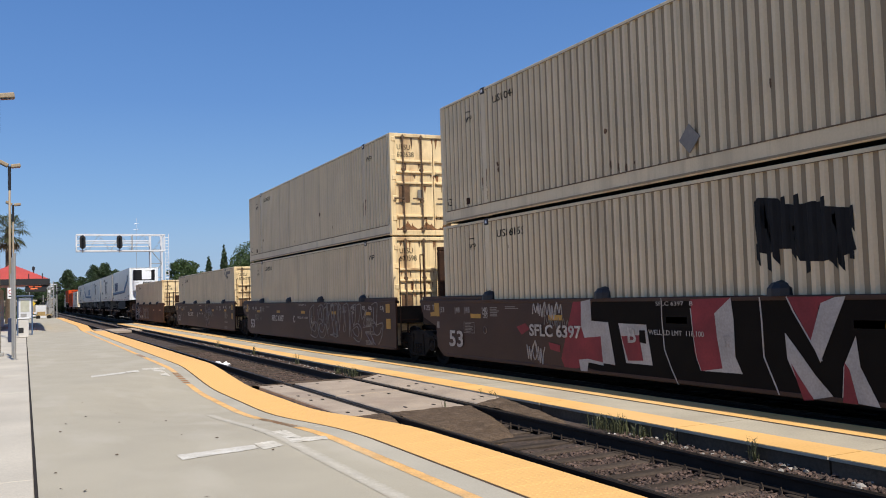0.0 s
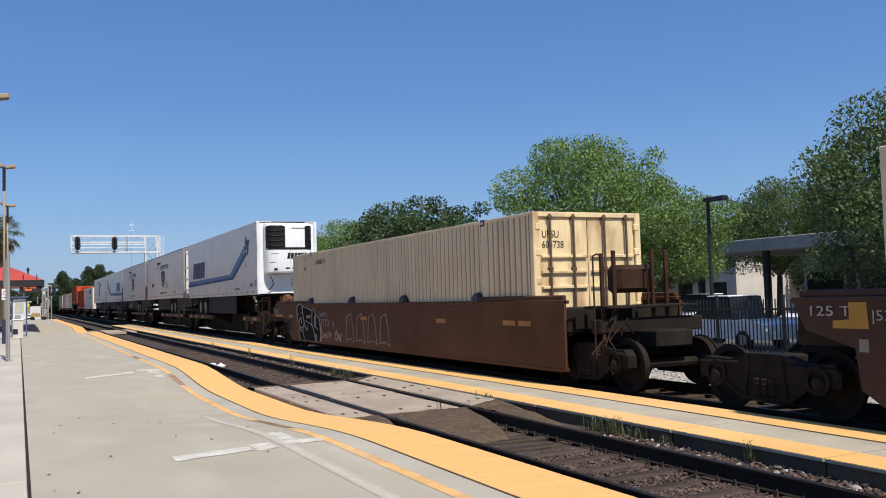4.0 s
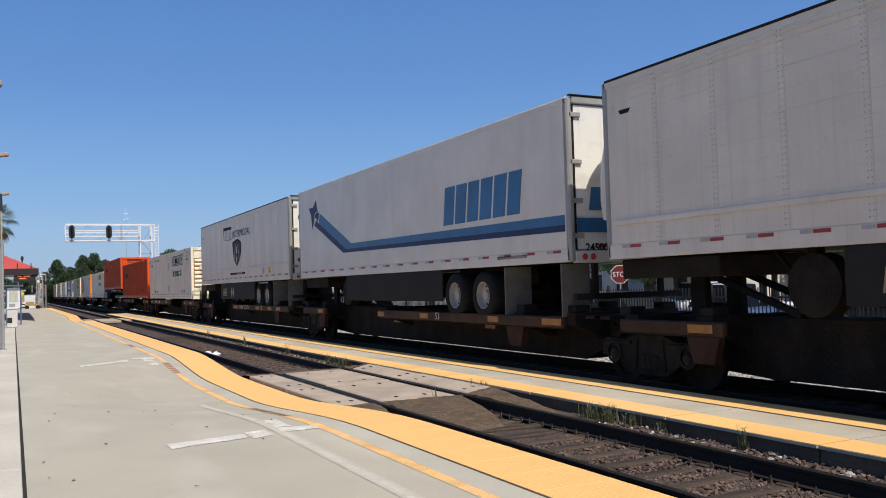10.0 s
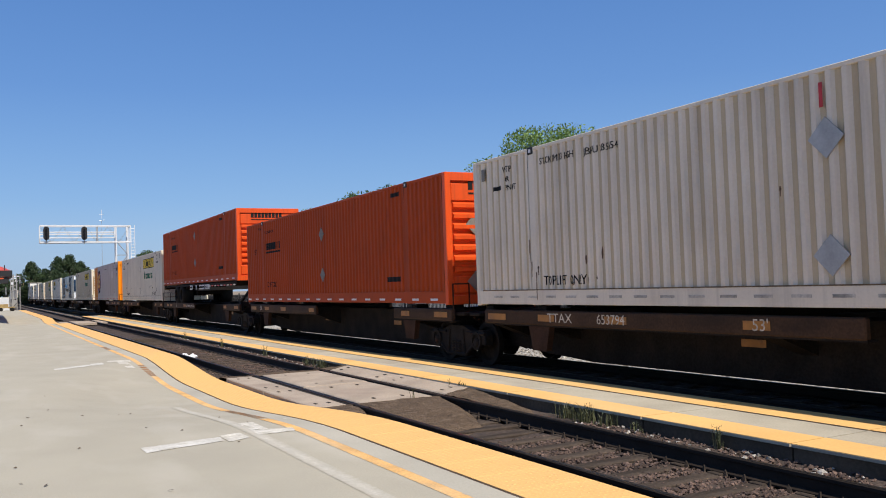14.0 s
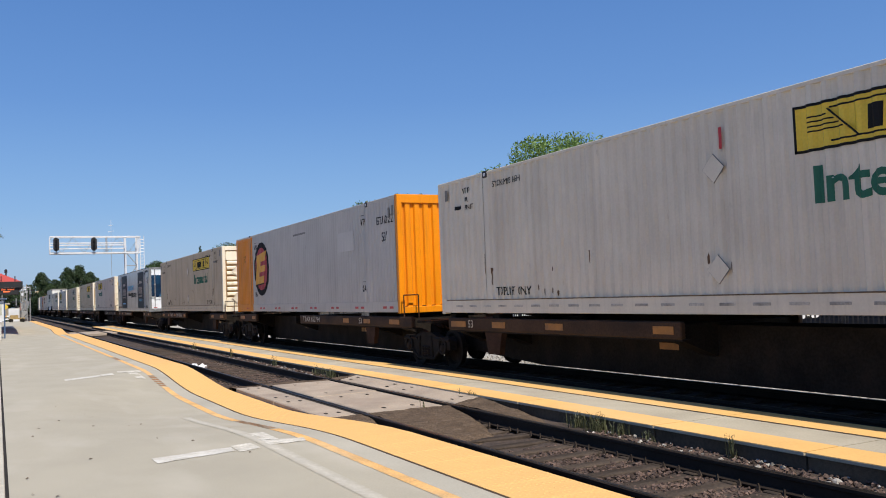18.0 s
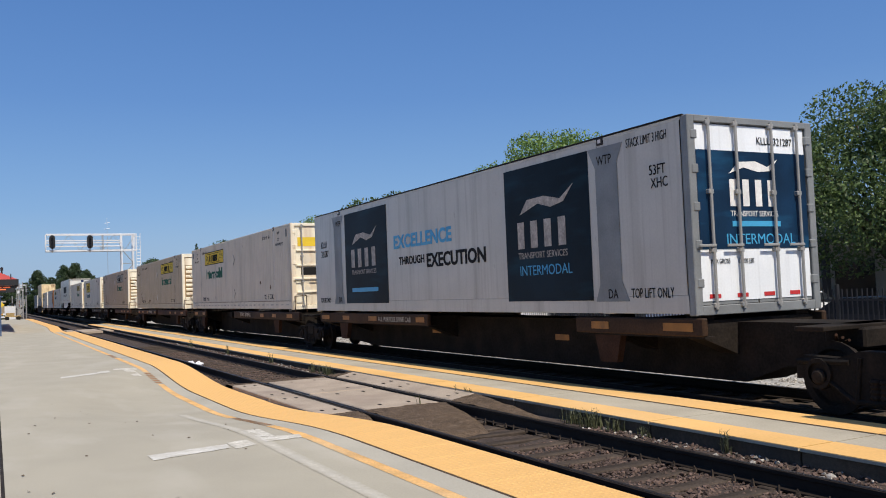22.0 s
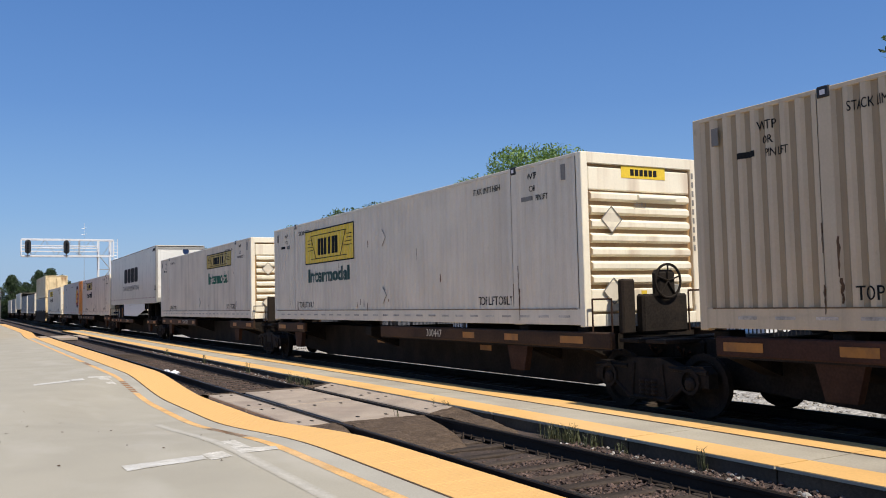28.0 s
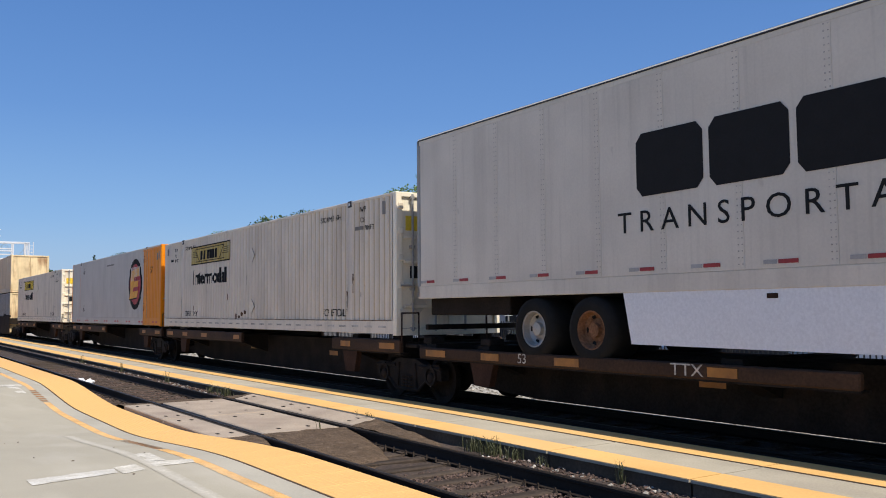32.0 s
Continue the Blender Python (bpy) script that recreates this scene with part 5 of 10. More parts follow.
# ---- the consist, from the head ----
# cream, off-white and orange ends are set lighter than the same boxes' sides
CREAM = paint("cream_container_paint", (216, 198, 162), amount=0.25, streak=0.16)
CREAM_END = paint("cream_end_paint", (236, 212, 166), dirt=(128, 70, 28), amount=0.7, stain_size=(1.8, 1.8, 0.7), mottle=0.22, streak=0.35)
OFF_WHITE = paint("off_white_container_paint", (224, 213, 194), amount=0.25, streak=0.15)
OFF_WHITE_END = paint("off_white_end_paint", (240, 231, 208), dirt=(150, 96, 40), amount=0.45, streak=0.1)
# darker than the end paint: shade between the pressed ribs is put into it
END_RECESS = paint("dirty_end_recess_paint", (172, 140, 96), dirt=(110, 66, 30), amount=0.6, streak=0.2)
OFF_WHITE_CLEAN = paint("clean_off_white_paint", (222, 212, 192), amount=0.15, streak=0.12)
PALE_GREY = paint("pale_grey_container_paint", (196, 190, 180), amount=0.12, streak=0.15)
TRAILER_WHITE = paint("white_trailer_skin", (214, 206, 190), rough=0.3, spec=0.16, amount=0.12, streak=0.12)
REEFER_WHITE = paint("white_reefer_paint", (211, 205, 193), rough=0.3, spec=0.16, amount=0.1, streak=0.06)
KL_WHITE = paint("dulled_white_reefer_paint", (198, 195, 186), rough=0.22, amount=0.3, streak=0.2)
TRAILER_DIRTY = paint("dusty_white_trailer_skin", (218, 209, 193), rough=0.35, spec=0.16, amount=0.15, streak=0.12)
# darker copies of the side paints; trough shade and dust share one colour
CREAM_DARK = paint("dust_filmed_cream_paint", (150, 132, 103), amount=0.3, streak=0.2)
WHITE_DARK = paint("dust_filmed_off_white_paint", (198, 180, 148), amount=0.3, streak=0.15)
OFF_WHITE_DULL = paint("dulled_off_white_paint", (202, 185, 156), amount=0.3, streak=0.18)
DULL_DARK = paint("dust_filmed_dull_paint", (164, 144, 113), amount=0.3, streak=0.2)
DOOR_WHITE = paint("white_trailer_door", (222, 221, 214), rough=0.4, dirt=(150, 110, 70), amount=0.3, stain_size=(1.4, 1.4, 2.4), streak=0.2)
COOL_WHITE = paint("cool_white_door_skin", (236, 240, 243), rough=0.35, amount=0.12, streak=0.12)
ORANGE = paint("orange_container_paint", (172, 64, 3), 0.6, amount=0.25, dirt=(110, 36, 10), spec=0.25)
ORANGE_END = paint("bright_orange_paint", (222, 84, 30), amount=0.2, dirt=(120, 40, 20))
YELLOW = paint("yellow_container_paint", (234, 142, 8), amount=0.12)
ALUMINIUM = material("dull_aluminium", (0.33, 0.32, 0.295, 1), 0.55, metal=0.25, mottle=0.15, size=2)
KL_FRAME = material("grey_box_frame", (0.24, 0.25, 0.25, 1), 0.5, metal=0.2, mottle=0.2, size=2)
GREY_BOX = paint("grey_container_paint", (150, 152, 150), amount=0.3)
BLACK_SKIRT = material("black_side_skirt", (0.021, 0.020, 0.018, 1), 0.75, spec=0.2, mottle=0.2, size=2)

SILL_RED = material("red_brown_side_sill", (0.056, 0.024, 0.015, 1), 0.75, mottle=0.35, size=1.2, grain=0.2, stain=(0.02, 0.012, 0.009, 1), stain_amount=0.8, stain_size=(3, 0.7, 2), spec=0.25)
stack_cars = []
for name_, front_, top_ in (("b", 1.24, True), ("c", 20.52, True), ("a", 39.90, False)):
    car_ = well_car(front_, "dark brown steel well car with white lettering and graffiti", WELL_BROWN, trucks=("far", "near") if name_ == "b" else ("far",))
    low_ = container("container", "cream corrugated steel container resting in a brown well car", front_, 0.46, CREAM, near="doors", waves=78, trough_mat=CREAM_DARK, end_mat=CREAM_END)
    high_ = container("container", "cream corrugated steel container stacked on another container", front_, 3.40, CREAM, near="doors", waves=78, trough_mat=CREAM_DARK, end_mat=CREAM_END, h=2.78) if top_ else None
    stack_cars.append((car_, low_, high_))
rust_car = well_car(63.49, "rust-orange steel well car with painted graffiti", WELL_RUST, trucks=("far", "near"), far_ext=2.25, far_truck=-0.85, near_ext=1.05, near_truck=-0.2, end_frame="open")
rust_box = container("container", "cream corrugated steel container resting in a rust-orange well car", 63.49, 0.46, CREAM, near="doors", waves=78, trough_mat=CREAM_DARK, end_mat=CREAM_END)

# road trailers on spine platforms
m1_car = spine_car(85.01, near_sill=(-0.1, 2.6), far_sill=(9.2, 16.0), near_truck=0.37, grabs=True, near_ext=1.2, gap=2.4, deck=(8.6, 15.6), sz=(0.93, 1.13))
rusty_brake(m1_car, -0.75, -0.17)
hitch(m1_car, 1.2)
m1 = trailer("trailer", "white refrigerated trailer with a blue rising arrow stripe, nose first", 84.83, REEFER_WHITE, COOL_WHITE, (11.3, 12.6), stand=4.5, h=3.04)
spines, vans = [], []
for front_, who_ in ((102.71, "p"), (120.09, "p"), (137.26, "m"), (154.56, "p")):
    car_ = spine_car(front_, near_sill=(0.36, 9.2), far_sill=(13.6, 15.9), gap=1.25, near_ext=0.62, deck=(0.6, 8.0), sz=(0.93, 1.13), far_at=16.15 if front_ < 110 else 15.4,
                     ambers=((1.43, 1.99), (2.63, 3.21), (4.53, 5.06), (8.15, 8.99), (13.8, 14.3)) if front_ > 150 else ((0.40, 1.03), (2.64, 3.09), (6.0, 6.45), (8.7, 9.15), (13.8, 14.3)))
    hitch(car_, 15.0, -1)
    wheels_ = (3.3, 4.6)
    if who_ == "p":
        t_ = trailer("trailer", "dusty white refrigerated trailer with a grey shield emblem, doors first", front_, TRAILER_DIRTY, ALUMINIUM, wheels_, panels=13, stand=12.5, floor=0.93, h=2.96, top_mat=ALUMINIUM)
    else:
        t_ = trailer("trailer", "white refrigerated trailer with a blue stripe, doors first", front_, REEFER_WHITE, ALUMINIUM, wheels_, stand=12.5, floor=0.93, h=2.96)
    vans.append((t_, who_))
    spines.append(car_)

# containers and trailers farther back: front, kind
boxes = {}
for key_, front_, mat_, opts_ in (
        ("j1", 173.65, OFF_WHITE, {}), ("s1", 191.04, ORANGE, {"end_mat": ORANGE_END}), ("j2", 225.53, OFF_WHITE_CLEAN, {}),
        ("e1", 243.94, PALE_GREY, {"near": "flat"}), ("j3", 262.68, OFF_WHITE_DULL, {}), ("kl", 283.49, TRAILER_WHITE, {"near": "flush doors"}),
        ("j4", 302.08, OFF_WHITE, {"near": "doors"}), ("j5", 320.81, OFF_WHITE_DULL, {}), ("j6", 341.40, OFF_WHITE_DULL, {}),
        ("j7", 360.05, OFF_WHITE_CLEAN, {}), ("j8", 378.83, OFF_WHITE, {}), ("j9", 413.28, OFF_WHITE, {"near": "doors"}),
        ("e2", 429.9, PALE_GREY, {"near": "doors"}), ("j10", 449.05, OFF_WHITE, {"near": "doors"})):
    kind_ = key_[0]
    label_ = {"j": "off-white corrugated container with a green word and a haulier's sign panel", "s": "orange corrugated container with grey placards",
              "e": "pale grey container with golden yellow ends and a red disc emblem", "k": "white refrigerated container with dark blue picture panels"}[kind_]
    if kind_ == "e":
        opts_ = dict(opts_, end_mat=YELLOW, far_end=YELLOW, waves=84, depth=0.015, h=2.97)
    if kind_ == "k":
        opts_ = dict(opts_, waves=12, depth=0.002, end_mat=KL_FRAME)
        mat_ = KL_WHITE
    if kind_ == "j" and "end_mat" not in opts_:
        opts_ = dict(opts_, end_mat=OFF_WHITE_END, trough_mat={OFF_WHITE_DULL: DULL_DARK, OFF_WHITE: WHITE_DARK}.get(mat_))
    if key_ == "j7":
        opts_ = dict(opts_, waves=76, depth=0.022, trough_mat=None)
    zb_ = 1.33 if kind_ != "k" else 1.28
    boxes[key_] = container("container", label_, front_, zb_, mat_, **opts_)
    lone_ = 0.4 if key_ in ("j1", "j3", "j5", "j10") else 0
    long_ = key_ in ("e1", "j4", "j7", "j5", "j6")
    spines.append(spine_car(front_, near_sill=(-0.6, 8.0) if long_ else (-0.1, 2.9), far_sill=(13.4, 15.9) if long_ and key_ != "j5" else (7.4 if key_ == "j1" else 8.6, 15.9), gap=3.3 if key_ == "kl" else 2.4, near_ext=2.0 if key_ == "kl" else 1.1,
                            near_truck=lone_, grabs=key_ != "kl", brake=key_ in ("j1", "j7", "j8"), far_at={"e1": 15.2, "j4": 15.2, "j3": 18.1}.get(key_), gussets=(2.1,) if key_ == "e1" else (2.1, 14.05), mat=SILL_RED if key_ in ("j5", "j6") else None))

s2_car = spine_car(208.69, far_sill=(8.4, 16.4), gap=1.4, near_ext=0.7, deck=(8.0, 16.0), far_at=16.35, gussets=(2.1, 13.5), ambers=((0.1, 0.72), (2.0, 2.45), (10.25, 10.86), (13.87, 14.4), (14.86, 15.33)))
hitch(s2_car, 1.3)
s2 = container("container", "orange corrugated container on a road chassis", 208.69, 2.18, ORANGE, end_mat=ORANGE_END)
b1_car = spine_car(396.46, far_sill=(7.2, 16.0), gap=1.2, near_ext=0.6, deck=(8.0, 16.0), sz=(0.93, 1.13))
hitch(b1_car, 1.3)
b1 = trailer("trailer", "white dry van trailer with black letter blocks and white skirts", 396.36, TRAILER_WHITE, ALUMINIUM, (11.4, 12.7), panels=13, stand=3.0, h=3.08, rims=(ORANGE_RUST, None))

# the tail of the train, far off
for i_, (front_, kind_) in enumerate(((469.2, "stack"), (489.0, "grey"), (507.5, "grey"), (526.0, "van"), (544.5, "grey"), (563.0, "box"), (581.5, "box"), (600.0, "van"),
                                      (618.5, "box"), (637.0, "orange"), (655.5, "box"), (674.0, "box"), (692.5, "box"), (711.0, "grey"))):
    if kind_ == "stack":
        well_car(front_, "dark grey well car with a double stack", GRIME, trucks=("far", "near"), end_frame=False)
        container("container", "grey container in a well car", front_, 0.46, GREY_BOX, near="doors", plain=True, end_mat=CREAM_END, group="containers at the tail of the train")
        container("container", "cream container with a yellow sign on its doors, stacked on another", front_, 3.40, CREAM, near="doors", plain=True, end_mat=CREAM_END, h=2.78, group="containers at the tail of the train")
        continue
    spine_car(front_, gap=2.35, near_ext=1.0, deck=(1, 15) if kind_ == "van" else None, plain=True)
    if kind_ == "van":
        trailer("trailer", "white road trailer on a spine car far back in the train", front_, TRAILER_WHITE, REEFER_WHITE, (11.3, 12.6), stand=3.0, group="trailers at the tail of the train")
    else:
        container("container", {"grey": "grey", "box": "off-white", "orange": "orange"}[kind_] + " corrugated container far back in the train", front_, 1.33,
                  {"grey": GREY_BOX, "box": OFF_WHITE, "orange": ORANGE}[kind_], end_mat=OFF_WHITE_CLEAN if kind_ != "orange" else ORANGE_END, group="containers at the tail of the train")

# ---- writing, emblems and fittings on the train ----
def sign_panel(box_, y0, y1, z0, z1, mat, black=True):
    """A haulier's sign: framed panel with a bar of dark blocks between two scroll shapes."""
    p = part("sign_panel", side_shape(Geo(), rect(y1, z0, y0, z1), 0.004), mat, box_)
    t, w, h = 0.035, y0 - y1, z1 - z0
    for r in (rect(y1, z0, y0, z0 + t), rect(y1, z1 - t, y0, z1), rect(y1, z0, y1 + t, z1), rect(y0 - t, z0, y0, z1)):
        part("border", side_shape(Geo(), r, 0.008), BLACK, p)
    n = 6
    a, b = y0 - w * 0.27, y1 + w * 0.29
    s = (a - b) / n
    for i in range(n):
        x = a - i * s
        part("brand_block", side_shape(Geo(), [(x, z0 + h * 0.24), (x - s * 0.72, z0 + h * 0.24), (x - s * 0.78, z0 + h * 0.72), (x - s * 0.06, z0 + h * 0.72)], 0.008), BLACK, p)
    for q in (-1, 1):
        e0, e1 = (y0 - w * 0.13, y0 - w * 0.24) if q < 0 else (y1 + w * 0.15, y1 + w * 0.25)
        part("banner_edge", side_shape(Geo(), [(e0, z0 + h * 0.82), (e0 + q * 0.03, z0 + h * 0.82), (e1 + q * 0.03, z0 + h * 0.16), (e1, z0 + h * 0.16)], 0.008), BLACK, p)
    for k, q in ((y0 - w * 0.05, -1), (y1 + w * 0.05, 1)):
        for j in range(4):
            zz = z0 + h * (0.40 + 0.10 * j)
            part("scroll_line", side_shape(Geo(), [(k, zz), (k + q * w * (0.14 - 0.02 * j), zz), (k + q * w * (0.14 - 0.02 * j), zz + 0.018), (k, zz + 0.018)], 0.008), BLACK, p)
    for zz in (0.14, 0.82):
        part("scroll_line", side_shape(Geo(), rect(y1 + w * 0.14, z0 + h * zz, y0 - w * 0.14, z0 + h * zz + 0.022), 0.008), BLACK, p)
    return p


def small_bars(parent, y, z, rows, width, mat=GREY_MARK, h=0.035, gap=0.06, x=SX):
    """Lines of small print that cannot be read."""
    rng = random.Random(int(abs(y * 100 + z * 10)))
    for i in range(rows):
        part("print_line", side_shape(Geo(), rect(y - width * rng.uniform(0.6, 1.0), z - i * gap, y, z - i * gap + h), x=x), mat, parent)


GREY_PLATE = material("scuffed_grey_placard", (0.40, 0.41, 0.41, 1), 0.5, metal=0.2, mottle=0.2, size=4)
SIGN_WORN = paint("worn_ochre_sign", (186, 164, 92), dirt=(205, 190, 158), amount=0.9, stain_size=(2.0, 6.0, 0.6))


def weather(c, key, count=8, posts=(2.0, 14.05), h=2.6):
    """Rust that has run down from chips and along the lifting posts."""
    rng = random.Random(sum(ord(k) for k in key) * 7 + 3)
    g = Geo()
    for i in range(count):
        if i % 3:
            y = rng.choice(posts) + rng.choice((-0.11, -0.085, 0.07, 0.11)) + rng.uniform(-0.02, 0.02)
            top, ln = rng.uniform(0.4, 1.4), rng.uniform(0.15, 0.5)
        else:
            y, top, ln = rng.uniform(0.4, 15.6), rng.uniform(0.5, h), rng.uniform(0.06, 0.28)
        w = rng.uniform(0.008, 0.024)
        n = 7
        left = [(y - w * rng.uniform(0.2, 1.3) * (1 - 0.6 * k / n), top - ln * k / n) for k in range(n + 1)]
        right = [(y + w * rng.uniform(0.2, 1.3) * (1 - 0.6 * k / n), top - ln * k / n) for k in range(n + 1)]
        side_shape(g, left + right[::-1], 0.002)
    at = rng.uniform(8.0, 13.0)
    for i in range(count):
        y = at + i * 0.11 + rng.uniform(-0.03, 0.03) if i % 2 else rng.uniform(0.6, 15.4)
        z0, w, ln = rng.uniform(0.36, 0.50) if i % 2 else rng.uniform(0.5, 1.2), rng.uniform(0.015, 0.045), rng.uniform(0.04, 0.12)
        side_shape(g, [(y + w * rng.uniform(0.6, 1.1) * math.cos(k * math.tau / 7), z0 + ln * rng.uniform(0.5, 1.1) * math.sin(k * math.tau / 7)) for k in range(7)], 0.002)
    tagged(part("rust_stain", g, RUST_STREAK, c), "thin runs of rust", kind="stuff")


DIRT_SHADE_LINE = material("brown_ledge_dirt", (0.20, 0.13, 0.075, 1), 0.95, mottle=0.5, size=6, grain=0.2)
RUST_STREAK = material("rust_streak", (0.15, 0.085, 0.045, 1), 0.9, mottle=0.5, size=3, grain=0.2)


def haul_box(key, panel, far=False, ink=GREEN_INK, number="", low=True, panel_z=(2.02, 2.61), word_size=0.62, word_z=1.40):
    """The usual marks of the off-white boxes."""
    c = boxes[key]
    y0, y1 = (13.2, 9.5) if far else (6.4, 2.7)
    sign_panel(c, y0, y1, *panel_z, panel)
    side_text(c, "Intermodal", word_size, ink, y0 - 0.22, word_z, stretch=(3.25 / (word_size * 4.62)), bold=0.018)
    if low:
        side_text(c, "TOP LIFT ONLY", 0.24, BLACK, 3.35, 0.38, 0.72)
        side_text(c, "TOP LIFT ONLY", 0.24, BLACK, 13.75, 0.38, 0.72)
    for y_ in (3.45, 13.75):
        side_text(c, "STACK LIMIT 3 HIGH", 0.17, BLACK, y_, 2.55, 0.62)
    side_text(c, "WTP", 0.17, BLACK, 1.55, 2.62, 0.8)
    side_text(c, "WTP", 0.17, BLACK, 15.05, 2.56, 0.8)
    if number:
        side_text(c, number, 0.17, BLACK, 12.45, 2.53, 0.9)
    side_text(c, "OR", 0.15, BLACK, 14.98, 2.38, 0.8)
    small_bars(c, 15.4, 2.24, 1, 0.42, BLACK, 0.08)
    side_text(c, "PIN LIFT", 0.15, BLACK, 14.92, 2.21, 0.62)
    part("vent", Geo().box(SX - 0.012, SX, 15.68, 15.80, 2.48, 2.72, 0.004), GREY_MARK, c)
    side_text(c, "OR", 0.15, BLACK, 1.5, 2.40, 0.8)
    small_bars(c, 1.75, 2.24, 1, 0.4, GREY_MARK, 0.08)
    side_text(c, "PIN LIFT", 0.15, BLACK, 1.30, 2.22, 0.62)
    weather(c, key)
    part("vent", Geo().box(SX - 0.012, SX, 0.42, 0.54, 2.48, 2.75, 0.004), GREY_MARK, c)
    # pressings along the bottom rail, and the dirt that lies on its ledge
    g = Geo()
    for i in range(26):
        side_shape(g, rect(0.42 + i * 0.59, 0.15, 0.72 + i * 0.59, 0.19), 0.003)
    tagged(part("rail_pressing", g, GREY_BAND, c), kind="stuff")
    part("ledge_dirt", side_shape(Geo(), rect(0.2, 0.288, 15.9, 0.306), 0.003), DIRT_SHADE_LINE, c)
    for z_ in ((0.55,) if key == "j8" else (0.55, 1.95)):
        placard_outline(c, 7.78, z_ + 0.1), placard(c, 7.78, z_ + 0.1, OFF_WHITE_CLEAN if key not in ("j1", "j8") else OFF_WHITE if key != "j1" else GREY_PLATE, 0.2 if key != "j1" else 0.25)
    return c


def placard_outline(c, y, z, r=0.2):
    """A bare diamond frame that holds no sign."""
    for a, b in (((y - r, z), (y, z - r)), ((y, z - r), (y + r, z)), ((y + r, z), (y, z + r)), ((y, z + r), (y - r, z))):
        part("placard_frame", Geo().rod((SX - 0.006, *a), (SX - 0.006, *b), 0.008, 4), GREY_MARK, c)




def end_sign(key, mat, number, intermodal=True, rust=()):
    c = boxes[key]
    p = part("end_sign_panel", end_shape(Geo(), rect(-0.42, 2.5, 0.57, 2.71), y=0.03), mat, c)
    end_blocks(p, -0.22, 2.545, 0.62, 0.11, BLACK, 6, 0.0, 0.25, y=0.026)
    if intermodal:
        end_text(c, "Intermodal", 0.16, GREEN_INK, -0.34, 2.34, y=0.03, stretch=1.05)
    end_text(c, number, 0.13, GREY_MARK, -0.16, 2.0, y=0.02, stretch=0.9)
    for z in (1.78, 0.58):
        g = Geo()
        o = [(-0.9, z), (-0.68, z - 0.22), (-0.46, z), (-0.68, z + 0.22)]
        for (xa, za), (xb, zb) in zip(o, o[1:] + o[:1]):
            g.rod((xa, -0.004, za), (xb, -0.004, zb), 0.009, 4)
        q = part("placard_holder", end_shape(Geo(), o, 0.004, 0.012), OFF_WHITE_CLEAN, c, "pale diamond placard holder")
        part("holder_frame", g, GREY_MARK, q)
    part("yellow_sticker", end_shape(Geo(), rect(-0.06, 0.42, 0.06, 0.58), 0.003, 0.03), SIGN_YELLOW, c)
    g = Geo()
    for i in range(9):
        g.box(1.17, 1.21, -0.006, 0.0, 2.55 - i * 0.16, 2.65 - i * 0.16)
    part("upright_number", g, GREY_MARK, c)
    for x, z0, z1, w in rust:
        n = 6
        g = Geo()
        for i in range(n):
            a, b = z0 + (z1 - z0) * i / n, z0 + (z1 - z0) * (i + 0.8) / n
            g.box(x - w * 0.5, x + w * 0.5, 0.016, 0.0185, a, b)
        part("rust_stain", g, RUST_STREAK, c)
    return c


haul_box("j1", SIGN_FADED, number="JBHU 285454", ink=GREEN_INK)
part("red_tag", side_shape(Geo(), rect(7.80, 2.42, 7.85, 2.72)), RED_TAPE, boxes["j1"]), part("red_tag", side_shape(Geo(), rect(7.6, 2.3, 7.65, 2.6)), RED_TAPE, boxes["j2"])
end_sign("j1", SILVER_TAPE, "JBHU  285454", False, ((-0.66, 0.9, 1.7, 0.09),))
haul_box("j2", SIGN_YELLOW)
end_sign("j2", SIGN_YELLOW, "JBHU", True)
haul_box("j3", SIGN_YELLOW)
end_sign("j3", SIGN_YELLOW, "JBHU 323011", True)
haul_box("j4", SIGN_YELLOW, far=True)
haul_box("j5", SIGN_YELLOW, number="JBHU 279272")
end_sign("j5", SILVER_TAPE, "JBHU 279272", True)
haul_box("j6", SIGN_FADED)
end_sign("j6", SILVER_TAPE, "JBHU 263040", True, ((-0.62, 0.35, 1.75, 0.10), (0.82, 0.35, 1.75, 0.10)))
haul_box("j7", SIGN_YELLOW, far=True, ink=material("dark_green_lettering", (0.015, 0.06, 0.045, 1), 0.5), panel_z=(1.63, 2.62), word_size=0.52, word_z=1.12, number="JBHU")
end_sign("j7", SIGN_YELLOW, "JBHU", False)
haul_box("j8", SIGN_WORN)
end_sign("j8", SILVER_TAPE, "JBHU", False)
haul_box("j9", SIGN_WORN, far=True, ink=BLACK)
haul_box("j10", SIGN_YELLOW, far=True, ink=BLACK)
for key_ in ("j4", "j9", "j10"):
    c_ = boxes[key_]
    part("door_sign_panel", end_shape(Geo(), rect(-1.05, 2.12, 1.05, 2.42), 0.004, 0.045), SIGN_YELLOW, c_)
    end_blocks(c_, -0.45, 2.18, 0.95, 0.18, BLACK, 6, 0.0, 0.25, y=0.05)
    end_placard(c_, -0.75, 1.68, OFF_WHITE_CLEAN, 0.2, 0.045), end_placard(c_, -0.75, 0.62, OFF_WHITE_CLEAN, 0.2, 0.045)
    part("notice_plate", end_shape(Geo(), rect(-0.95, 1.15, -0.35, 1.40), 0.004, 0.045), BLACK, c_)

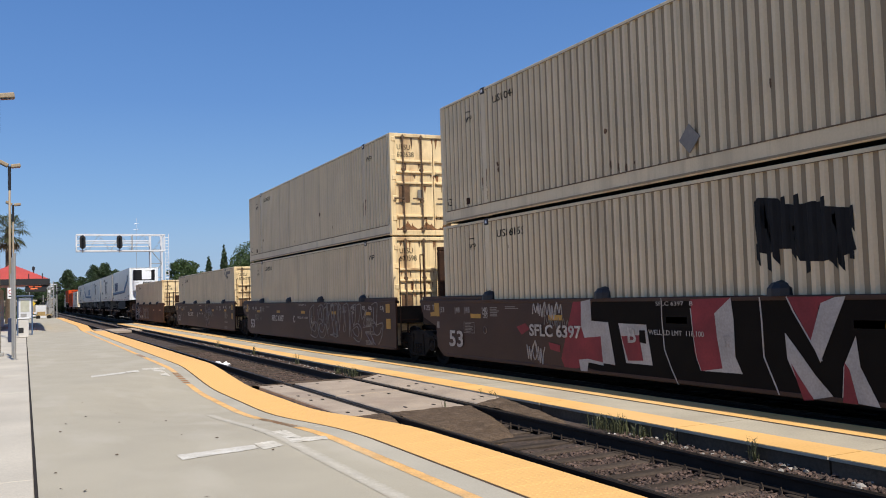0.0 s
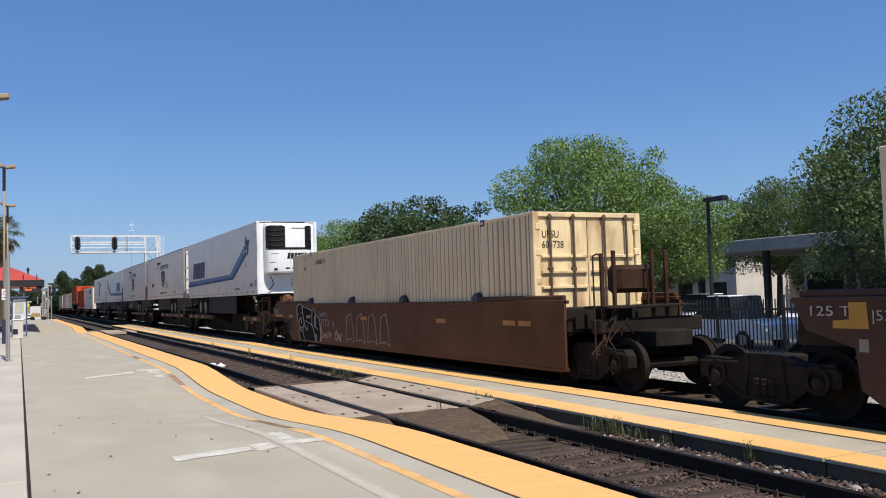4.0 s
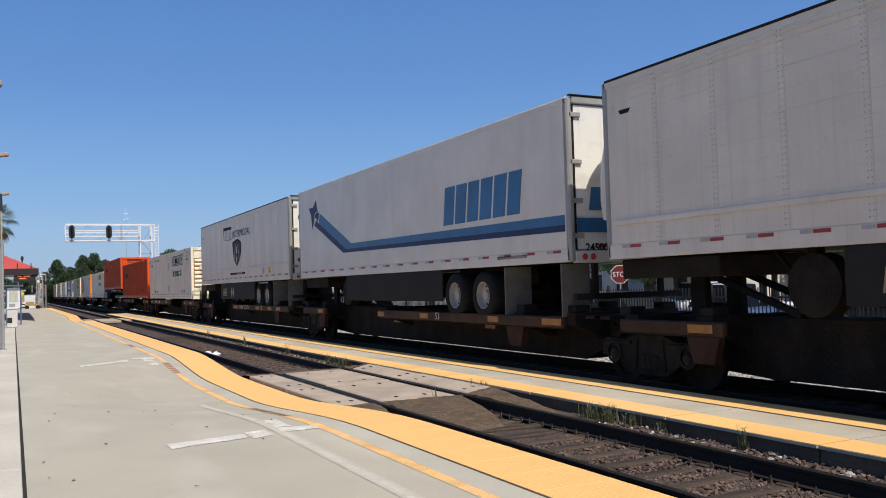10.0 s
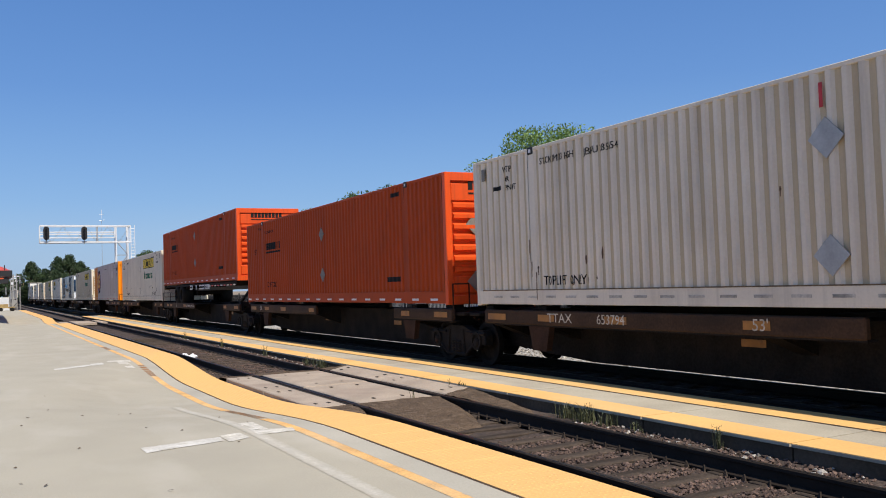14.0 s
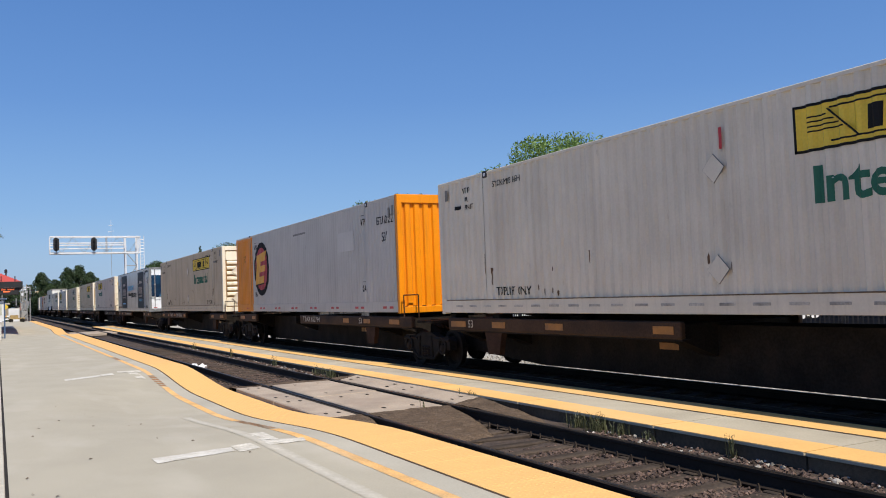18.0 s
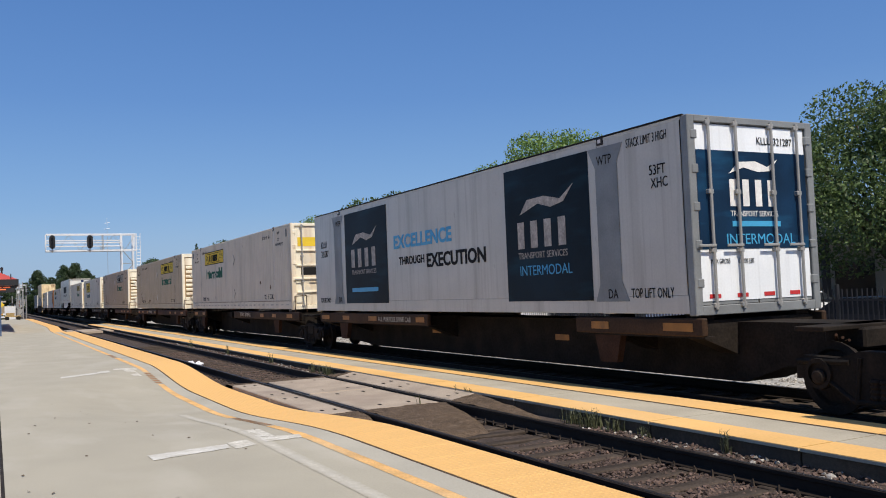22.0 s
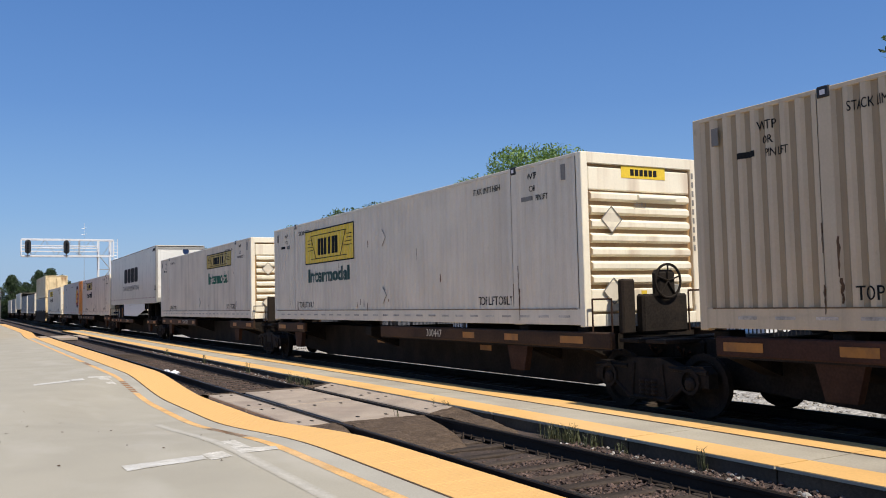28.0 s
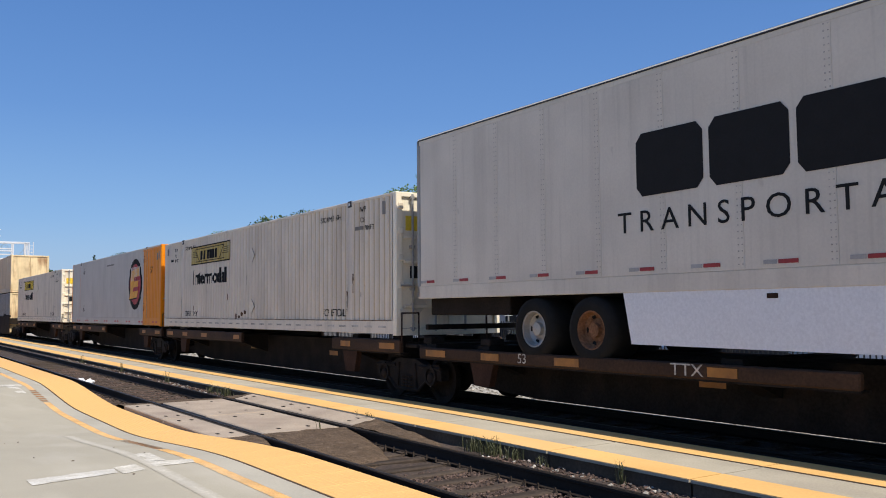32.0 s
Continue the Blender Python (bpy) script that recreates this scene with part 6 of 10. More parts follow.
def rusty_doors(c, h, key):
    """Rust that has run from the ribs and hinges of a cream box's doors, darkest at the foot."""
    rng = random.Random(len(key) + sum(ord(k) for k in key))
    dark, warm = Geo(), Geo()
    for i in range(46):
        x, z = rng.uniform(-1.08, 1.08), rng.choice((0.46, 0.5, 1.36, 1.66, 1.96, h - 0.12))
        w, ln = rng.uniform(0.012, 0.05), rng.uniform(0.06, 0.34)
        o = [(x - w, z), (x + w, z), (x + w * rng.uniform(0.3, 0.9), z - ln * 0.6), (x + rng.uniform(-0.5, 0.5) * w, z - ln), (x - w * rng.uniform(0.3, 0.9), z - ln * 0.5)]
        end_shape(warm if i % 3 else dark, o, 0.001, 0.042)
    for o, m0, m1 in ((warm, 0.10, 0.26), (dark, 0.03, 0.13)):
        top = [(-1.12 + i * 2.24 / 70, 0.145 + rng.uniform(m0, m1) * (0.6 + 0.4 * math.sin(i * 0.35 + m1 * 40))) for i in range(71)]
        end_shape(o, [(-1.12, 0.142)] + top + [(1.12, 0.142)], 0.001 if o is warm else 0.002, 0.042)
    tagged(part("rust_stain", warm, ORANGE_RUST, c), "orange rust runs", kind="stuff")
    tagged(part("rust_stain", dark, RUST_STREAK, c), "dark rust runs", kind="stuff")


# stacked boxes at the head
numbers_ = (("UTSU 601455", "UPSU 0344"), ("UPSU 600598", "UPSU 602638"), ("UPSU 603473", ""))
for (car_, low_, high_), (n_low, n_high) in zip(stack_cars, numbers_):
    for c_, n_, h_ in ((low_, n_low, H), (high_, n_high, 2.78)):
        if c_ is None:
            continue
        side_text(c_, n_, 0.22, BLACK, 13.6, h_ - 0.42, 0.8)
        weather(c_, n_ + "w", 8)
        side_text(c_, "WTP", 0.2, BLACK, 14.9, h_ - 0.62, 0.8)
        side_text(c_, "WTP", 0.2, BLACK, 1.75, h_ - 0.55, 0.8)
        part("overline", side_shape(Geo(), rect(14.62, h_ - 0.38, 14.9, h_ - 0.36)), BLACK, c_)
        end_text(c_, n_[:4], 0.2, BLACK, -1.08, h_ - 0.44, y=0.045, stretch=0.85)
        end_text(c_, n_[5:], 0.2, BLACK, -1.08, h_ - 0.64, y=0.045, stretch=0.85)
        part("data_plate", Geo().box(SX - 0.01, SX - 0.002, 14.75, 14.9, 0.36, 0.5), RUST, c_)
        part("ledge_dirt", side_shape(Geo(), rect(0.2, 0.286, 15.9, 0.306), 0.003), DIRT_SHADE_LINE, c_)
        part("rail_lip", Geo().box(SX - 0.012, SX, 0.15, 15.95, 0.05, 0.085, 0.004), CREAM_DARK, c_)
        # brown line under the top rail stands for the shade there
        part("top_dirt", side_shape(Geo(), rect(0.2, h_ - 0.066, 15.9, h_ - 0.056), 0.003), DIRT_SHADE_LINE, c_)
        rusty_doors(c_, h_, n_)
        part("yellow_label", end_shape(Geo(), rect(-1.05, 0.9, -0.72, 1.35), 0.003, 0.045), RUST_STREAK, c_)
        part("grey_plate", end_shape(Geo(), rect(-0.50, 1.0, -0.32, 1.25), 0.003, 0.02), GREY_MARK, c_)
        end_placard(c_, 0.75, 1.15, GREY_MARK, 0.2, 0.03)
side_text(stack_cars[1][2], "53", 0.24, BLACK, 15.9, 0.42, 0.9)
side_text(stack_cars[0][2], "53", 0.24, BLACK, 15.9, 0.42, 0.9)
placard(stack_cars[0][2], 7.75, 0.58, GREY_MARK, 0.22)
# sprayed-over patch of black paint with ragged edges
rng_g = random.Random(4)
patch_ = [(6.6, 2.46), (6.5, 2.50), (6.2, 2.46), (6.1, 2.38), (5.9, 2.34), (5.6, 2.36), (5.45, 2.28), (5.2, 2.24), (5.05, 2.22), (5.08, 1.95), (5.02, 1.72), (5.2, 1.66), (5.5, 1.60), (5.85, 1.62),
          (5.95, 1.78), (6.25, 1.80), (6.35, 1.72), (6.56, 1.78), (6.6, 2.1)]
part("black_spray_patch", side_shape(Geo(), patch_), BLACK, stack_cars[0][1], "ragged patch of black overspray")
for i in range(26):
    y_, z_ = rng_g.uniform(5.05, 6.6), rng_g.uniform(1.62, 2.44)
    part("spray_streak", side_shape(Geo(), [(y_, z_ - 0.25 * rng_g.random()), (y_ - 0.09, z_ - 0.2), (y_ - 0.08, z_ + 0.12), (y_, z_ + 0.1)], 0.006), BLACK, stack_cars[0][1])
part("torn_decal", side_shape(Geo(), [(2.1, 2.72), (0.9, 2.74), (0.95, 2.60), (1.5, 2.58), (1.7, 2.42), (1.95, 2.5), (2.15, 2.62)]), GREY_MARK, stack_cars[2][1])


def stroke(parent, pts, r, mat, name="graffiti_line", x=-1.36):
    part(name, Geo().pipe([(x - 0.004, y, z) for y, z in pts], r, 5), mat, parent)


def blob(parent, pts, mat, name="graffiti_letter", x=-1.36, lift=0.0):
    part(name, Geo().slab(pts, lambda y, z, w: (x - 0.003 - lift - w, y, z), 0.004), mat, parent)


SPRAY_WHITE = material("sprayed_white_paint", (0.43, 0.40, 0.36, 1), 0.85, spec=0.15, mottle=0.2, size=2, grain=0.1)
SPRAY_RED = material("sprayed_red_paint", (0.22, 0.02, 0.025, 1), 0.7, mottle=0.3, size=2, grain=0.1)
SPRAY_BLACK = material("sprayed_black_paint", (0.010, 0.008, 0.006, 1), 0.9, spec=0.12, mottle=0.2, size=2)
SPRAY_GREY = material("sprayed_pale_line", (0.25, 0.225, 0.19, 1), 0.85, spec=0.15, mottle=0.2, size=4)
WELL_X = -1.36
def well_words(car, text, size, mat, y, z, width, bold=0.0):
    """White lettering on a well car's side, fitted to its width."""
    o = words(text, size, mat, car, (WELL_X - 0.024, y, z), "side", 1.0, bold=bold)
    xs = [v.co.x for v in o.data.vertices]
    o.scale = (width / (max(xs) - min(xs)), 1.0, 1.0)


DULL_WHITE = material("dulled_white_lettering", (0.46, 0.42, 0.37, 1), 0.75, mottle=0.35, size=7, grain=0.2, grain_size=25)
OCHRE_TAPE = material("dulled_yellow_reflector", (0.44, 0.235, 0.022, 1), 0.5, mottle=0.15, size=4)
for (car_, _, _), letter_ in zip(stack_cars, "BCA"):
    for r_ in (rect(0.14, 1.33, 0.42, 1.57), rect(0.10, 0.90, 0.40, 1.17)):
        blob(car_, r_, OCHRE_TAPE, "reflector")
    for y_ in (1.80, 4.83, 8.14, 11.42, 14.54):
        blob(car_, rect(y_ - 0.23, 1.25, y_ + 0.23, 1.345), OCHRE_TAPE, "reflector")
    blob(car_, [(16.61, 1.58), (16.37, 1.58), (16.35, 1.27), (16.84, 1.27), (16.84, 1.36), (16.61, 1.38)], OCHRE_TAPE, "reflector")
    well_words(car_, "SFLC 6397", 0.30, DULL_WHITE, 12.32, 0.95, 1.72, 0.008)
    well_words(car_, letter_, 0.34, DULL_WHITE, 9.32, 0.93, 0.21, 0.006)
    well_words(car_, "53", 0.50, DULL_WHITE, 15.84, 0.61, 0.68, 0.010)
    well_words(car_, "SFLC 6397   " + letter_, 0.09, DULL_WHITE, 8.58, 1.52, 0.82)
    well_words(car_, "WELL LD LMT  118,100", 0.11, DULL_WHITE, 8.77, 1.07, 1.22)
    for n_, y_ in (("|53", 16.3), ("|48", 15.51), ("|45", 15.03), ("|40", 14.22)):
        well_words(car_, n_, 0.17, DULL_WHITE, y_, 1.37, 0.23)
    well_words(car_, "20", 0.13, DULL_WHITE, 14.17, 1.26, 0.19)
    blob(car_, rect(13.98, 1.355, 14.18, 1.365), DULL_WHITE, "underline")
    well_words(car_, "125 T", 0.17, DULL_WHITE, 17.2, 1.42, 0.58)
    for n_, y_ in (("53|", 0.80), ("48|", 1.70), ("45|", 2.22), ("40|", 3.10)):
        well_words(car_, n_, 0.17, DULL_WHITE, y_, 1.40, 0.25)
    well_words(car_, "20", 0.13, DULL_WHITE, 3.1, 1.27, 0.18)
    for y_, z_, n_, w_ in ((13.89, 1.47, 6, 0.42), (13.26, 1.49, 2, 0.55), (3.95, 1.48, 6, 0.4), (1.95, 1.19, 9, 0.7), (2.0, 0.78, 3, 0.8), (2.0, 0.52, 4, 0.75)):
        small_bars(car_, y_, z_, n_, w_, SPRAY_GREY, 0.017, 0.034, x=WELL_X)
    # framed notice, round mark, white tag and the plate mark
    for r_ in (rect(14.61, 0.92, 15.11, 0.93), rect(14.61, 1.15, 15.11, 1.16), rect(14.61, 0.92, 14.62, 1.16), rect(15.10, 0.92, 15.11, 1.16),
               rect(6.98, 0.90, 7.24, 0.912), rect(6.98, 1.15, 7.24, 1.162), rect(6.98, 0.90, 6.992, 1.16), rect(7.228, 0.90, 7.24, 1.16)):
        blob(car_, r_, SPRAY_GREY, "notice_frame")
    small_bars(car_, 15.06, 1.12, 6, 0.4, SPRAY_GREY, 0.015, 0.034, x=WELL_X)
    stroke(car_, [(14.14 + 0.075 * math.cos(k * math.tau / 14), 1.0 + 0.075 * math.sin(k * math.tau / 14)) for k in range(15)], 0.006, SPRAY_GREY, "round_mark")
    blob(car_, rect(16.36, 1.0, 16.49, 1.15), SPRAY_GREY, "white_tag")
    well_words(car_, "PLATE", 0.05, DULL_WHITE, 7.19, 1.07, 0.15), well_words(car_, "H", 0.13, DULL_WHITE, 7.16, 0.94, 0.08)

# broad painted letters on the head car, white and red with black outlines
head_ = stack_cars[0][0]
blob(head_, [(10.25, 1.61), (8.44, 1.64), (6.93, 1.65), (4.88, 1.64), (4.62, 1.64), (4.7, 0.33), (5.61, 0.35), (6.96, 0.36), (8.52, 0.38), (10.0, 0.4), (10.63, 0.45)], SPRAY_BLACK)
blob(head_, [(10.82, 1.6), (10.5, 1.63), (10.39, 1.37), (10.55, 0.96), (9.87, 1.03), (9.67, 0.53), (10.44, 0.6), (10.72, 0.42), (11.13, 0.36), (11.26, 0.56)], SPRAY_RED, lift=0.004)
blob(head_, [(10.58, 1.59), (10.3, 1.63), (10.29, 1.26), (9.82, 1.24), (9.67, 0.54), (10.0, 0.55), (10.04, 1.0), (10.51, 0.96), (10.6, 1.16)], SPRAY_WHITE, lift=0.006)
blob(head_, [(10.7, 0.57), (10.44, 0.6), (9.99, 0.56), (9.99, 0.51), (10.42, 0.54), (10.46, 0.38), (10.66, 0.38)], SPRAY_WHITE, lift=0.007)
blob(head_, [(9.54, 1.23), (8.84, 1.22), (8.72, 0.59), (9.37, 0.59)], SPRAY_WHITE, lift=0.006)
blob(head_, [(9.47, 1.02), (9.02, 1.05), (8.94, 0.65), (9.32, 0.63)], SPRAY_RED, lift=0.010)
blob(head_, [(9.0, 1.13), (8.87, 1.13), (8.85, 0.92), (9.01, 0.94)], SPRAY_BLACK, lift=0.014)
blob(head_, [(7.81, 1.61), (7.01, 1.63), (7.04, 1.36), (7.31, 1.39), (7.22, 0.62), (7.65, 0.58), (7.77, 0.84)], SPRAY_RED, lift=0.006)
blob(head_, [(7.01, 1.63), (6.97, 1.32), (6.97, 0.82), (6.85, 0.59), (7.62, 0.58), (7.22, 0.64), (7.3, 1.07), (7.33, 1.41)], SPRAY_WHITE, lift=0.008)
stroke(head_, [(8.46, 1.63), (8.46, 1.3), (8.43, 0.85), (8.28, 0.55), (8.15, 0.34)], 0.012, SPRAY_WHITE)
stroke(head_, [(7.82, 1.48), (7.78, 1.05), (7.73, 0.76), (7.65, 0.58)], 0.012, SPRAY_WHITE)
stroke(head_, [(6.49, 1.63), (6.47, 1.32), (6.46, 0.84), (6.33, 0.57), (6.23, 0.36)], 0.014, SPRAY_WHITE)
stroke(head_, [(6.04, 1.63), (5.94, 1.44), (5.74, 1.14), (5.54, 0.84)], 0.014, SPRAY_WHITE)
blob(head_, [(6.03, 1.63), (5.32, 1.63), (5.54, 1.52), (5.68, 1.07), (5.89, 1.41)], SPRAY_RED, lift=0.006)
blob(head_, [(5.3, 1.62), (5.15, 1.63), (5.37, 1.2), (5.56, 0.82), (5.69, 1.08), (5.51, 1.55)], SPRAY_WHITE, lift=0.008)
blob(head_, [(6.09, 1.17), (5.92, 0.98), (5.64, 0.65), (5.4, 0.42), (5.68, 0.36), (5.83, 0.37), (6.07, 0.84)], SPRAY_WHITE, lift=0.006)
blob(head_, [(6.01, 0.78), (5.88, 0.6), (5.68, 0.35), (5.84, 0.33)], SPRAY_RED, lift=0.010)
blob(head_, [(5.04, 1.16), (5.0, 0.8), (4.76, 0.35), (5.05, 0.37), (5.27, 0.42), (5.23, 0.79)], SPRAY_WHITE, lift=0.006)
blob(head_, [(5.21, 0.84), (5.15, 0.76), (5.05, 0.36), (5.26, 0.36)], SPRAY_RED, lift=0.010)
blob(head_, [(12.82, 1.1), (12.48, 1.18), (12.33, 1.07), (12.63, 0.95)], SPRAY_RED)
blob(head_, [(11.67, 0.84), (11.29, 0.8), (11.3, 0.67), (11.63, 0.71)], SPRAY_RED)


def flowing(pts, steps=5, closed=False):
    """Points of a smooth stroke through pts."""
    n = len(pts)
    get = (lambda i: pts[i % n]) if closed else (lambda i: pts[max(0, min(n - 1, i))])
    out = []
    for i in range(n if closed else n - 1):
        p0, p1, p2, p3 = (Vector((*get(i + k), 0)) for k in (-1, 0, 1, 2))
        for k in range(steps):
            s = k / steps
            v = 0.5 * (2 * p1 + (p2 - p0) * s + (2 * p0 - 5 * p1 + 4 * p2 - p3) * s * s + (3 * p1 - p0 - 3 * p2 + p3) * s ** 3)
            out.append((v.x, v.y))
    out.append(out[0] if closed else tuple(pts[-1]))
    return out


def scrawl(parent, y0, z0, w, h, turns, mat, seed, r=0.011, x=WELL_X):
    """A looping hand-drawn tag that stands for no word."""
    rng = random.Random(seed)
    step = w / turns
    for i in range(turns):
        a = y0 - i * step
        up, down = z0 + h * rng.uniform(0.8, 1.15), z0 + h * rng.uniform(-0.15, 0.2)
        mid = (up + down) / 2
        o = rng.choice((
            [(a, down), (a - step * 0.2, up), (a - step * 0.55, down + 0.03), (a - step * 0.85, up - 0.04), (a - step, down)],
            [(a, up), (a - step * 0.25, down), (a - step * 0.4, up - 0.03), (a - step * 0.65, down - 0.02), (a - step * 0.8, mid), (a - step * 1.1, up)],
            [(a - step * 0.4, up), (a, mid), (a - step * 0.35, down), (a - step * 0.8, mid), (a - step * 0.45, up + 0.02), (a - step * 0.95, down)]))
        stroke(parent, flowing(o, 3), r, mat, x=x)


scrawl(head_, 12.2, 1.32, 1.0, 0.28, 5, SPRAY_WHITE, 1)
scrawl(head_, 11.8, 1.12, 0.8, 0.2, 4, SPRAY_GREY, 2, 0.007)
scrawl(head_, 12.45, 0.48, 0.62, 0.32, 3, SPRAY_WHITE, 3)
mid_ = stack_cars[1][0]
FAINT_SPRAY = material("faint_sprayed_line", (0.235, 0.215, 0.195, 1), 0.8, mottle=0.4, size=5)


# a long tag of hand-drawn outlined shapes
for o_ in (
        [(6.83, 1.55), (7.01, 1.52), (7.27, 1.41), (7.37, 1.27), (7.37, 1.04), (7.28, 0.85), (7.2, 0.71)],
        [(6.83, 1.55), (6.86, 1.27), (6.85, 1.03), (7.09, 0.94), (7.13, 1.08), (7.13, 1.36), (7.19, 1.35), (7.18, 1.06), (7.12, 0.9)],
        [(7.26, 0.54), (7.05, 0.49), (6.7, 0.46), (6.46, 0.57), (6.4, 0.78), (6.57, 0.95), (6.84, 0.98), (7.05, 0.88), (7.17, 0.71)],
        [(7.14, 0.71), (6.98, 0.86), (6.79, 0.93), (6.66, 0.8), (6.73, 0.68), (6.96, 0.68), (7.14, 0.74)],
        [(7.27, 0.54), (7.14, 0.71)],
        [(6.37, 1.48), (6.16, 1.55), (5.93, 1.53), (5.84, 1.42), (5.85, 1.19), (5.76, 0.92)],
        [(6.42, 1.41), (6.35, 1.14), (6.14, 1.48), (6.02, 1.18), (5.93, 0.97)],
        [(5.93, 0.97), (6.05, 1.06), (6.33, 1.09), (6.44, 0.96), (6.42, 0.68), (6.23, 0.5), (5.91, 0.48), (5.65, 0.6), (5.58, 0.77), (5.59, 0.91), (5.76, 0.92)],
        [(5.96, 0.85), (6.04, 0.94), (6.24, 0.92), (6.3, 0.81), (6.17, 0.68), (5.97, 0.66), (5.81, 0.75), (5.67, 0.91)],
        [(5.84, 1.36), (5.59, 1.49), (5.5, 1.33), (5.42, 0.95)],
        [(5.57, 1.15), (5.49, 0.8), (5.37, 0.55)],
        [(5.43, 0.76), (5.31, 0.8), (5.27, 0.91), (5.34, 1.36)],
        [(5.5, 1.36), (5.46, 1.58), (5.18, 1.6), (5.07, 1.54), (4.98, 1.15), (4.87, 0.84), (4.76, 0.54)],
        [(5.07, 1.54), (5.0, 1.48), (4.8, 1.61), (4.77, 1.31), (4.61, 0.97)],
        [(5.19, 0.59), (4.94, 0.62), (4.62, 0.63), (4.41, 0.55)],
        [(4.65, 1.52), (4.43, 1.56), (4.4, 1.25), (4.34, 0.99), (4.28, 1.62)],
        [(4.28, 1.62), (4.13, 1.51)],
        [(4.51, 1.04), (4.47, 0.8), (4.41, 0.55)]):
    stroke(mid_, flowing(o_, 3), 0.017, FAINT_SPRAY)
for o_ in (
        [(5.7, 1.57), (5.43, 1.61), (5.35, 1.13), (4.96, 1.6), (5.06, 1.33), (4.82, 1.05), (4.74, 1.53), (4.44, 1.59), (4.25, 1.39), (4.08, 1.46), (4.29, 0.74)],
        [(4.87, 1.57), (4.72, 1.24), (4.51, 0.59), (4.85, 0.57), (5.16, 0.6)],
        [(3.84, 1.55), (3.43, 1.56), (3.34, 1.08), (3.37, 0.58)],
        [(3.86, 1.53), (3.79, 1.07), (3.91, 0.77), (3.71, 0.81), (3.79, 1.48)],
        [(2.77, 1.57), (3.13, 1.5), (3.26, 1.39), (3.27, 1.04), (3.19, 0.61)],
        [(2.77, 1.57), (2.84, 1.07), (3.02, 0.98), (3.08, 1.22), (3.05, 1.39)],
        [(3.03, 0.91), (2.61, 1.0), (2.32, 0.82), (2.38, 0.55), (2.64, 0.47), (3.01, 0.58)],
        [(3.03, 0.83), (2.68, 0.91), (2.53, 0.75), (2.63, 0.63), (2.9, 0.67), (3.07, 0.81)],
        [(2.71, 1.54), (2.31, 1.54), (2.54, 1.04)],
        [(2.31, 1.52), (2.24, 1.13), (1.88, 1.41), (2.12, 1.03), (2.03, 0.95)],
        [(2.16, 0.9), (1.61, 0.96), (1.54, 1.09), (1.37, 1.11), (1.1, 0.94)],
        [(1.47, 1.55), (1.06, 1.61), (1.07, 1.29), (1.13, 0.95)],
        [(1.34, 1.48), (1.32, 1.13)],
        [(1.61, 0.89), (1.57, 0.7), (1.25, 0.44)],
        [(1.1, 0.99), (0.67, 1.05), (0.67, 0.85), (0.78, 0.63), (1.0, 0.46)],
        [(1.38, 0.96), (1.33, 0.79), (1.12, 0.7), (0.87, 0.77), (0.77, 0.92)],
        [(2.01, 0.77), (1.78, 0.61), (1.54, 0.44)]):
    stroke(mid_, flowing(o_, 3), 0.015, FAINT_SPRAY)
last_ = stack_cars[2][0]
# a faint drawn eye with loose lines round it
for o_ in (
        [(6.8, 1.62), (6.95, 1.53), (6.97, 1.36), (6.86, 1.19), (6.74, 1.1), (6.84, 1.02), (6.98, 0.96)],
        [(6.75, 1.61), (6.84, 1.46), (6.82, 1.27), (6.71, 1.12), (6.79, 0.99), (6.69, 0.86), (6.45, 0.91), (6.35, 0.82)],
        [(6.65, 1.46), (6.56, 1.6), (6.33, 1.59), (6.16, 1.42), (5.95, 1.3)],
        [(6.2, 1.61), (6.26, 1.52), (6.17, 1.39)],
        [(6.75, 1.19), (6.58, 1.29), (6.37, 1.31), (6.13, 1.18), (6.38, 1.14), (6.59, 1.14), (6.75, 1.19)],
        [(6.53, 1.24), (6.45, 1.27), (6.38, 1.2), (6.45, 1.12), (6.54, 1.16), (6.53, 1.24)],
        [(6.99, 0.81), (6.8, 0.78), (6.67, 0.71), (6.77, 0.89)],
        [(6.66, 0.8), (6.46, 0.76), (6.49, 0.67), (6.7, 0.65)],
        [(6.81, 0.61), (6.75, 0.52), (6.55, 0.46)],
        [(6.35, 0.82), (6.24, 0.66), (6.19, 0.52), (6.04, 0.67), (5.98, 0.49), (5.9, 0.67), (5.74, 0.59)],
        [(6.01, 1.21), (6.04, 1.03), (6.03, 0.78), (5.96, 1.21)],
        [(5.87, 1.46), (5.9, 1.18), (5.76, 1.03), (5.93, 1.04), (5.73, 1.22), (5.73, 1.48), (5.7, 1.22), (5.61, 1.19), (5.5, 1.41), (5.57, 1.02)],
        [(5.53, 1.02), (5.38, 1.33), (5.33, 0.97), (5.26, 1.36), (5.26, 1.01)],
        [(5.17, 1.13), (5.12, 0.92)],
        [(5.13, 1.05), (4.94, 1.09), (4.77, 0.98)],
        [(4.92, 1.16), (4.85, 1.14), (4.9, 1.09)]):
    stroke(last_, flowing(o_, 3), 0.009, FAINT_SPRAY)

OLD_STENCIL = material("faded_brown_stencil", (0.035, 0.02, 0.012, 1), 0.9, spec=0.1, mottle=0.6, size=4, grain=0.3)
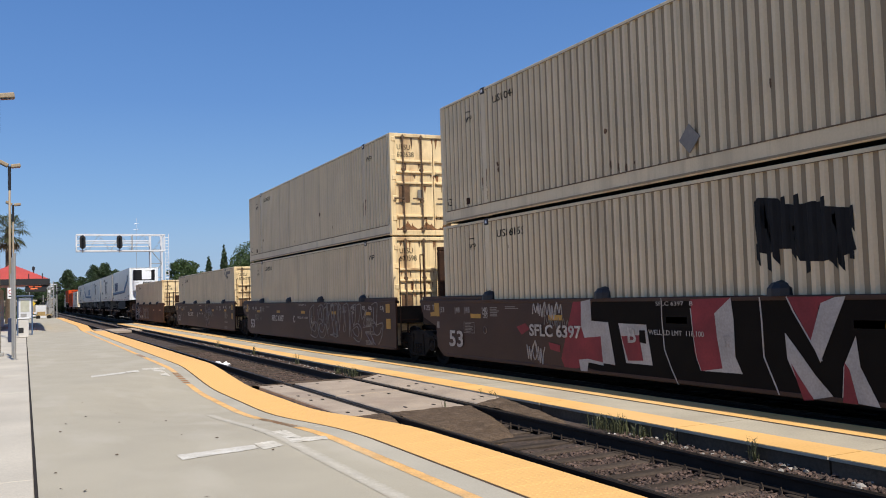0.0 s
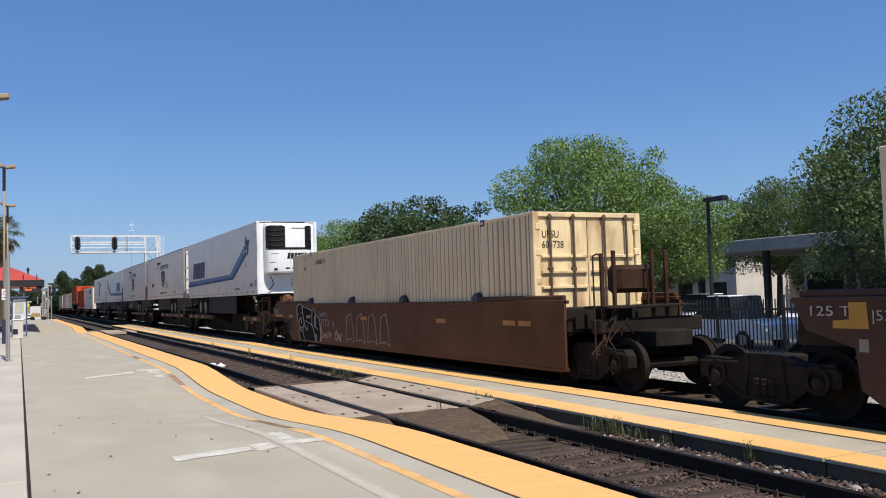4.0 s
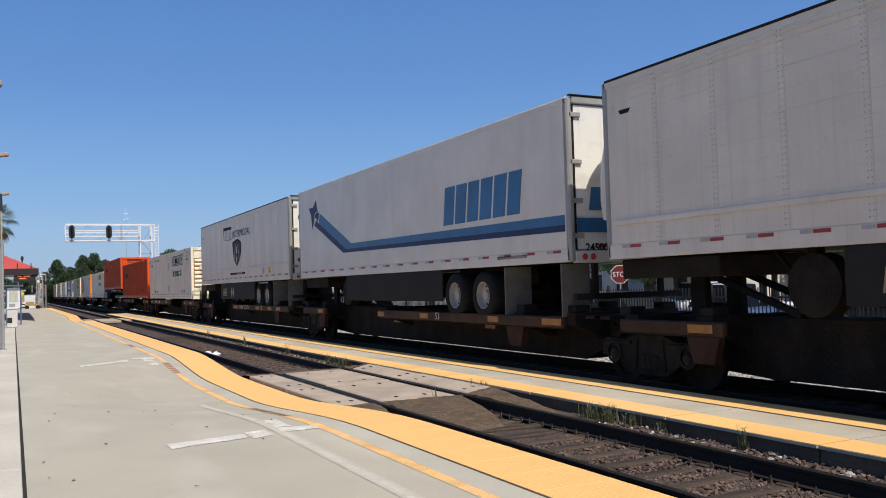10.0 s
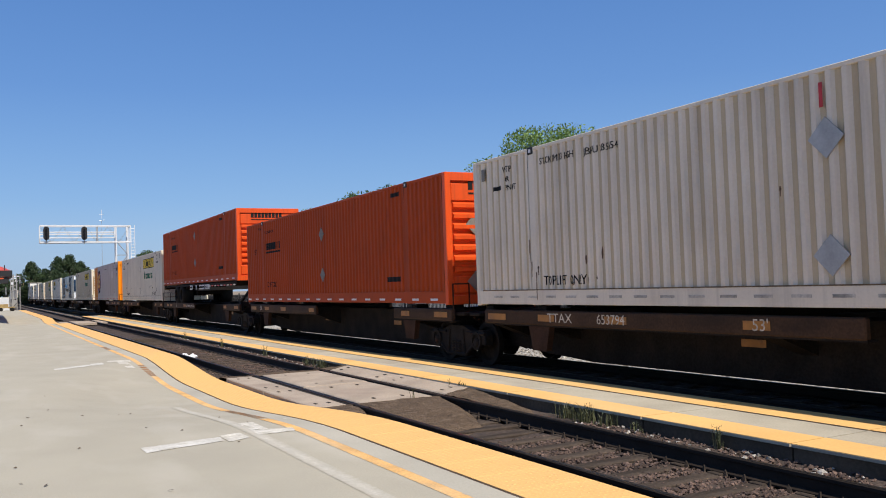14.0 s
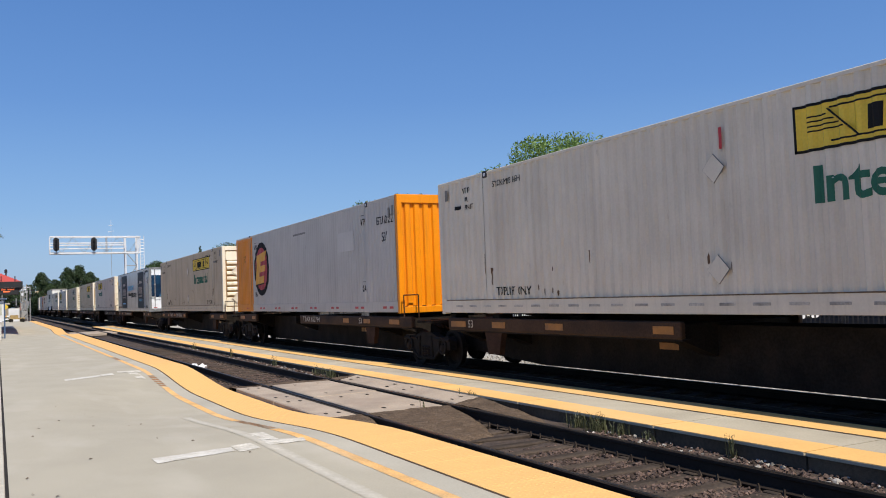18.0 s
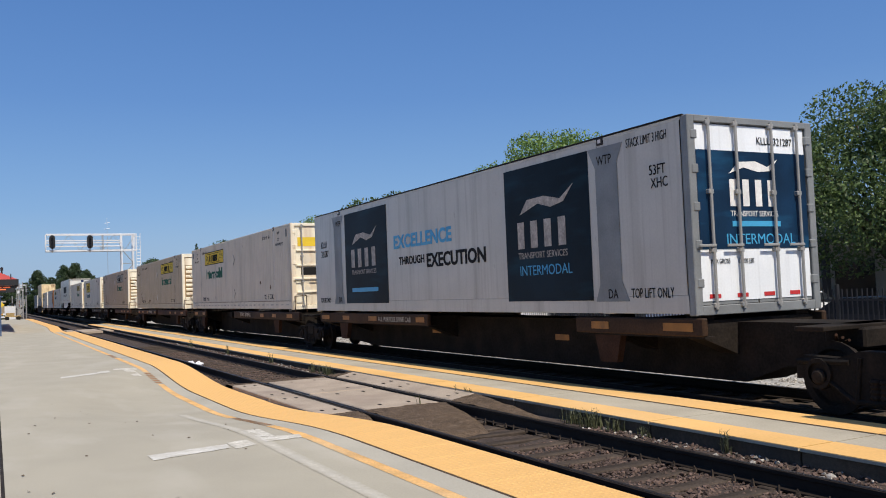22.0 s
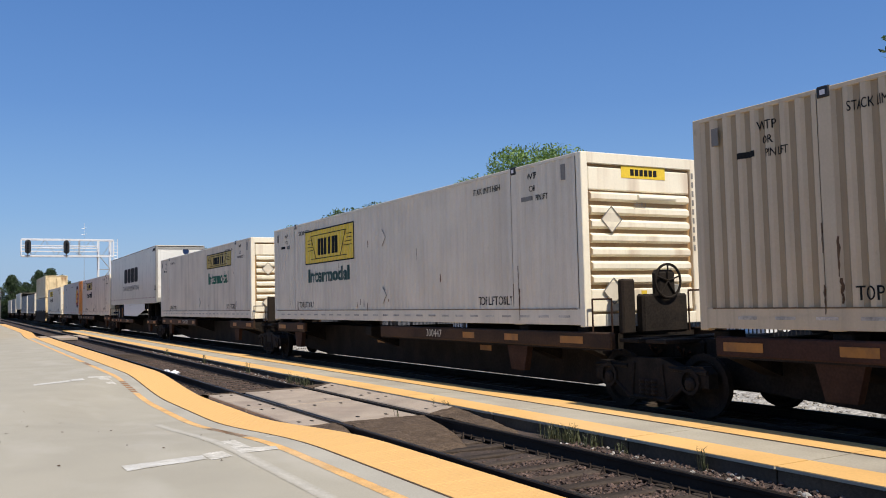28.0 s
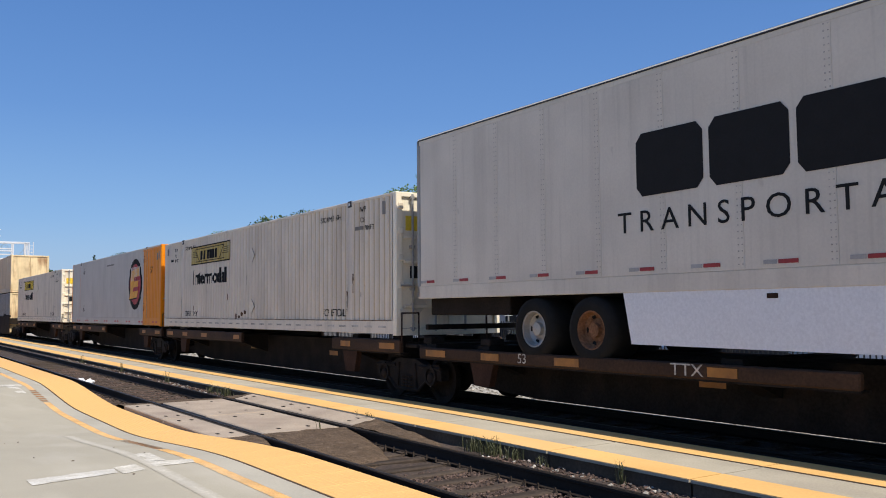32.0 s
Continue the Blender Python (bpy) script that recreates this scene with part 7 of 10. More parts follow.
# the rust-coloured well car: drawn figure, tags, faded number
ell = lambda cy, cz, ry, rz_, n=18: [(cy + ry * math.cos(i * math.tau / n), cz + rz_ * math.sin(i * math.tau / n)) for i in range(n)]
blob(rust_car, [(15.15, 1.64), (14.90, 1.55), (14.43, 1.52), (13.79, 1.42), (13.63, 1.47), (13.40, 1.26), (13.14, 1.21), (12.97, 1.03), (12.92, 0.82), (12.97, 0.54), (13.08, 0.40), (13.47, 0.40), (14.57, 0.40), (15.10, 0.40), (15.27, 0.55), (15.31, 0.71), (15.24, 0.85), (15.41, 1.07), (15.51, 1.31), (15.48, 1.51), (15.35, 1.60)], SPRAY_BLACK)
blob(rust_car, [(12.96, 1.01), (12.82, 0.82), (12.83, 0.40), (13.08, 0.40), (12.96, 0.57), (12.92, 0.82)], CREAM_DARK)
stroke(rust_car, flowing([(15.15, 1.64), (14.95, 1.60), (14.88, 1.43), (14.78, 1.18), (14.68, 0.98), (14.85, 0.85), (15.05, 0.82), (15.25, 0.90), (15.41, 1.07), (15.51, 1.31), (15.48, 1.51), (15.35, 1.60)], 4, True), 0.015, SPRAY_WHITE, x=WELL_X - 0.006)
for o_ in ([(14.90, 1.55), (14.81, 1.27), (14.66, 0.96), (14.53, 0.83), (14.35, 0.76), (14.28, 0.82), (14.32, 0.91)],
           [(14.57, 1.07), (14.21, 1.01), (13.87, 0.94), (13.67, 0.79), (13.53, 0.59), (13.46, 0.40)],
           [(14.69, 0.95), (14.81, 0.85), (14.83, 0.70), (14.76, 0.55), (14.59, 0.40)],
           [(15.22, 0.82), (15.32, 0.71), (15.27, 0.55), (15.10, 0.40)],
           [(13.67, 1.48), (13.53, 1.38), (13.40, 1.26), (13.46, 1.16)],
           [(13.40, 1.26), (13.17, 1.22), (13.01, 1.09), (12.94, 0.90), (12.93, 0.74)],
           [(15.16, 0.99), (15.20, 1.09), (15.12, 1.16), (15.02, 1.14), (14.99, 0.97)],
           [(13.47, 1.25), (13.38, 1.14), (13.40, 1.00), (13.46, 0.91), (13.54, 0.99), (13.55, 1.13), (13.47, 1.25)],
           [(13.46, 0.58), (13.36, 0.52), (13.33, 0.40)]):
    stroke(rust_car, flowing(o_, 5), 0.014, SPRAY_WHITE, x=WELL_X - 0.006)
for o_ in ([(14.90, 1.55), (14.48, 1.52), (13.94, 1.43), (13.79, 1.42), (13.82, 0.93)],
           [(13.65, 0.92), (13.17, 0.81)],
           [(13.51, 0.65), (13.24, 0.58)],
           [(15.22, 0.82), (15.09, 0.80), (15.00, 0.69), (15.20, 0.74)]):
    stroke(rust_car, o_, 0.014, SPRAY_WHITE, x=WELL_X - 0.006)
for y_, z_ in ((15.34, 1.30), (15.05, 1.33)):
    blob(rust_car, ell(y_, z_, 0.035, 0.028, 10), SPRAY_WHITE, lift=0.006)
scrawl(rust_car, 13.02, 1.2, 0.72, 0.19, 4, SPRAY_GREY, 9, 0.009)
stroke(rust_car, ell(12.78, 1.47, 0.05, 0.04, 9), 0.009, SPRAY_GREY)
words("DTTX  6", 0.36, FAINT_SPRAY, rust_car, (WELL_X - 0.006, 13.06, 0.90), "side", 1.12)
words("Covid 19", 0.3, SPRAY_WHITE, rust_car, (WELL_X - 0.006, 12.9, 0.55), "side", 0.9)
scrawl(rust_car, 11.5, 0.5, 0.6, 0.3, 2, SPRAY_WHITE, 10, 0.013)
words("53", 0.55, OLD_STENCIL, rust_car, (WELL_X - 0.006, 16.6, 0.72), "side", 0.9)
scrawl(rust_car, 18.4, 1.28, 0.5, 0.2, 3, SPRAY_GREY, 11, 0.012)
for y_ in (18.1, 17.6, 16.3, 14.2, 9.0, 4.0, 0.9, 0.3):
    blob(rust_car, rect(y_ - 0.24, 1.16, y_ + 0.24, 1.26), AMBER, "reflector", lift=0.006)
for i in range(4):
    y_ = 10.5 - i * 0.9
    stroke(rust_car, [(y_, 0.55), (y_ - 0.1, 1.25), (y_ - 0.45, 1.35), (y_ - 0.6, 1.0), (y_ - 0.7, 0.5), (y_ - 0.4, 0.6), (y_, 0.55)], 0.02, SPRAY_GREY)
side_text(rust_box, "UPSU 605738", 0.22, BLACK, 13.6, 2.48, 0.8)
side_text(rust_box, "WTP", 0.2, BLACK, 14.9, 2.3, 0.8)
end_text(rust_box, "UPSU", 0.2, BLACK, -1.08, 2.40, y=0.045, stretch=0.85), end_text(rust_box, "605738", 0.2, BLACK, -1.08, 2.20, y=0.045, stretch=0.85)

# ---- trailers ----
def trailer_tape(t, z, n=16, y0=0.6, step=1.0, red=0.26, silver=0.18):
    for i in range(n):
        y = y0 + i * step
        part("reflector_tape", side_shape(Geo(), rect(y, z, y + red, z + 0.05)), DULL_RED, t)
        part("reflector_tape", side_shape(Geo(), rect(y + red + 0.02, z, y + red + 0.02 + silver, z + 0.05)), DULL_SILVER, t)


DULL_RED = material("dusty_red_tape", (0.34, 0.028, 0.028, 1), 0.5, mottle=0.25, size=6)
DULL_SILVER = material("dusty_silver_tape", (0.40, 0.385, 0.36, 1), 0.5, mottle=0.2, size=6)


SHINE = material("black_plastic_louvre", (0.010, 0.010, 0.011, 1), 0.6, mottle=0, spec=0.25)


def cooling_unit(t, top):
    """The refrigeration unit on a trailer's nose: softly rounded housing, two black grilles with bowed louvres, white doors."""
    part("nose_wall", Geo().box(SX + 0.1, -SX - 0.1, 0.07, 0.13, 0.9, top - 0.02), COOL_WHITE, t)
    half, z0, z1 = 1.0, 1.72, top - 0.04
    bow = lambda x, k=1.0: -0.47 * k * max(0.0, 1 - abs(x / half) ** 5.5) ** 0.5
    xs = [-half * math.cos(math.pi * i / 28) for i in range(29)]
    rows = [(z0, 0.90, 0.96), (z0 + 0.03, 0.97, 0.99), (z0 + 0.10, 1.0, 1.0), (z1 - 0.22, 1.0, 1.0), (z1 - 0.10, 0.94, 0.99), (z1 - 0.03, 0.82, 0.97), (z1, 0.66, 0.93)]
    n = len(xs)
    vs = [(x * w, bow(x, k), z) for z, k, w in rows for x in xs]
    fs = [(j * n + i, j * n + i + 1, (j + 1) * n + i + 1, (j + 1) * n + i) for j in range(len(rows) - 1) for i in range(n - 1)] + [tuple(range(n))[::-1], tuple(range((len(rows) - 1) * n, len(rows) * n))]
    u = part("cooling_unit", Geo().add(vs, fs), COOL_WHITE, t, "rounded white cooling unit housing", smooth=True)

    def skin(x0, x1, za, zb, lift, cuts=14, soft=0.0):
        g = Geo()
        pts = [x0 + (x1 - x0) * i / cuts for i in range(cuts + 1)]
        vs = []
        for k, z in enumerate((za, zb)):
            for i, x in enumerate(pts):
                e = min(i, cuts - i)
                dz = soft * (1.0, 0.45, 0.15, 0.0)[min(3, e)]
                vs.append((x * (1 + lift * 0.6), bow(x) - lift, z + (dz if k == 0 else -dz)))
        return g.add(vs, [(i, i + 1, cuts + 2 + i, cuts + 1 + i) for i in range(cuts)])
    part("grille_band", skin(-0.975, 0.975, 2.70, 2.80, 0.006, 24), SHINE, u, "black band under the grilles")
    for x0, x1 in ((-0.972, -0.22), (0.62, 0.972)):
        v = part("louvre_panel", skin(x0, x1, 2.74, z1 - 0.12, 0.008, 14, 0.05), SHINE, u, "black louvred grille")
        for k in range(4):
            z = 2.86 + k * 0.215
            a_, b_ = x0 + 0.06 * (1 if x0 > 0 else 0.4), x1 - 0.06 * (1 if x0 < 0 else 0.4)
            g = Geo()
            cuts = 12
            pts = [a_ + (b_ - a_) * i / cuts for i in range(cuts + 1)]
            vs = []
            for lift, dz in ((0.010, 0.055), (0.034, 0.012), (0.012, -0.004)):
                vs += [(x * (1 + lift * 0.6), bow(x) - lift, z + dz - 0.05 * math.sin(math.pi * i / cuts)) for i, x in enumerate(pts)]
            c = cuts + 1
            g.add(vs, [(j * c + i, j * c + i + 1, (j + 1) * c + i + 1, (j + 1) * c + i) for j in range(2) for i in range(cuts)])
            part("louvre", g, SHINE, v, smooth=True)
    part("roof_trim", Geo().box(-0.7, 0.7, -0.30, -0.02, z1 + 0.002, z1 + 0.05, 0.02), BLACK, u)
    part("seam", Geo().box(-0.006, 0.006, -0.478, -0.466, 1.78, 2.69), GREY_MARK, u)
    part("seam", skin(-0.72, 0.9, 1.80, 1.806, 0.003, 20), GREY_MARK, u)
    for x in (-0.22, 0.06):
        part("latch", Geo().box(x, x + 0.17, -0.49, -0.462, 1.90, 1.96, 0.012), BLACK, u)
    part("socket", skin(-0.70, -0.56, 1.84, 1.94, 0.012, 3), BLACK, u)
    part("print_line", skin(-0.80, -0.50, 2.52, 2.55, 0.004, 6), GREY_MARK, u), part("print_line", skin(-0.86, -0.62, 2.16, 2.19, 0.004, 6), GREY_MARK, u), part("print_line", skin(0.05, 0.62, z1 - 0.26, z1 - 0.21, 0.004, 8), GREY_MARK, u)
    w = 0.86 / 6
    for i in range(6):
        x0 = -0.16 + i * w
        g = Geo().add([(x, bow(x) - 0.005, z) for x, z in ((x0, 2.32), (x0 + w * 0.84, 2.32), (x0 + w * 0.84 + 0.05, 2.57), (x0 + 0.05, 2.57))], [(0, 1, 2, 3)])
        part("brand_block", g, BLACK, u)
    part("hose", Geo().pipe([(-0.75, -0.05, 1.6), (-0.70, -0.16, 1.45), (-0.66, -0.14, 1.3), (-0.72, -0.06, 1.15), (-0.84, -0.02, 1.04)], 0.016, 6), BLACK, t)
    part("connector_box", Geo().box(0.62, 0.78, -0.06, 0.02, 1.25, 1.45, 0.02), STEEL, t)
    for k in range(4):
        part("cable", Geo().pipe([(0.66 + 0.04 * k, -0.05, 1.5 - 0.02 * k), (0.72 + 0.06 * k, -0.14, 1.38), (0.78 + 0.05 * k, -0.10, 1.24 - 0.04 * k), (0.90, -0.04, 1.18 + 0.05 * k)], 0.014, 5), BLACK, t)
    part("side_box", Geo().box(0.96, 1.14, -0.10, 0.02, 1.05, 1.5, 0.02), STUCCO, t)
    part("gauge", Geo().turned([(-0.1, 0.0), (-0.1, 0.07), (0.0, 0.07)], (1.05, 0.0, 1.6), "y", 12), GREY_MARK, t)
    for i in range(5):
        part("print_line", end_shape(Geo(), rect(0.12, 1.18 + i * 0.07, 0.26, 1.20 + i * 0.07), 0.002, 0.02), GREY_MARK, t)


def arrow_stripe(t, nose_first):
    """Blue stripe along the foot of the side, rising to a star-tailed arrow."""
    z = 0.0
    if nose_first:
        f = lambda y: y
    else:
        f = lambda y: L - y
    d = 1.18
    b = lambda pts, m, lift=0.0: part("stripe", Geo().slab([(f(y), zz - d) for y, zz in pts], lambda y, zz, w: (SX - 0.003 - lift - w, y, zz), 0.003), m, t)
    b([(16.0, 2.66), (4.42, 2.80), (5.11, 3.05), (16.0, 2.96)], BLUE)
    b([(16.0, 2.66), (4.42, 2.80), (4.66, 2.90), (16.0, 2.78)], NAVY, 0.003)
    b([(4.42, 2.80), (1.72, 3.82), (2.28, 4.17), (5.11, 3.05)], BLUE)
    b([(4.42, 2.80), (1.72, 3.82), (1.92, 3.95), (4.66, 2.90)], NAVY, 0.003)
    b([(2.28, 4.17), (2.05, 4.28), (1.95, 4.63), (1.62, 4.40), (1.18, 4.42), (1.42, 4.18), (1.53, 3.69), (1.76, 3.98), (1.92, 4.04), (2.20, 3.86)], NAVY, 0.006)
    for p0, p1 in (((2.30, 4.18), (2.02, 4.24)), ((2.02, 4.24), (1.84, 4.16)), ((1.84, 4.16), (1.76, 3.98)), ((2.20, 3.86), (2.24, 4.02)), ((2.24, 4.02), (2.30, 4.18)), ((2.20, 3.86), (1.94, 4.04)), ((1.94, 4.04), (1.76, 3.98))):
        part("outline", Geo().rod((SX - 0.014, f(p0[0]), p0[1] - d), (SX - 0.014, f(p1[0]), p1[1] - d), 0.012, 4), WHITE, t)


arrow_stripe(m1, True)
part("rear_frame", Geo().box(-1.1, 1.1, 13.5, 15.95, 0.56, 0.88, 0.02).box(-1.15, 1.15, 15.98, 16.08, 0.28, 0.38, 0.01), GRIME, b1, "dark rear underframe")
part("rear_frame", Geo().box(-1.1, 1.1, 13.5, 15.9, 0.52, 0.86, 0.02).box(-1.15, 1.15, 15.95, 16.06, 0.28, 0.38, 0.01), GRIME, m1, "dark rear underframe")
for x_ in (SX + 0.02, 0.62):
    part("mud_flap", Geo().box(x_, x_ + 0.62, 13.3, 13.33, -0.1, 0.6), BLACK_SKIRT, m1, "black mud flap")
cooling_unit(m1, 3.87)
mark_blocks(m1, 14.55, 1.90, 3.3, 0.86, NAVY, 6, 0.16, 0.14)
for i, ch in enumerate("25120"):
    side_text(m1, ch, 0.2, BLACK, 0.12, 3.38 - i * 0.18, 1.0, bold=0.006)
for i, ch in enumerate("MTLZ"):
    side_text(m1, ch, 0.1, BLACK, 0.10, 2.42 - i * 0.1)
side_text(m1, "53'", 0.3, BLACK, 0.42, 1.24, 0.8, bold=0.008), side_text(m1, "25120", 0.2, BLACK, 1.35, 1.22, 1.0, slant=0.3, bold=0.006)
small_bars(m1, 4.2, 1.12, 1, 1.0, GREY_MARK, 0.09)
part("side_handle", Geo().box(SX - 0.008, SX, 1.96, 1.99, 2.05, 2.3), BLACK, m1)
part("cable_mark", Geo().box(SX - 0.008, SX, 7.6, 7.62, 1.0, 1.35), GREY_MARK, m1)
trailer_tape(m1, 0.96)
for x_ in (SX + 0.02, -SX - 0.05):
    part("side_skirt", Geo().box(x_, x_ + 0.03, 4.0, 10.3, 0.05, 0.86, 0.01), BLACK_SKIRT, m1, "black plastic side skirt")
part("mud_flap", Geo().box(SX + 0.03, SX + 0.62, 13.3, 13.32, 0.05, 0.8), BLACK_SKIRT, m1)
part("fuel_tank", Geo().rod((-0.5, 6.4, 0.5), (-0.5, 7.9, 0.5), 0.3, 14), GRIME, m1)



def van_doors(t, mat, base=0.87, h=3.0):
    """Two flat insulated doors in a metal frame, with black seals, hinges, locking bars, lights and tape."""
    part("door_header", Geo().box(SX + 0.12, -SX - 0.12, 0.0, 0.1, base + h - 0.12, base + h + 0.02, 0.02), ALUMINIUM, t)
    part("roof_seal", Geo().box(SX + 0.06, -SX - 0.06, -0.02, 0.06, base + h + 0.022, base + h + 0.05, 0.01), BLACK, t)
    sill = part("rear_sill", Geo().box(SX + 0.1, -SX - 0.1, -0.01, 0.1, base - 0.02, base + 0.2, 0.015), STUCCO, t, "pale rear sill")
    for x in (-1.0, -0.82, 0.74, 0.92):
        part("tail_light", Geo().turned([(-0.02, 0.0), (-0.022, 0.05), (-0.01, 0.06)], (x, 0, base + 0.09), "y", 12), RED_TAPE, sill)
    for s in (-1, 1):
        x0, x1 = (SX + 0.15, -0.012) if s < 0 else (0.012, -SX - 0.15)
        d = part("door", Geo().box(x0, x1, 0.045, 0.09, base + 0.22, base + h - 0.13, 0.008), mat, t, "flat white insulated door")
        e = x0 if s < 0 else x1
        part("door_seal", Geo().box(e - 0.018, e + 0.018, 0.03, 0.07, base + 0.22, base + h - 0.13), BLACK, d)
        for z in (0.42, 1.05, 1.75, 2.6):
            a, b = (e - 0.10, e + 0.16) if s < 0 else (e - 0.16, e + 0.10)
            part("hinge", Geo().box(a, b, 0.0, 0.05, base + z, base + z + 0.09, 0.012), STEEL, d)
        bx = -0.17 if s < 0 else 0.2
        part("locking_bar", Geo().rod((bx, 0.01, base + 0.12), (bx, 0.01, base + h - 0.06), 0.018, 8), STEEL, d)
        part("handle", Geo().box(bx - 0.26, bx + 0.03, -0.02, 0.012, base + 0.50, base + 0.54, 0.008), STEEL, d)
        for k in range(3):
            c = x0 + 0.12 + k * 0.36
            part("reflector_tape", end_shape(Geo(), rect(c, base + 0.26, c + 0.2, base + 0.32), 0.003, 0.045), RED_TAPE if (k + (s > 0)) % 2 else SILVER_TAPE, d)


LEAF_DULL = material("dull_green_badge", (0.05, 0.075, 0.018, 1), 0.6, mottle=0.2, size=4)
SHIELD_GREY = material("dark_grey_shield_ink", (0.035, 0.034, 0.032, 1), 0.6, mottle=0.3, size=3, spec=0.2)
BROWN_PLACARD = material("brown_weathered_placard", (0.13, 0.085, 0.05, 1), 0.8, mottle=0.3, size=5, spec=0.2)
FLAP = material("dusty_mud_flap", (0.16, 0.15, 0.125, 1), 0.8, mottle=0.25, size=3, spec=0.2)
for t_, who_ in vans:
    van_doors(t_, DOOR_WHITE, 0.93, 2.96)
    trailer_tape(t_, 1.10, 18, 0.3, 0.88, 0.26, 0.18)
    for x_ in (SX + 0.02, -SX - 0.05):
        part("side_skirt", Geo().box(x_, x_ + 0.03, 5.2, 10.5 if t_ is vans[0][0] else 11.6, 0.20, 0.92, 0.01), BLACK_SKIRT, t_, "black side skirt")
    for y_ in (0.35, 2.35):
        part("mud_flap", Geo().box(SX + 0.02, SX + 0.64, y_, y_ + 0.03, -0.05, 0.9), FLAP, t_, "dusty grey mud flap")
    part("gladhand_bumper", Geo().box(-1.2, 1.2, 0.0, 0.12, 0.25, 0.36, 0.01).box(-0.8, -0.7, 0.02, 0.1, 0.3, 0.9).box(0.7, 0.8, 0.02, 0.1, 0.3, 0.9), GRIME, t_)
    part("spare_wheel", Geo().turned([(-0.2, 0.0), (-0.22, 0.22), (-0.18, 0.42), (0.1, 0.42)], (SX + 0.5, 12.3, 0.45), "x", 18), GRIME, t_)
    part("nose_frame", Geo().box(-1.1, 1.1, 13.8, 16.0, 0.60, 0.92, 0.02), GRIME, t_, "dark nose underframe")
    # an arched cooling unit on the nose
    arch_ = [(1.04 * math.cos(math.pi * i / 20), 1.95 + 1.87 * math.sin(math.pi * i / 20) ** 0.8) for i in range(21)] + [(-1.0, 1.62), (1.0, 1.62)]
    n_ = len(arch_)
    g_ = Geo().add([(x * k, y, 2.5 + (z - 2.5) * k) for y, k in ((L - 0.02, 1.0), (L + 0.40, 1.0), (L + 0.49, 0.97), (L + 0.53, 0.90)) for x, z in arch_],
                   [(j * n_ + i, j * n_ + (i + 1) % n_, (j + 1) * n_ + (i + 1) % n_, (j + 1) * n_ + i) for j in range(3) for i in range(n_)] + [tuple(range(3 * n_, 4 * n_))])
    part("nose_unit", g_, REEFER_WHITE, t_, "white arched cooling unit housing")
    if who_ == "p":
        o_ = [(8.95, 2.74), (7.95, 2.86), (7.28, 2.68), (7.30, 2.25), (7.55, 1.95), (8.11, 1.64), (8.62, 1.92), (8.82, 2.2)]
        sh_ = part("shield", side_shape(Geo(), o_), BLACK, t_, "dark grey shield emblem")
        inner_ = [(8.11 + (y - 8.11) * 0.86, 2.26 + (z - 2.26) * 0.86) for y, z in o_]
        part("shield_field", side_shape(Geo(), inner_, 0.007), SHIELD_GREY, sh_)
        for a_, b_ in (([(8.58, 1.95), (8.32, 2.62), (8.29, 2.62), (8.54, 1.93)], TRAILER_DIRTY), ([(7.62, 1.95), (7.88, 2.62), (7.91, 2.62), (7.66, 1.93)], TRAILER_DIRTY), (rect(8.06, 1.8, 8.16, 2.1), TRAILER_DIRTY), (rect(8.06, 2.2, 8.16, 2.5), TRAILER_DIRTY)):
            part("shield_road", side_shape(Geo(), a_, 0.010), b_, sh_)
        part("mark_ground", side_shape(Geo(), [(10.72, 3.5), (9.05, 3.46), (9.2, 3.25), (9.1, 2.86), (10.66, 2.90)]), BLACK, t_)
        mark_blocks(t_, 10.55, 2.90, 1.4, 0.44, TRAILER_DIRTY, 5, 0.0, 0.22, x=SX - 0.004)
        side_text(t_, "INTERMODAL", 0.45, BLACK, 8.95, 2.93, 1.16, slant=0.25)
        for a_, b_, m_ in ((9.43, 8.05, BLACK), (7.98, 7.32, GREY_MARK), (7.26, 6.66, BLACK)):
            part("print_line", side_shape(Geo(), rect(b_, 1.28, a_, 1.37)), m_, t_)
        # pressed bands along the side, and dirt that lies in them
        for z_, h_ in ((1.62, 0.014), (1.86, 0.010), (2.14, 0.012), (2.42, 0.010), (2.70, 0.012), (2.98, 0.010), (3.26, 0.012), (3.48, 0.010)):
            part("pressed_band", Geo().box(SX - 0.004, SX, 0.2, 15.95, z_, z_ + h_), TRAILER_DIRTY, t_)
        part("roof_edge", Geo().box(SX - 0.012, SX + 0.05, 0.1, 16.05, 3.86, 3.90, 0.006), BLACK, t_)
        part("lift_label", side_shape(Geo(), rect(2.60, 1.22, 2.88, 1.46)), SIGN_YELLOW, t_, "yellow lift label")
        for q_, z_ in (("LIFT", 1.355), ("HERE", 1.245)):
            side_text(t_, q_, 0.1, BLACK, 2.86, z_, 0.95, x=SX - 0.004)
        part("blue_label", side_shape(Geo(), rect(3.55, 1.21, 3.73, 1.45)), material("faded_blue_label", (0.25, 0.25, 0.45, 1), 0.5), t_)
        part("rub_rail", Geo().box(SX - 0.03, SX, 0.3, 15.85, 1.47, 1.56, 0.012), TRAILER_DIRTY, t_)
        part("upper_rail", Geo().box(SX - 0.012, SX, 0.3, 15.9, 3.60, 3.62, 0.004), TRAILER_DIRTY, t_), part("upper_rail", Geo().box(SX - 0.016, SX, 0.3, 15.9, 3.69, 3.73, 0.006), TRAILER_DIRTY, t_)
        part("mark_ground", end_shape(Geo(), [(-0.95, 3.12), (-0.82, 2.86), (0.5, 2.88), (0.5, 3.18), (-0.92, 3.3)], 0.004, 0.04), BLACK, t_)
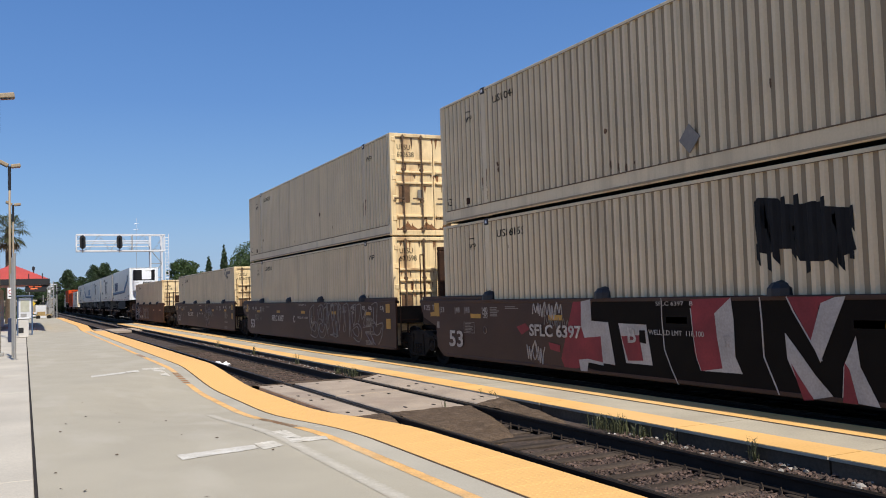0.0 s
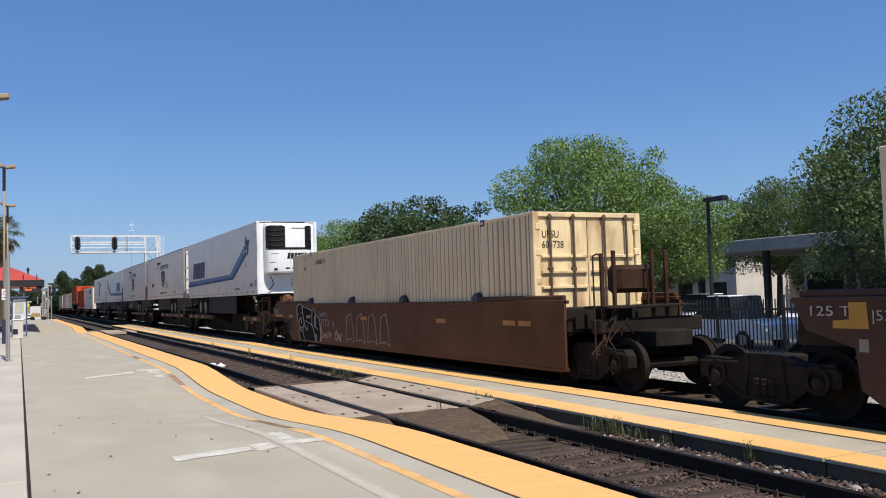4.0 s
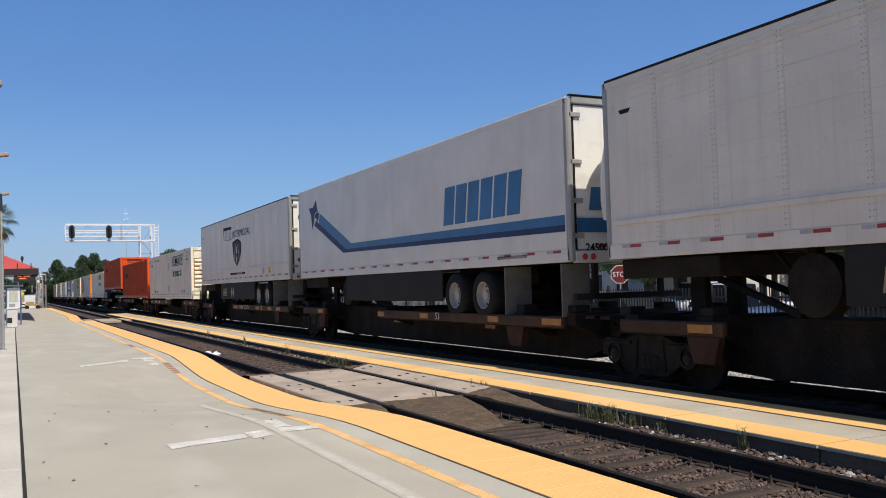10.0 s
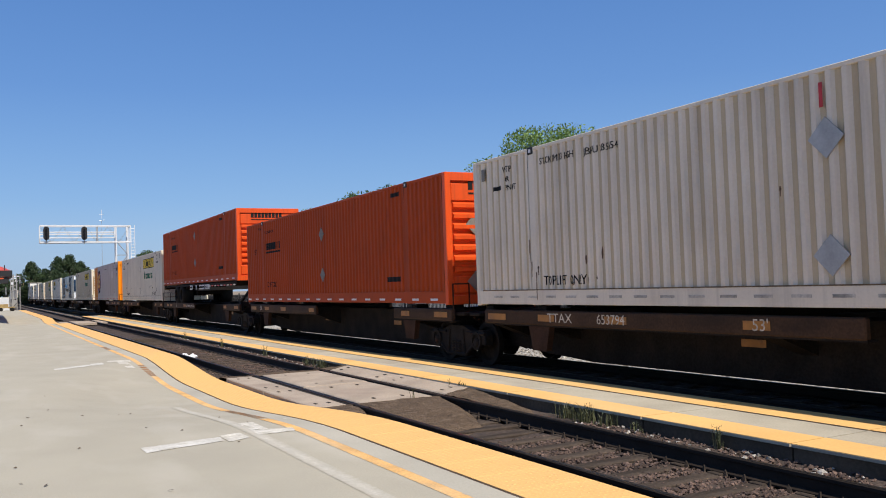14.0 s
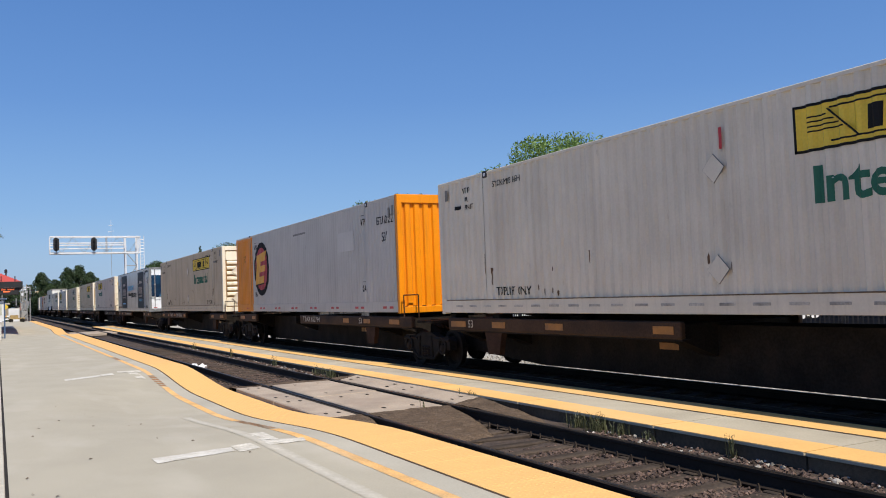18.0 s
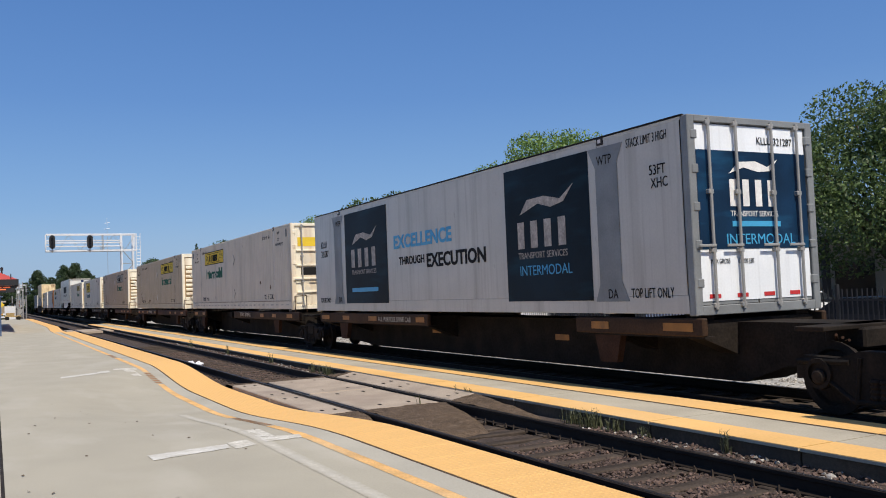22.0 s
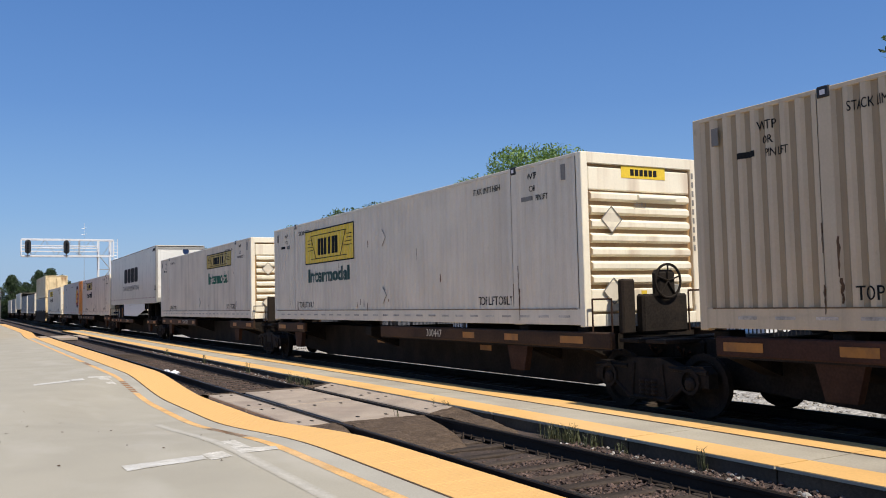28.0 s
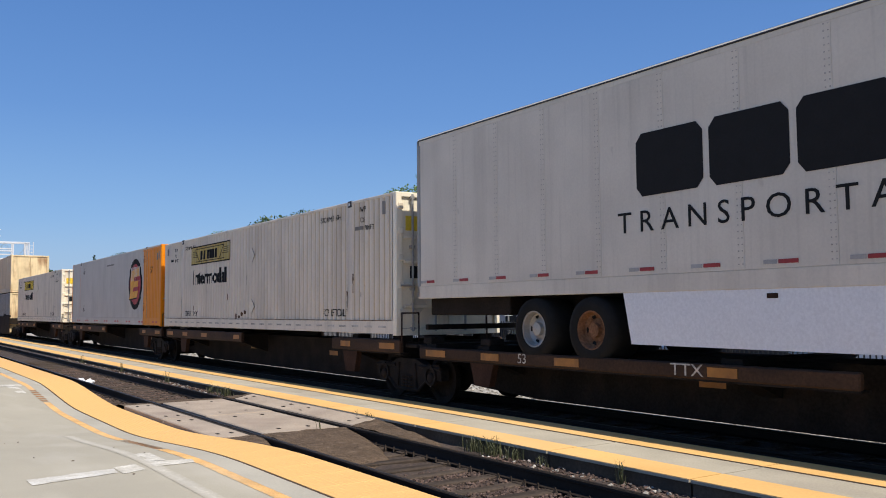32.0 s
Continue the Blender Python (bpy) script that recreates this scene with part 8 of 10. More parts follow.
        end_blocks(t_, -0.84, 2.9, 1.28, 0.26, DOOR_WHITE, 5, 0.0, 0.25, y=0.032)
        for x_, z_ in ((-0.78, 1.62), (-0.28, 1.60)):
            o4_ = [(x_ - 0.24, z_), (x_, z_ - 0.24), (x_ + 0.24, z_), (x_, z_ + 0.24)]
            part("placard", end_shape(Geo(), o4_, 0.006, 0.044), BROWN_PLACARD, t_, "brown diamond placard")
        if t_ is vans[0][0]:
            g_ = part("eco_badge", side_shape(Geo(), [(13.5, 1.80), (12.5, 1.84), (12.4, 2.06), (13.0, 2.08), (13.5, 2.0)]), LEAF_DULL, t_, "faded green leaf badge")
            mark_blocks(g_, 13.4, 1.88, 0.5, 0.1, BLACK, 3, 0.1, 0.3, x=SX - 0.006)
            for y_ in (6.98, 6.42):
                placard_outline(t_, y_, 1.86, 0.26)
            continue
        g_ = part("eco_badge", side_shape(Geo(), [(11.1, 0.36), (10.3, 0.34), (10.25, 0.66), (10.6, 0.7), (10.75, 0.64), (11.05, 0.66)], 0.004, SX + 0.02), CREAM_DARK, t_, "cream and green badge on the skirt")
        part("badge_field", side_shape(Geo(), [(11.06, 0.385), (10.34, 0.37), (10.29, 0.64), (10.6, 0.675), (10.76, 0.615), (11.02, 0.635)], 0.004, SX + 0.015), LEAF_DULL, g_)
        mark_blocks(g_, 10.98, 0.44, 0.58, 0.12, CREAM_DARK, 3, 0.1, 0.3, x=SX + 0.010)
        for y_ in (9.35, 9.0):
            part("skirt_diamond", side_shape(Geo(), [(y_ - 0.17, 0.5), (y_, 0.26), (y_ + 0.17, 0.5), (y_, 0.74)], 0.004, SX + 0.02), CREAM_DARK, t_)
        part("maker_badge", side_shape(Geo(), [(15.7, 3.34), (15.4, 3.34), (15.45, 3.27), (15.66, 3.27)]), BLACK, t_)
    else:
        arrow_stripe(t_, False)
        mark_blocks(t_, 5.0, 1.93, 3.4, 0.86, BLUE, 6, 0.16, 0.14)
        end_blocks(t_, -0.85, 1.86, 1.3, 0.42, BLUE, 4, 0.16, 0.14, y=0.04)
        part("door_stripe", end_shape(Geo(), rect(-1.12, 1.46, 1.12, 1.72), 0.004, 0.04), BLUE, t_)
        end_text(t_, "24500", 0.2, BLACK, -0.95, 1.12, y=0.04, bold=0.006)
        small_bars(t_, 2.6, 1.06, 1, 1.2, GREY_MARK, 0.06)

# black letter blocks on the last white van
z_ = 1.18
for y_ in (10.40, 9.16, 7.92, 6.66):
    part("brand_block", side_shape(Geo(), [(y_, 2.30), (y_ - 0.1, 2.18), (y_ - 1.04, 2.19), (y_ - 1.14, 2.31), (y_ - 1.14, 2.93), (y_ - 1.04, 3.05), (y_ - 0.1, 3.05), (y_, 2.93)]), BLACK, b1)
side_text(b1, "T R A N S P O R T A T I O N", 0.42, BLACK, 10.78, 1.70, 1.08)
side_text(b1, "53", 0.34, BLACK, 0.36, 1.56, 0.85, bold=0.015)
trailer_tape(b1, 1.16, 15, 0.4, 1.08)
for x_ in (SX + 0.01, -SX - 0.04):
    part("side_skirt", Geo().add([(x, y, zz) for x in (x_, x_ + 0.03) for y, zz in ((10.72, 0.88), (10.58, 0.16), (5.9, 0.14), (3.5, 0.5), (3.45, 0.88))], [(0, 1, 2, 3, 4), (5, 6, 7, 8, 9), (0, 1, 6, 5), (1, 2, 7, 6), (2, 3, 8, 7), (3, 4, 9, 8)]), CAR_WHITE, b1, "white side skirt cut up at the front")
part("skirt_marker", Geo().box(SX, SX + 0.02, 8.25, 8.4, 0.76, 0.82, 0.005), RUST, b1)
part("maker_plate", side_shape(Geo(), [(0.92, 3.66), (0.16, 3.68), (0.16, 3.82), (0.80, 3.80)]), BLACK, b1)
part("nose_wall", Geo().box(SX + 0.1, -SX - 0.1, 0.02, 0.08, 0.9, 3.85), DOOR_WHITE, b1)
part("roof_edge", Geo().box(SX - 0.012, SX + 0.05, 0.1, 16.05, 3.905, 3.93, 0.006), DARK_STEEL, b1)
part("nose_top", Geo().box(SX + 0.1, -SX - 0.1, 0.0, 0.08, 3.74, 3.87, 0.01), ALUMINIUM, b1)
part("nose_foot", Geo().box(SX + 0.1, -SX - 0.1, 0.0, 0.05, 0.9, 1.16, 0.01), ALUMINIUM, b1)
part("round_emblem", Geo().turned([(0.012, 0.0), (0.012, 0.17), (0.02, 0.17)], (0.28, 0.0, 3.64), "y", 20), NAVY, b1, "round dark blue emblem")
placard_n = [(-0.85, 1.72), (-0.65, 1.94), (-0.45, 1.72), (-0.65, 1.5)]
for a_, c_ in zip(placard_n, placard_n[1:] + placard_n[:1]):
    part("placard_frame", Geo().rod((a_[0], 0.01, a_[1]), (c_[0], 0.01, c_[1]), 0.012, 4), STEEL, b1)
part("vent_box", Geo().box(0.7, 0.95, -0.05, 0.05, 3.3, 3.65, 0.02), STUCCO, b1)
part("connector_box", Geo().box(0.55, 0.9, -0.06, 0.04, 1.35, 1.55, 0.02).pipe([(0.7, -0.08, 1.35), (0.66, -0.12, 1.2), (0.78, -0.1, 1.12), (0.84, -0.08, 1.35)], 0.016), BLACK, b1)
part("data_plate", Geo().box(0.25, 0.4, 0.0, 0.04, 1.3, 1.52), GREY_MARK, b1)
part("landing_gear", Geo().box(SX + 0.1, SX + 0.24, 2.6, 2.78, 0.02, 0.9, 0.01).box(SX + 0.1, SX + 0.24, 3.1, 3.3, 0.55, 0.9).rod((SX + 0.17, 2.7, 0.85), (SX + 0.17, 3.8, 0.5), 0.04), GRIME, b1)

# orange boxes
s1 = boxes["s1"]
for c_ in (s1, s2):
    mark_blocks(c_, 13.7, 1.86, 1.75, 0.24, BLACK, 9, 0.0, 0.22)
    part("mark_underline", side_shape(Geo(), rect(11.95, 1.74, 13.7, 1.80)), BLACK, c_)
    placard(c_, 7.85, 2.28 if c_ is s2 else 2.05, GREY_MARK, 0.21), placard(c_, 7.82, 1.0 if c_ is s2 else 0.84, GREY_MARK, 0.21)
    for i in range(17):
        part("reflector_tape", side_shape(Geo(), rect(0.5 + i * 0.95, 0.09, 0.84 + i * 0.95, 0.14)), SILVER_TAPE, c_)
    small_bars(c_, 3.2, 0.55, 1, 0.9, BLACK, 0.12), small_bars(c_, 2.9, 2.62, 1, 0.9, BLACK, 0.1)
    side_text(c_, "STACK 3 HIGH ONLY", 0.14, BLACK, 13.75, 2.45, 0.72)
    end_blocks(c_, -0.7, 2.52, 1.3, 0.2, BLACK, 9, 0.0, 0.2, y=0.03)
    side_text(c_, "TOP LIFT ONLY", 0.24, BLACK, 13.65, 0.55, 0.72), side_text(c_, "53'", 0.28, BLACK, 15.1, 1.75, 0.8), side_text(c_, "WTP", 0.17, BLACK, 14.6, 2.6, 0.8)
    part("mark_underline", end_shape(Geo(), rect(-0.7, 2.42, 0.6, 2.46), 0.004, 0.03), BLACK, c_)
    end_placard(c_, -0.55, 1.75, GREY_MARK, 0.25, 0.02), end_placard(c_, -0.55, 0.5, GREY_MARK, 0.25, 0.02)
chassis = rolling("road_chassis", "black steel road chassis under an orange container", "trailer", 208.69, 1.18)
for s_ in (-1, 1):
    part("chassis_beam", Geo().box(min(s_ * 0.45, s_ * 0.58), max(s_ * 0.45, s_ * 0.58), 0.2, 16.0, 0.66, 0.99, 0.01), DARK_STEEL, chassis)
    part("side_rail", Geo().box(min(s_ * 1.2, s_ * 1.28), max(s_ * 1.2, s_ * 1.28), 0.2, 16.0, 0.89, 0.98, 0.01), GRIME, chassis)
    for y_ in (11.43, 12.67):
        tyre_pair(chassis, y_, s_, rim_mat=GRIME)
for y_ in (0.4, 5.0, 10.0, 15.8):
    part("bolster", Geo().box(-1.28, 1.28, y_ - 0.1, y_ + 0.1, 0.80, 0.99, 0.01), GRIME, chassis)
for y_ in (11.43, 12.67):
    part("axle", Geo().rod((-1, y_, 0.5), (1, y_, 0.5), 0.07), GRIME, chassis)
part("bogie_frame", Geo().box(-0.6, 0.6, 10.7, 13.5, 0.5, 0.68), GRIME, chassis)
for a_, b_, n_ in ((9.2, 8.6, ""), (7.9, 7.65, "53"), (7.1, 6.05, ""), (5.9, 5.0, "WT 7200 LBS")):
    part("chassis_plate", side_shape(Geo(), rect(b_, 0.72, a_, 0.93), 0.004, -1.28), CAR_WHITE, chassis, "white number plate on the chassis")
    if n_:
        side_text(chassis, n_, 0.17, BLACK, a_ - 0.05, 0.76, 0.62 if len(n_) > 3 else 0.9, x=-1.285)
    else:
        part("print_line", side_shape(Geo(), rect(b_ + 0.06, 0.78, a_ - 0.06, 0.87), 0.007, -1.28), BLACK, chassis)
for i in range(9):
    part("reflector_tape", side_shape(Geo(), rect(0.4 + i * 0.55, 0.83, 0.75 + i * 0.55, 0.88), 0.004, -1.28), RED_TAPE if i % 2 else SILVER_TAPE, chassis)

PALE_PATCH = paint("pale_grey_patch_paint", (206, 200, 190), amount=0.15)
# grey boxes with yellow ends and a round emblem
for key_, cy_, band_near, band_far in (("e1", 12.45, 0.18, 13.75), ("e2", 3.6, 2.35, 15.95)):
    c_ = boxes[key_]
    far_side = key_ == "e1"
    a_, b_ = (13.72, L - 0.02) if far_side else (0.02, 2.4)
    part("yellow_band", side_shape(Geo(), rect(a_, 0.03, b_, 2.88), 0.003), YELLOW, c_, "golden yellow side band")
    part("yellow_rail", Geo().box(SX - 0.014, SX - 0.002, a_, b_, 2.836, 2.905, 0.002), YELLOW, c_)
    post_ = 14.05 if far_side else 2.0
    part("yellow_post", Geo().box(SX - 0.016, SX - 0.002, post_ - 0.11, post_ + 0.11, 0.04, 2.83, 0.002), YELLOW, c_)
    cz_ = 1.62
    disc_ = part("emblem_disc", side_shape(Geo(), [(cy_ + math.cos(i * math.tau / 44), cz_ + math.sin(i * math.tau / 44)) for i in range(44)], 0.004), BLACK, c_, "black and red round emblem")
    part("emblem_field", side_shape(Geo(), [(cy_ + 0.80 * math.cos(i * math.tau / 36), cz_ + 0.80 * math.sin(i * math.tau / 36)) for i in range(36)], 0.008), CRIMSON, disc_)
    blk_ = [(0.80, -0.58), (-0.34, -0.52), (-0.66, 0.66), (0.58, 0.52)]
    part("emblem_shadow", side_shape(Geo(), [(cy_ + a + 0.05, cz_ + b - 0.05) for a, b in blk_], 0.011), BLACK, disc_)
    part("emblem_block", side_shape(Geo(), [(cy_ + a, cz_ + b) for a, b in blk_], 0.015), GOLD, disc_)
    for zz_ in (-0.2, 0.2):
        part("emblem_slot", side_shape(Geo(), [(cy_ + 0.18 - zz_ * 0.3, cz_ + zz_ - 0.09), (cy_ - 0.60 - zz_ * 0.3, cz_ + zz_ - 0.05), (cy_ - 0.66 - zz_ * 0.3, cz_ + zz_ + 0.11), (cy_ + 0.14 - zz_ * 0.3, cz_ + zz_ + 0.07)], 0.019), CRIMSON, disc_)
    for i in range(8):
        for q_ in (0.0, 0.42):
            part("reflector_tape", side_shape(Geo(), rect(0.4 + i * 1.95 + q_, 0.12, 0.62 + i * 1.95 + q_, 0.18), 0.006), RED_TAPE, c_)
    side_text(c_, "53'", 0.34, BLACK, 15.0 if far_side else 1.4, 1.98, 0.8, x=SX - 0.004)
    if far_side:
        side_text(c_, "53'", 0.34, BLACK, 1.0, 1.85, 0.8)
        side_text(c_, "ESTU 501212", 0.30, BLACK, 1.32, 2.30, 0.62)
    for y_ in (2.45, 13.4):
        side_text(c_, "WTP", 0.26, BLACK, y_, 2.38, 0.62), side_text(c_, "DA", 0.26, BLACK, y_ - 0.02, 0.58, 0.7)
        part("overline", side_shape(Geo(), rect(y_ - 0.28, 2.64, y_ - 0.05, 2.655)), BLACK, c_), part("overline", side_shape(Geo(), rect(y_ - 0.28, 0.84, y_ - 0.05, 0.855)), BLACK, c_)
    small_bars(c_, 8.5, 2.54, 1, 1.6, GREY_MARK, 0.06)
    part("repair_patch", side_shape(Geo(), rect(2.95, 1.75, 4.2, 2.30), 0.004), PALE_PATCH, c_, "pale repair patch")
    part("vent", Geo().box(SX - 0.01, SX, 0.45, 0.55, 2.42, 2.68), GREY_MARK, c_), part("vent", Geo().box(SX - 0.01, SX, 0.22, 0.32, 2.46, 2.72), GREY_MARK, c_)

# refrigerated box with picture panels
kl = boxes["kl"]
for a_, b_ in ((10.69, 13.6), (2.34, 5.0)):
    pn_ = part("picture_panel", side_shape(Geo(), rect(a_, 0.24, b_, 2.74), 0.003), material("dark_teal_print", (0.006, 0.016, 0.026, 1), 0.5, spec=0.12, mottle=0.6, size=0.7, grain=0.05, stain=(0.012, 0.055, 0.085, 1), stain_amount=0.6, stain_size=(1, 0.5, 2.5)), kl, "dark blue picture panel")
    w_ = b_ - a_
    c0_ = b_ - w_ * 0.16
    mark_blocks(pn_, c0_, 1.22, w_ * 0.66, 0.50, DULL_WHITE, 4, 0.0, 0.5, x=SX - 0.004)
    part("leaping_shape", side_shape(Geo(), [(c0_ - 0.1, 1.86), (c0_ - 0.35, 2.12), (c0_ - 0.9, 2.14), (c0_ - 1.4, 2.04), (c0_ - 1.8, 2.26), (c0_ - 1.5, 1.98), (c0_ - 1.1, 1.92), (c0_ - 0.7, 2.02), (c0_ - 0.4, 1.94)], 0.008), DULL_WHITE, pn_)
    side_text(pn_, "TRANSPORT SERVICES", 0.17, DULL_WHITE, c0_, 1.03, w_ * 0.66 / (0.17 * 11.2), x=SX - 0.004)
    if a_ < 5:
        side_text(pn_, "INTERMODAL", 0.26, SKY_INK, c0_ - 0.02, 0.72, w_ * 0.66 / (0.26 * 6.6), x=SX - 0.004)
    else:
        part("print_line", side_shape(Geo(), rect(c0_ - w_ * 0.62, 0.55, c0_, 0.66), 0.008), SKY_INK, pn_)
side_text(kl, "EXCELLENCE", 0.44, SKY_INK, 10.3, 1.58, 1.18, bold=0.015)
side_text(kl, "THROUGH", 0.26, BLACK, 10.0, 1.17, 1.1, bold=0.008)
side_text(kl, "EXECUTION", 0.42, BLACK, 8.5, 1.06, 1.16, bold=0.015)
for y_ in (14.15, 1.85):
    part("grey_post_print", side_shape(Geo(), [(y_ + 0.42, 0.22), (y_ + 0.3, 0.5), (y_ + 0.3, 2.4), (y_ + 0.48, 2.74), (y_ - 0.42, 2.74), (y_ - 0.26, 2.45), (y_ - 0.26, 0.55), (y_ - 0.42, 0.22)], 0.003), KL_FRAME, kl)
part("roof_edge", Geo().box(SX - 0.012, SX + 0.05, 0.1, 16.05, H - 0.012, H + 0.02, 0.006), BLACK, kl)
side_text(kl, "STACK LIMIT 3 HIGH", 0.2, BLACK, 1.35, 2.62, 0.5), side_text(kl, "53FT", 0.22, BLACK, 0.85, 2.12, 0.8), side_text(kl, "XHC", 0.22, BLACK, 0.82, 1.92, 0.8)
side_text(kl, "KLLU", 0.28, BLACK, 15.6, 1.9, 0.75), side_text(kl, "321287", 0.28, BLACK, 15.6, 1.62, 0.75)
side_text(kl, "TOP LIFT ONLY", 0.22, BLACK, 1.38, 0.27, 0.62), side_text(kl, "TOP LIFT ONLY", 0.2, BLACK, 15.75, 0.27, 0.62)
side_text(kl, "WTP", 0.22, BLACK, 2.1, 2.45, 0.8, x=SX - 0.004), side_text(kl, "WTP", 0.22, BLACK, 14.3, 2.45, 0.8, x=SX - 0.004), side_text(kl, "DA", 0.22, BLACK, 1.95, 0.27, 0.8, x=SX - 0.004), side_text(kl, "DA", 0.22, BLACK, 14.2, 0.27, 0.8, x=SX - 0.004)
part("door_skin", end_shape(Geo(), rect(-1.13, 0.2, 1.13, 2.78), 0.006, 0.045), COOL_WHITE, kl)
dp_ = part("door_picture", end_shape(Geo(), rect(-1.13, 0.95, 1.13, 2.40), 0.004, 0.036), material("blue_door_print", (0.005, 0.028, 0.07, 1), 0.5, spec=0.2, mottle=0.6, size=0.8, grain=0.05, stain=(0.02, 0.13, 0.26, 1), stain_amount=0.6, stain_size=(0.6, 1, 2.5)), kl, "blue picture on the doors")
end_blocks(dp_, -0.5, 1.58, 1.05, 0.4, WHITE, 4, 0.0, 0.5, y=0.032)
part("leaping_shape", end_shape(Geo(), [(-0.5, 2.06), (-0.3, 2.24), (0.05, 2.26), (0.3, 2.18), (0.52, 2.3), (0.35, 2.12), (0.1, 2.1), (-0.2, 2.16)], 0.006, 0.032), WHITE, dp_)
end_text(dp_, "TRANSPORT SERVICES", 0.12, WHITE, -0.5, 1.43, y=0.032, stretch=0.82)
part("print_line", end_shape(Geo(), rect(-0.48, 1.28, 0.52, 1.36), 0.006, 0.032), SKY_INK, dp_)
end_text(dp_, "INTERMODAL", 0.22, SKY_INK, -0.62, 1.02, y=0.032, stretch=1.05)
end_text(kl, "KLLU 321287", 0.16, BLACK, 0.1, 2.52, y=0.032, stretch=0.85)
end_text(kl, "MAX GROSS", 0.1, BLACK, -0.95, 0.74, y=0.032, stretch=0.7), end_text(kl, "67 200 LBS", 0.1, BLACK, -0.4, 0.74, y=0.032, stretch=0.7)
for i in range(4):
    part("reflector_tape", end_shape(Geo(), rect(-1.0 + i * 0.55, 0.24, -0.78 + i * 0.55, 0.3), 0.004, 0.036), RED_TAPE, kl)

# lettering on the side sills
def sill_text(car, text, y, size=0.2, stretch=1.05):
    words(text, size, STORE["stencil"], car, (-1.292, y, 0.965 if car in low_sills else 1.05), "side", stretch)


STORE["stencil"] = material("worn_cream_lettering", (0.58, 0.52, 0.42, 1), 0.8, mottle=0.35, size=8, grain=0.3, grain_size=20)
low_sills = {m1_car, b1_car, *spines[:4]}
by_front = {round(f, 2): ob for ob, f, z in MOVING if ob.name.startswith("spine_car")}
for f_, marks_ in ((173.65, (("TTAX", 13.7), ("653794", 12.3), ("53'", 9.05))), (243.94, (("TTAX 653794", 7.67), ("53", 2.8))), (208.69, (("53", 12.82), ("ALL PURPOSE SPINE CAR", 10.2))), (225.53, (("53", 15.0),)),
                   (396.46, (("53", 13.0), ("TTX", 9.8))), (102.71, (("TTX", 8.76), ("53", 5.32))), (120.09, (("53", 5.4),)), (137.26, (("53", 5.6),)), (154.56, (("TTAX 553754", 8.0), ("53", 4.25))), (360.05, (("300447", 5.6),)),
                   (320.81, (("BNSF 300661", 11.34),)), (302.08, (("TTRX 370961", 6.98),)), (283.49, (("ALL-PURPOSE SPINE CAR", 11.45),)),
                   (262.68, (("TTRX 370961", 11.35), ("2-28/157", 13.2))), (191.04, (("53", 14.6),)), (341.4, (("TTAX 653", 11.3),)), (378.83, (("TTAX 653", 11.3),))):
    for text_, y_ in marks_:
        if f_ in by_front:
            sill_text(by_front[f_], text_, y_, 0.17 if len(text_) > 12 else 0.225, 1.45 if "TTAX 5" in text_ else 1.25 if "TT" in text_ else 1.05)


def fold_at(y, waves, depth, posts):
    """Depth of the folded side sheet at y, and the fold lines."""
    cuts = [0.16, posts[0] - 0.10, posts[0] + 0.10, posts[1] - 0.10, posts[1] + 0.10, L - 0.16]
    for a, b in zip(cuts[::2], cuts[1::2]):
        if a < y < b:
            n = max(2, round(waves * (b - a) / L))
            u = (y - a) / (b - a) * n % 1.0
            if u < FOLD[0]:
                return 0.0
            if u < FOLD[1]:
                return depth * (u - FOLD[0]) / (FOLD[1] - FOLD[0])
            return depth if u < FOLD[2] else depth * (1 - u) / (1 - FOLD[2])
    return 0.0


def fold_lines(waves, posts):
    out = []
    cuts = [0.16, posts[0] - 0.10, posts[0] + 0.10, posts[1] - 0.10, posts[1] + 0.10, L - 0.16]
    for a, b in zip(cuts[::2], cuts[1::2]):
        n = max(2, round(waves * (b - a) / L))
        p = (b - a) / n
        out += [a + (i + u) * p for i in range(n) for u in (0.0, *FOLD)]
    return out


def print_on_folds():
    """What is painted on a folded side follows the folds of the sheet."""
    printed = ("lettering", "sign_panel", "border", "brand_block", "scroll_line", "print_line", "overline", "emblem", "yellow_band", "mark_underline", "black_spray", "spray_streak", "torn_decal", "rust_stain")
    for name, (waves, depth, posts, h, band) in FOLDED.items():
        if depth < 0.005:
            continue
        lines = fold_lines(waves, posts)
        for ob in bpy.data.objects[name].children_recursive:
            if ob.type != "MESH" or not ob.name.startswith(printed):
                continue
            m = ob.matrix_basis.copy()
            if ob.parent.name != name:
                m = ob.parent.matrix_basis @ m
            co = [m @ v.co for v in ob.data.vertices]
            if max(p.x for p in co) > SX + 0.001 or max(p.z for p in co) < band:
                continue
            y0, y1 = min(p.y for p in co), max(p.y for p in co)
            me = ob.data.copy() if ob.data.users > 1 else ob.data
            bm = bmesh.new()
            bm.from_mesh(me)
            bm.transform(m)
            for at, n in [((0, y, 0), (0, 1, 0)) for y in lines if y0 < y < y1] + [((0, 0, z), (0, 0, 1)) for z in (band, band + 0.004, h - 0.059, h - 0.055)]:
                bmesh.ops.bisect_plane(bm, geom=bm.verts[:] + bm.edges[:] + bm.faces[:], plane_co=at, plane_no=n, dist=0.00001)
            for v in bm.verts:
                if band + 0.002 < v.co.z < h - 0.057:
                    v.co.x += fold_at(v.co.y, waves, depth, posts)
            bm.transform(m.inverted())
            bm.to_mesh(me)
            bm.free()
            ob.data = me


print_on_folds()

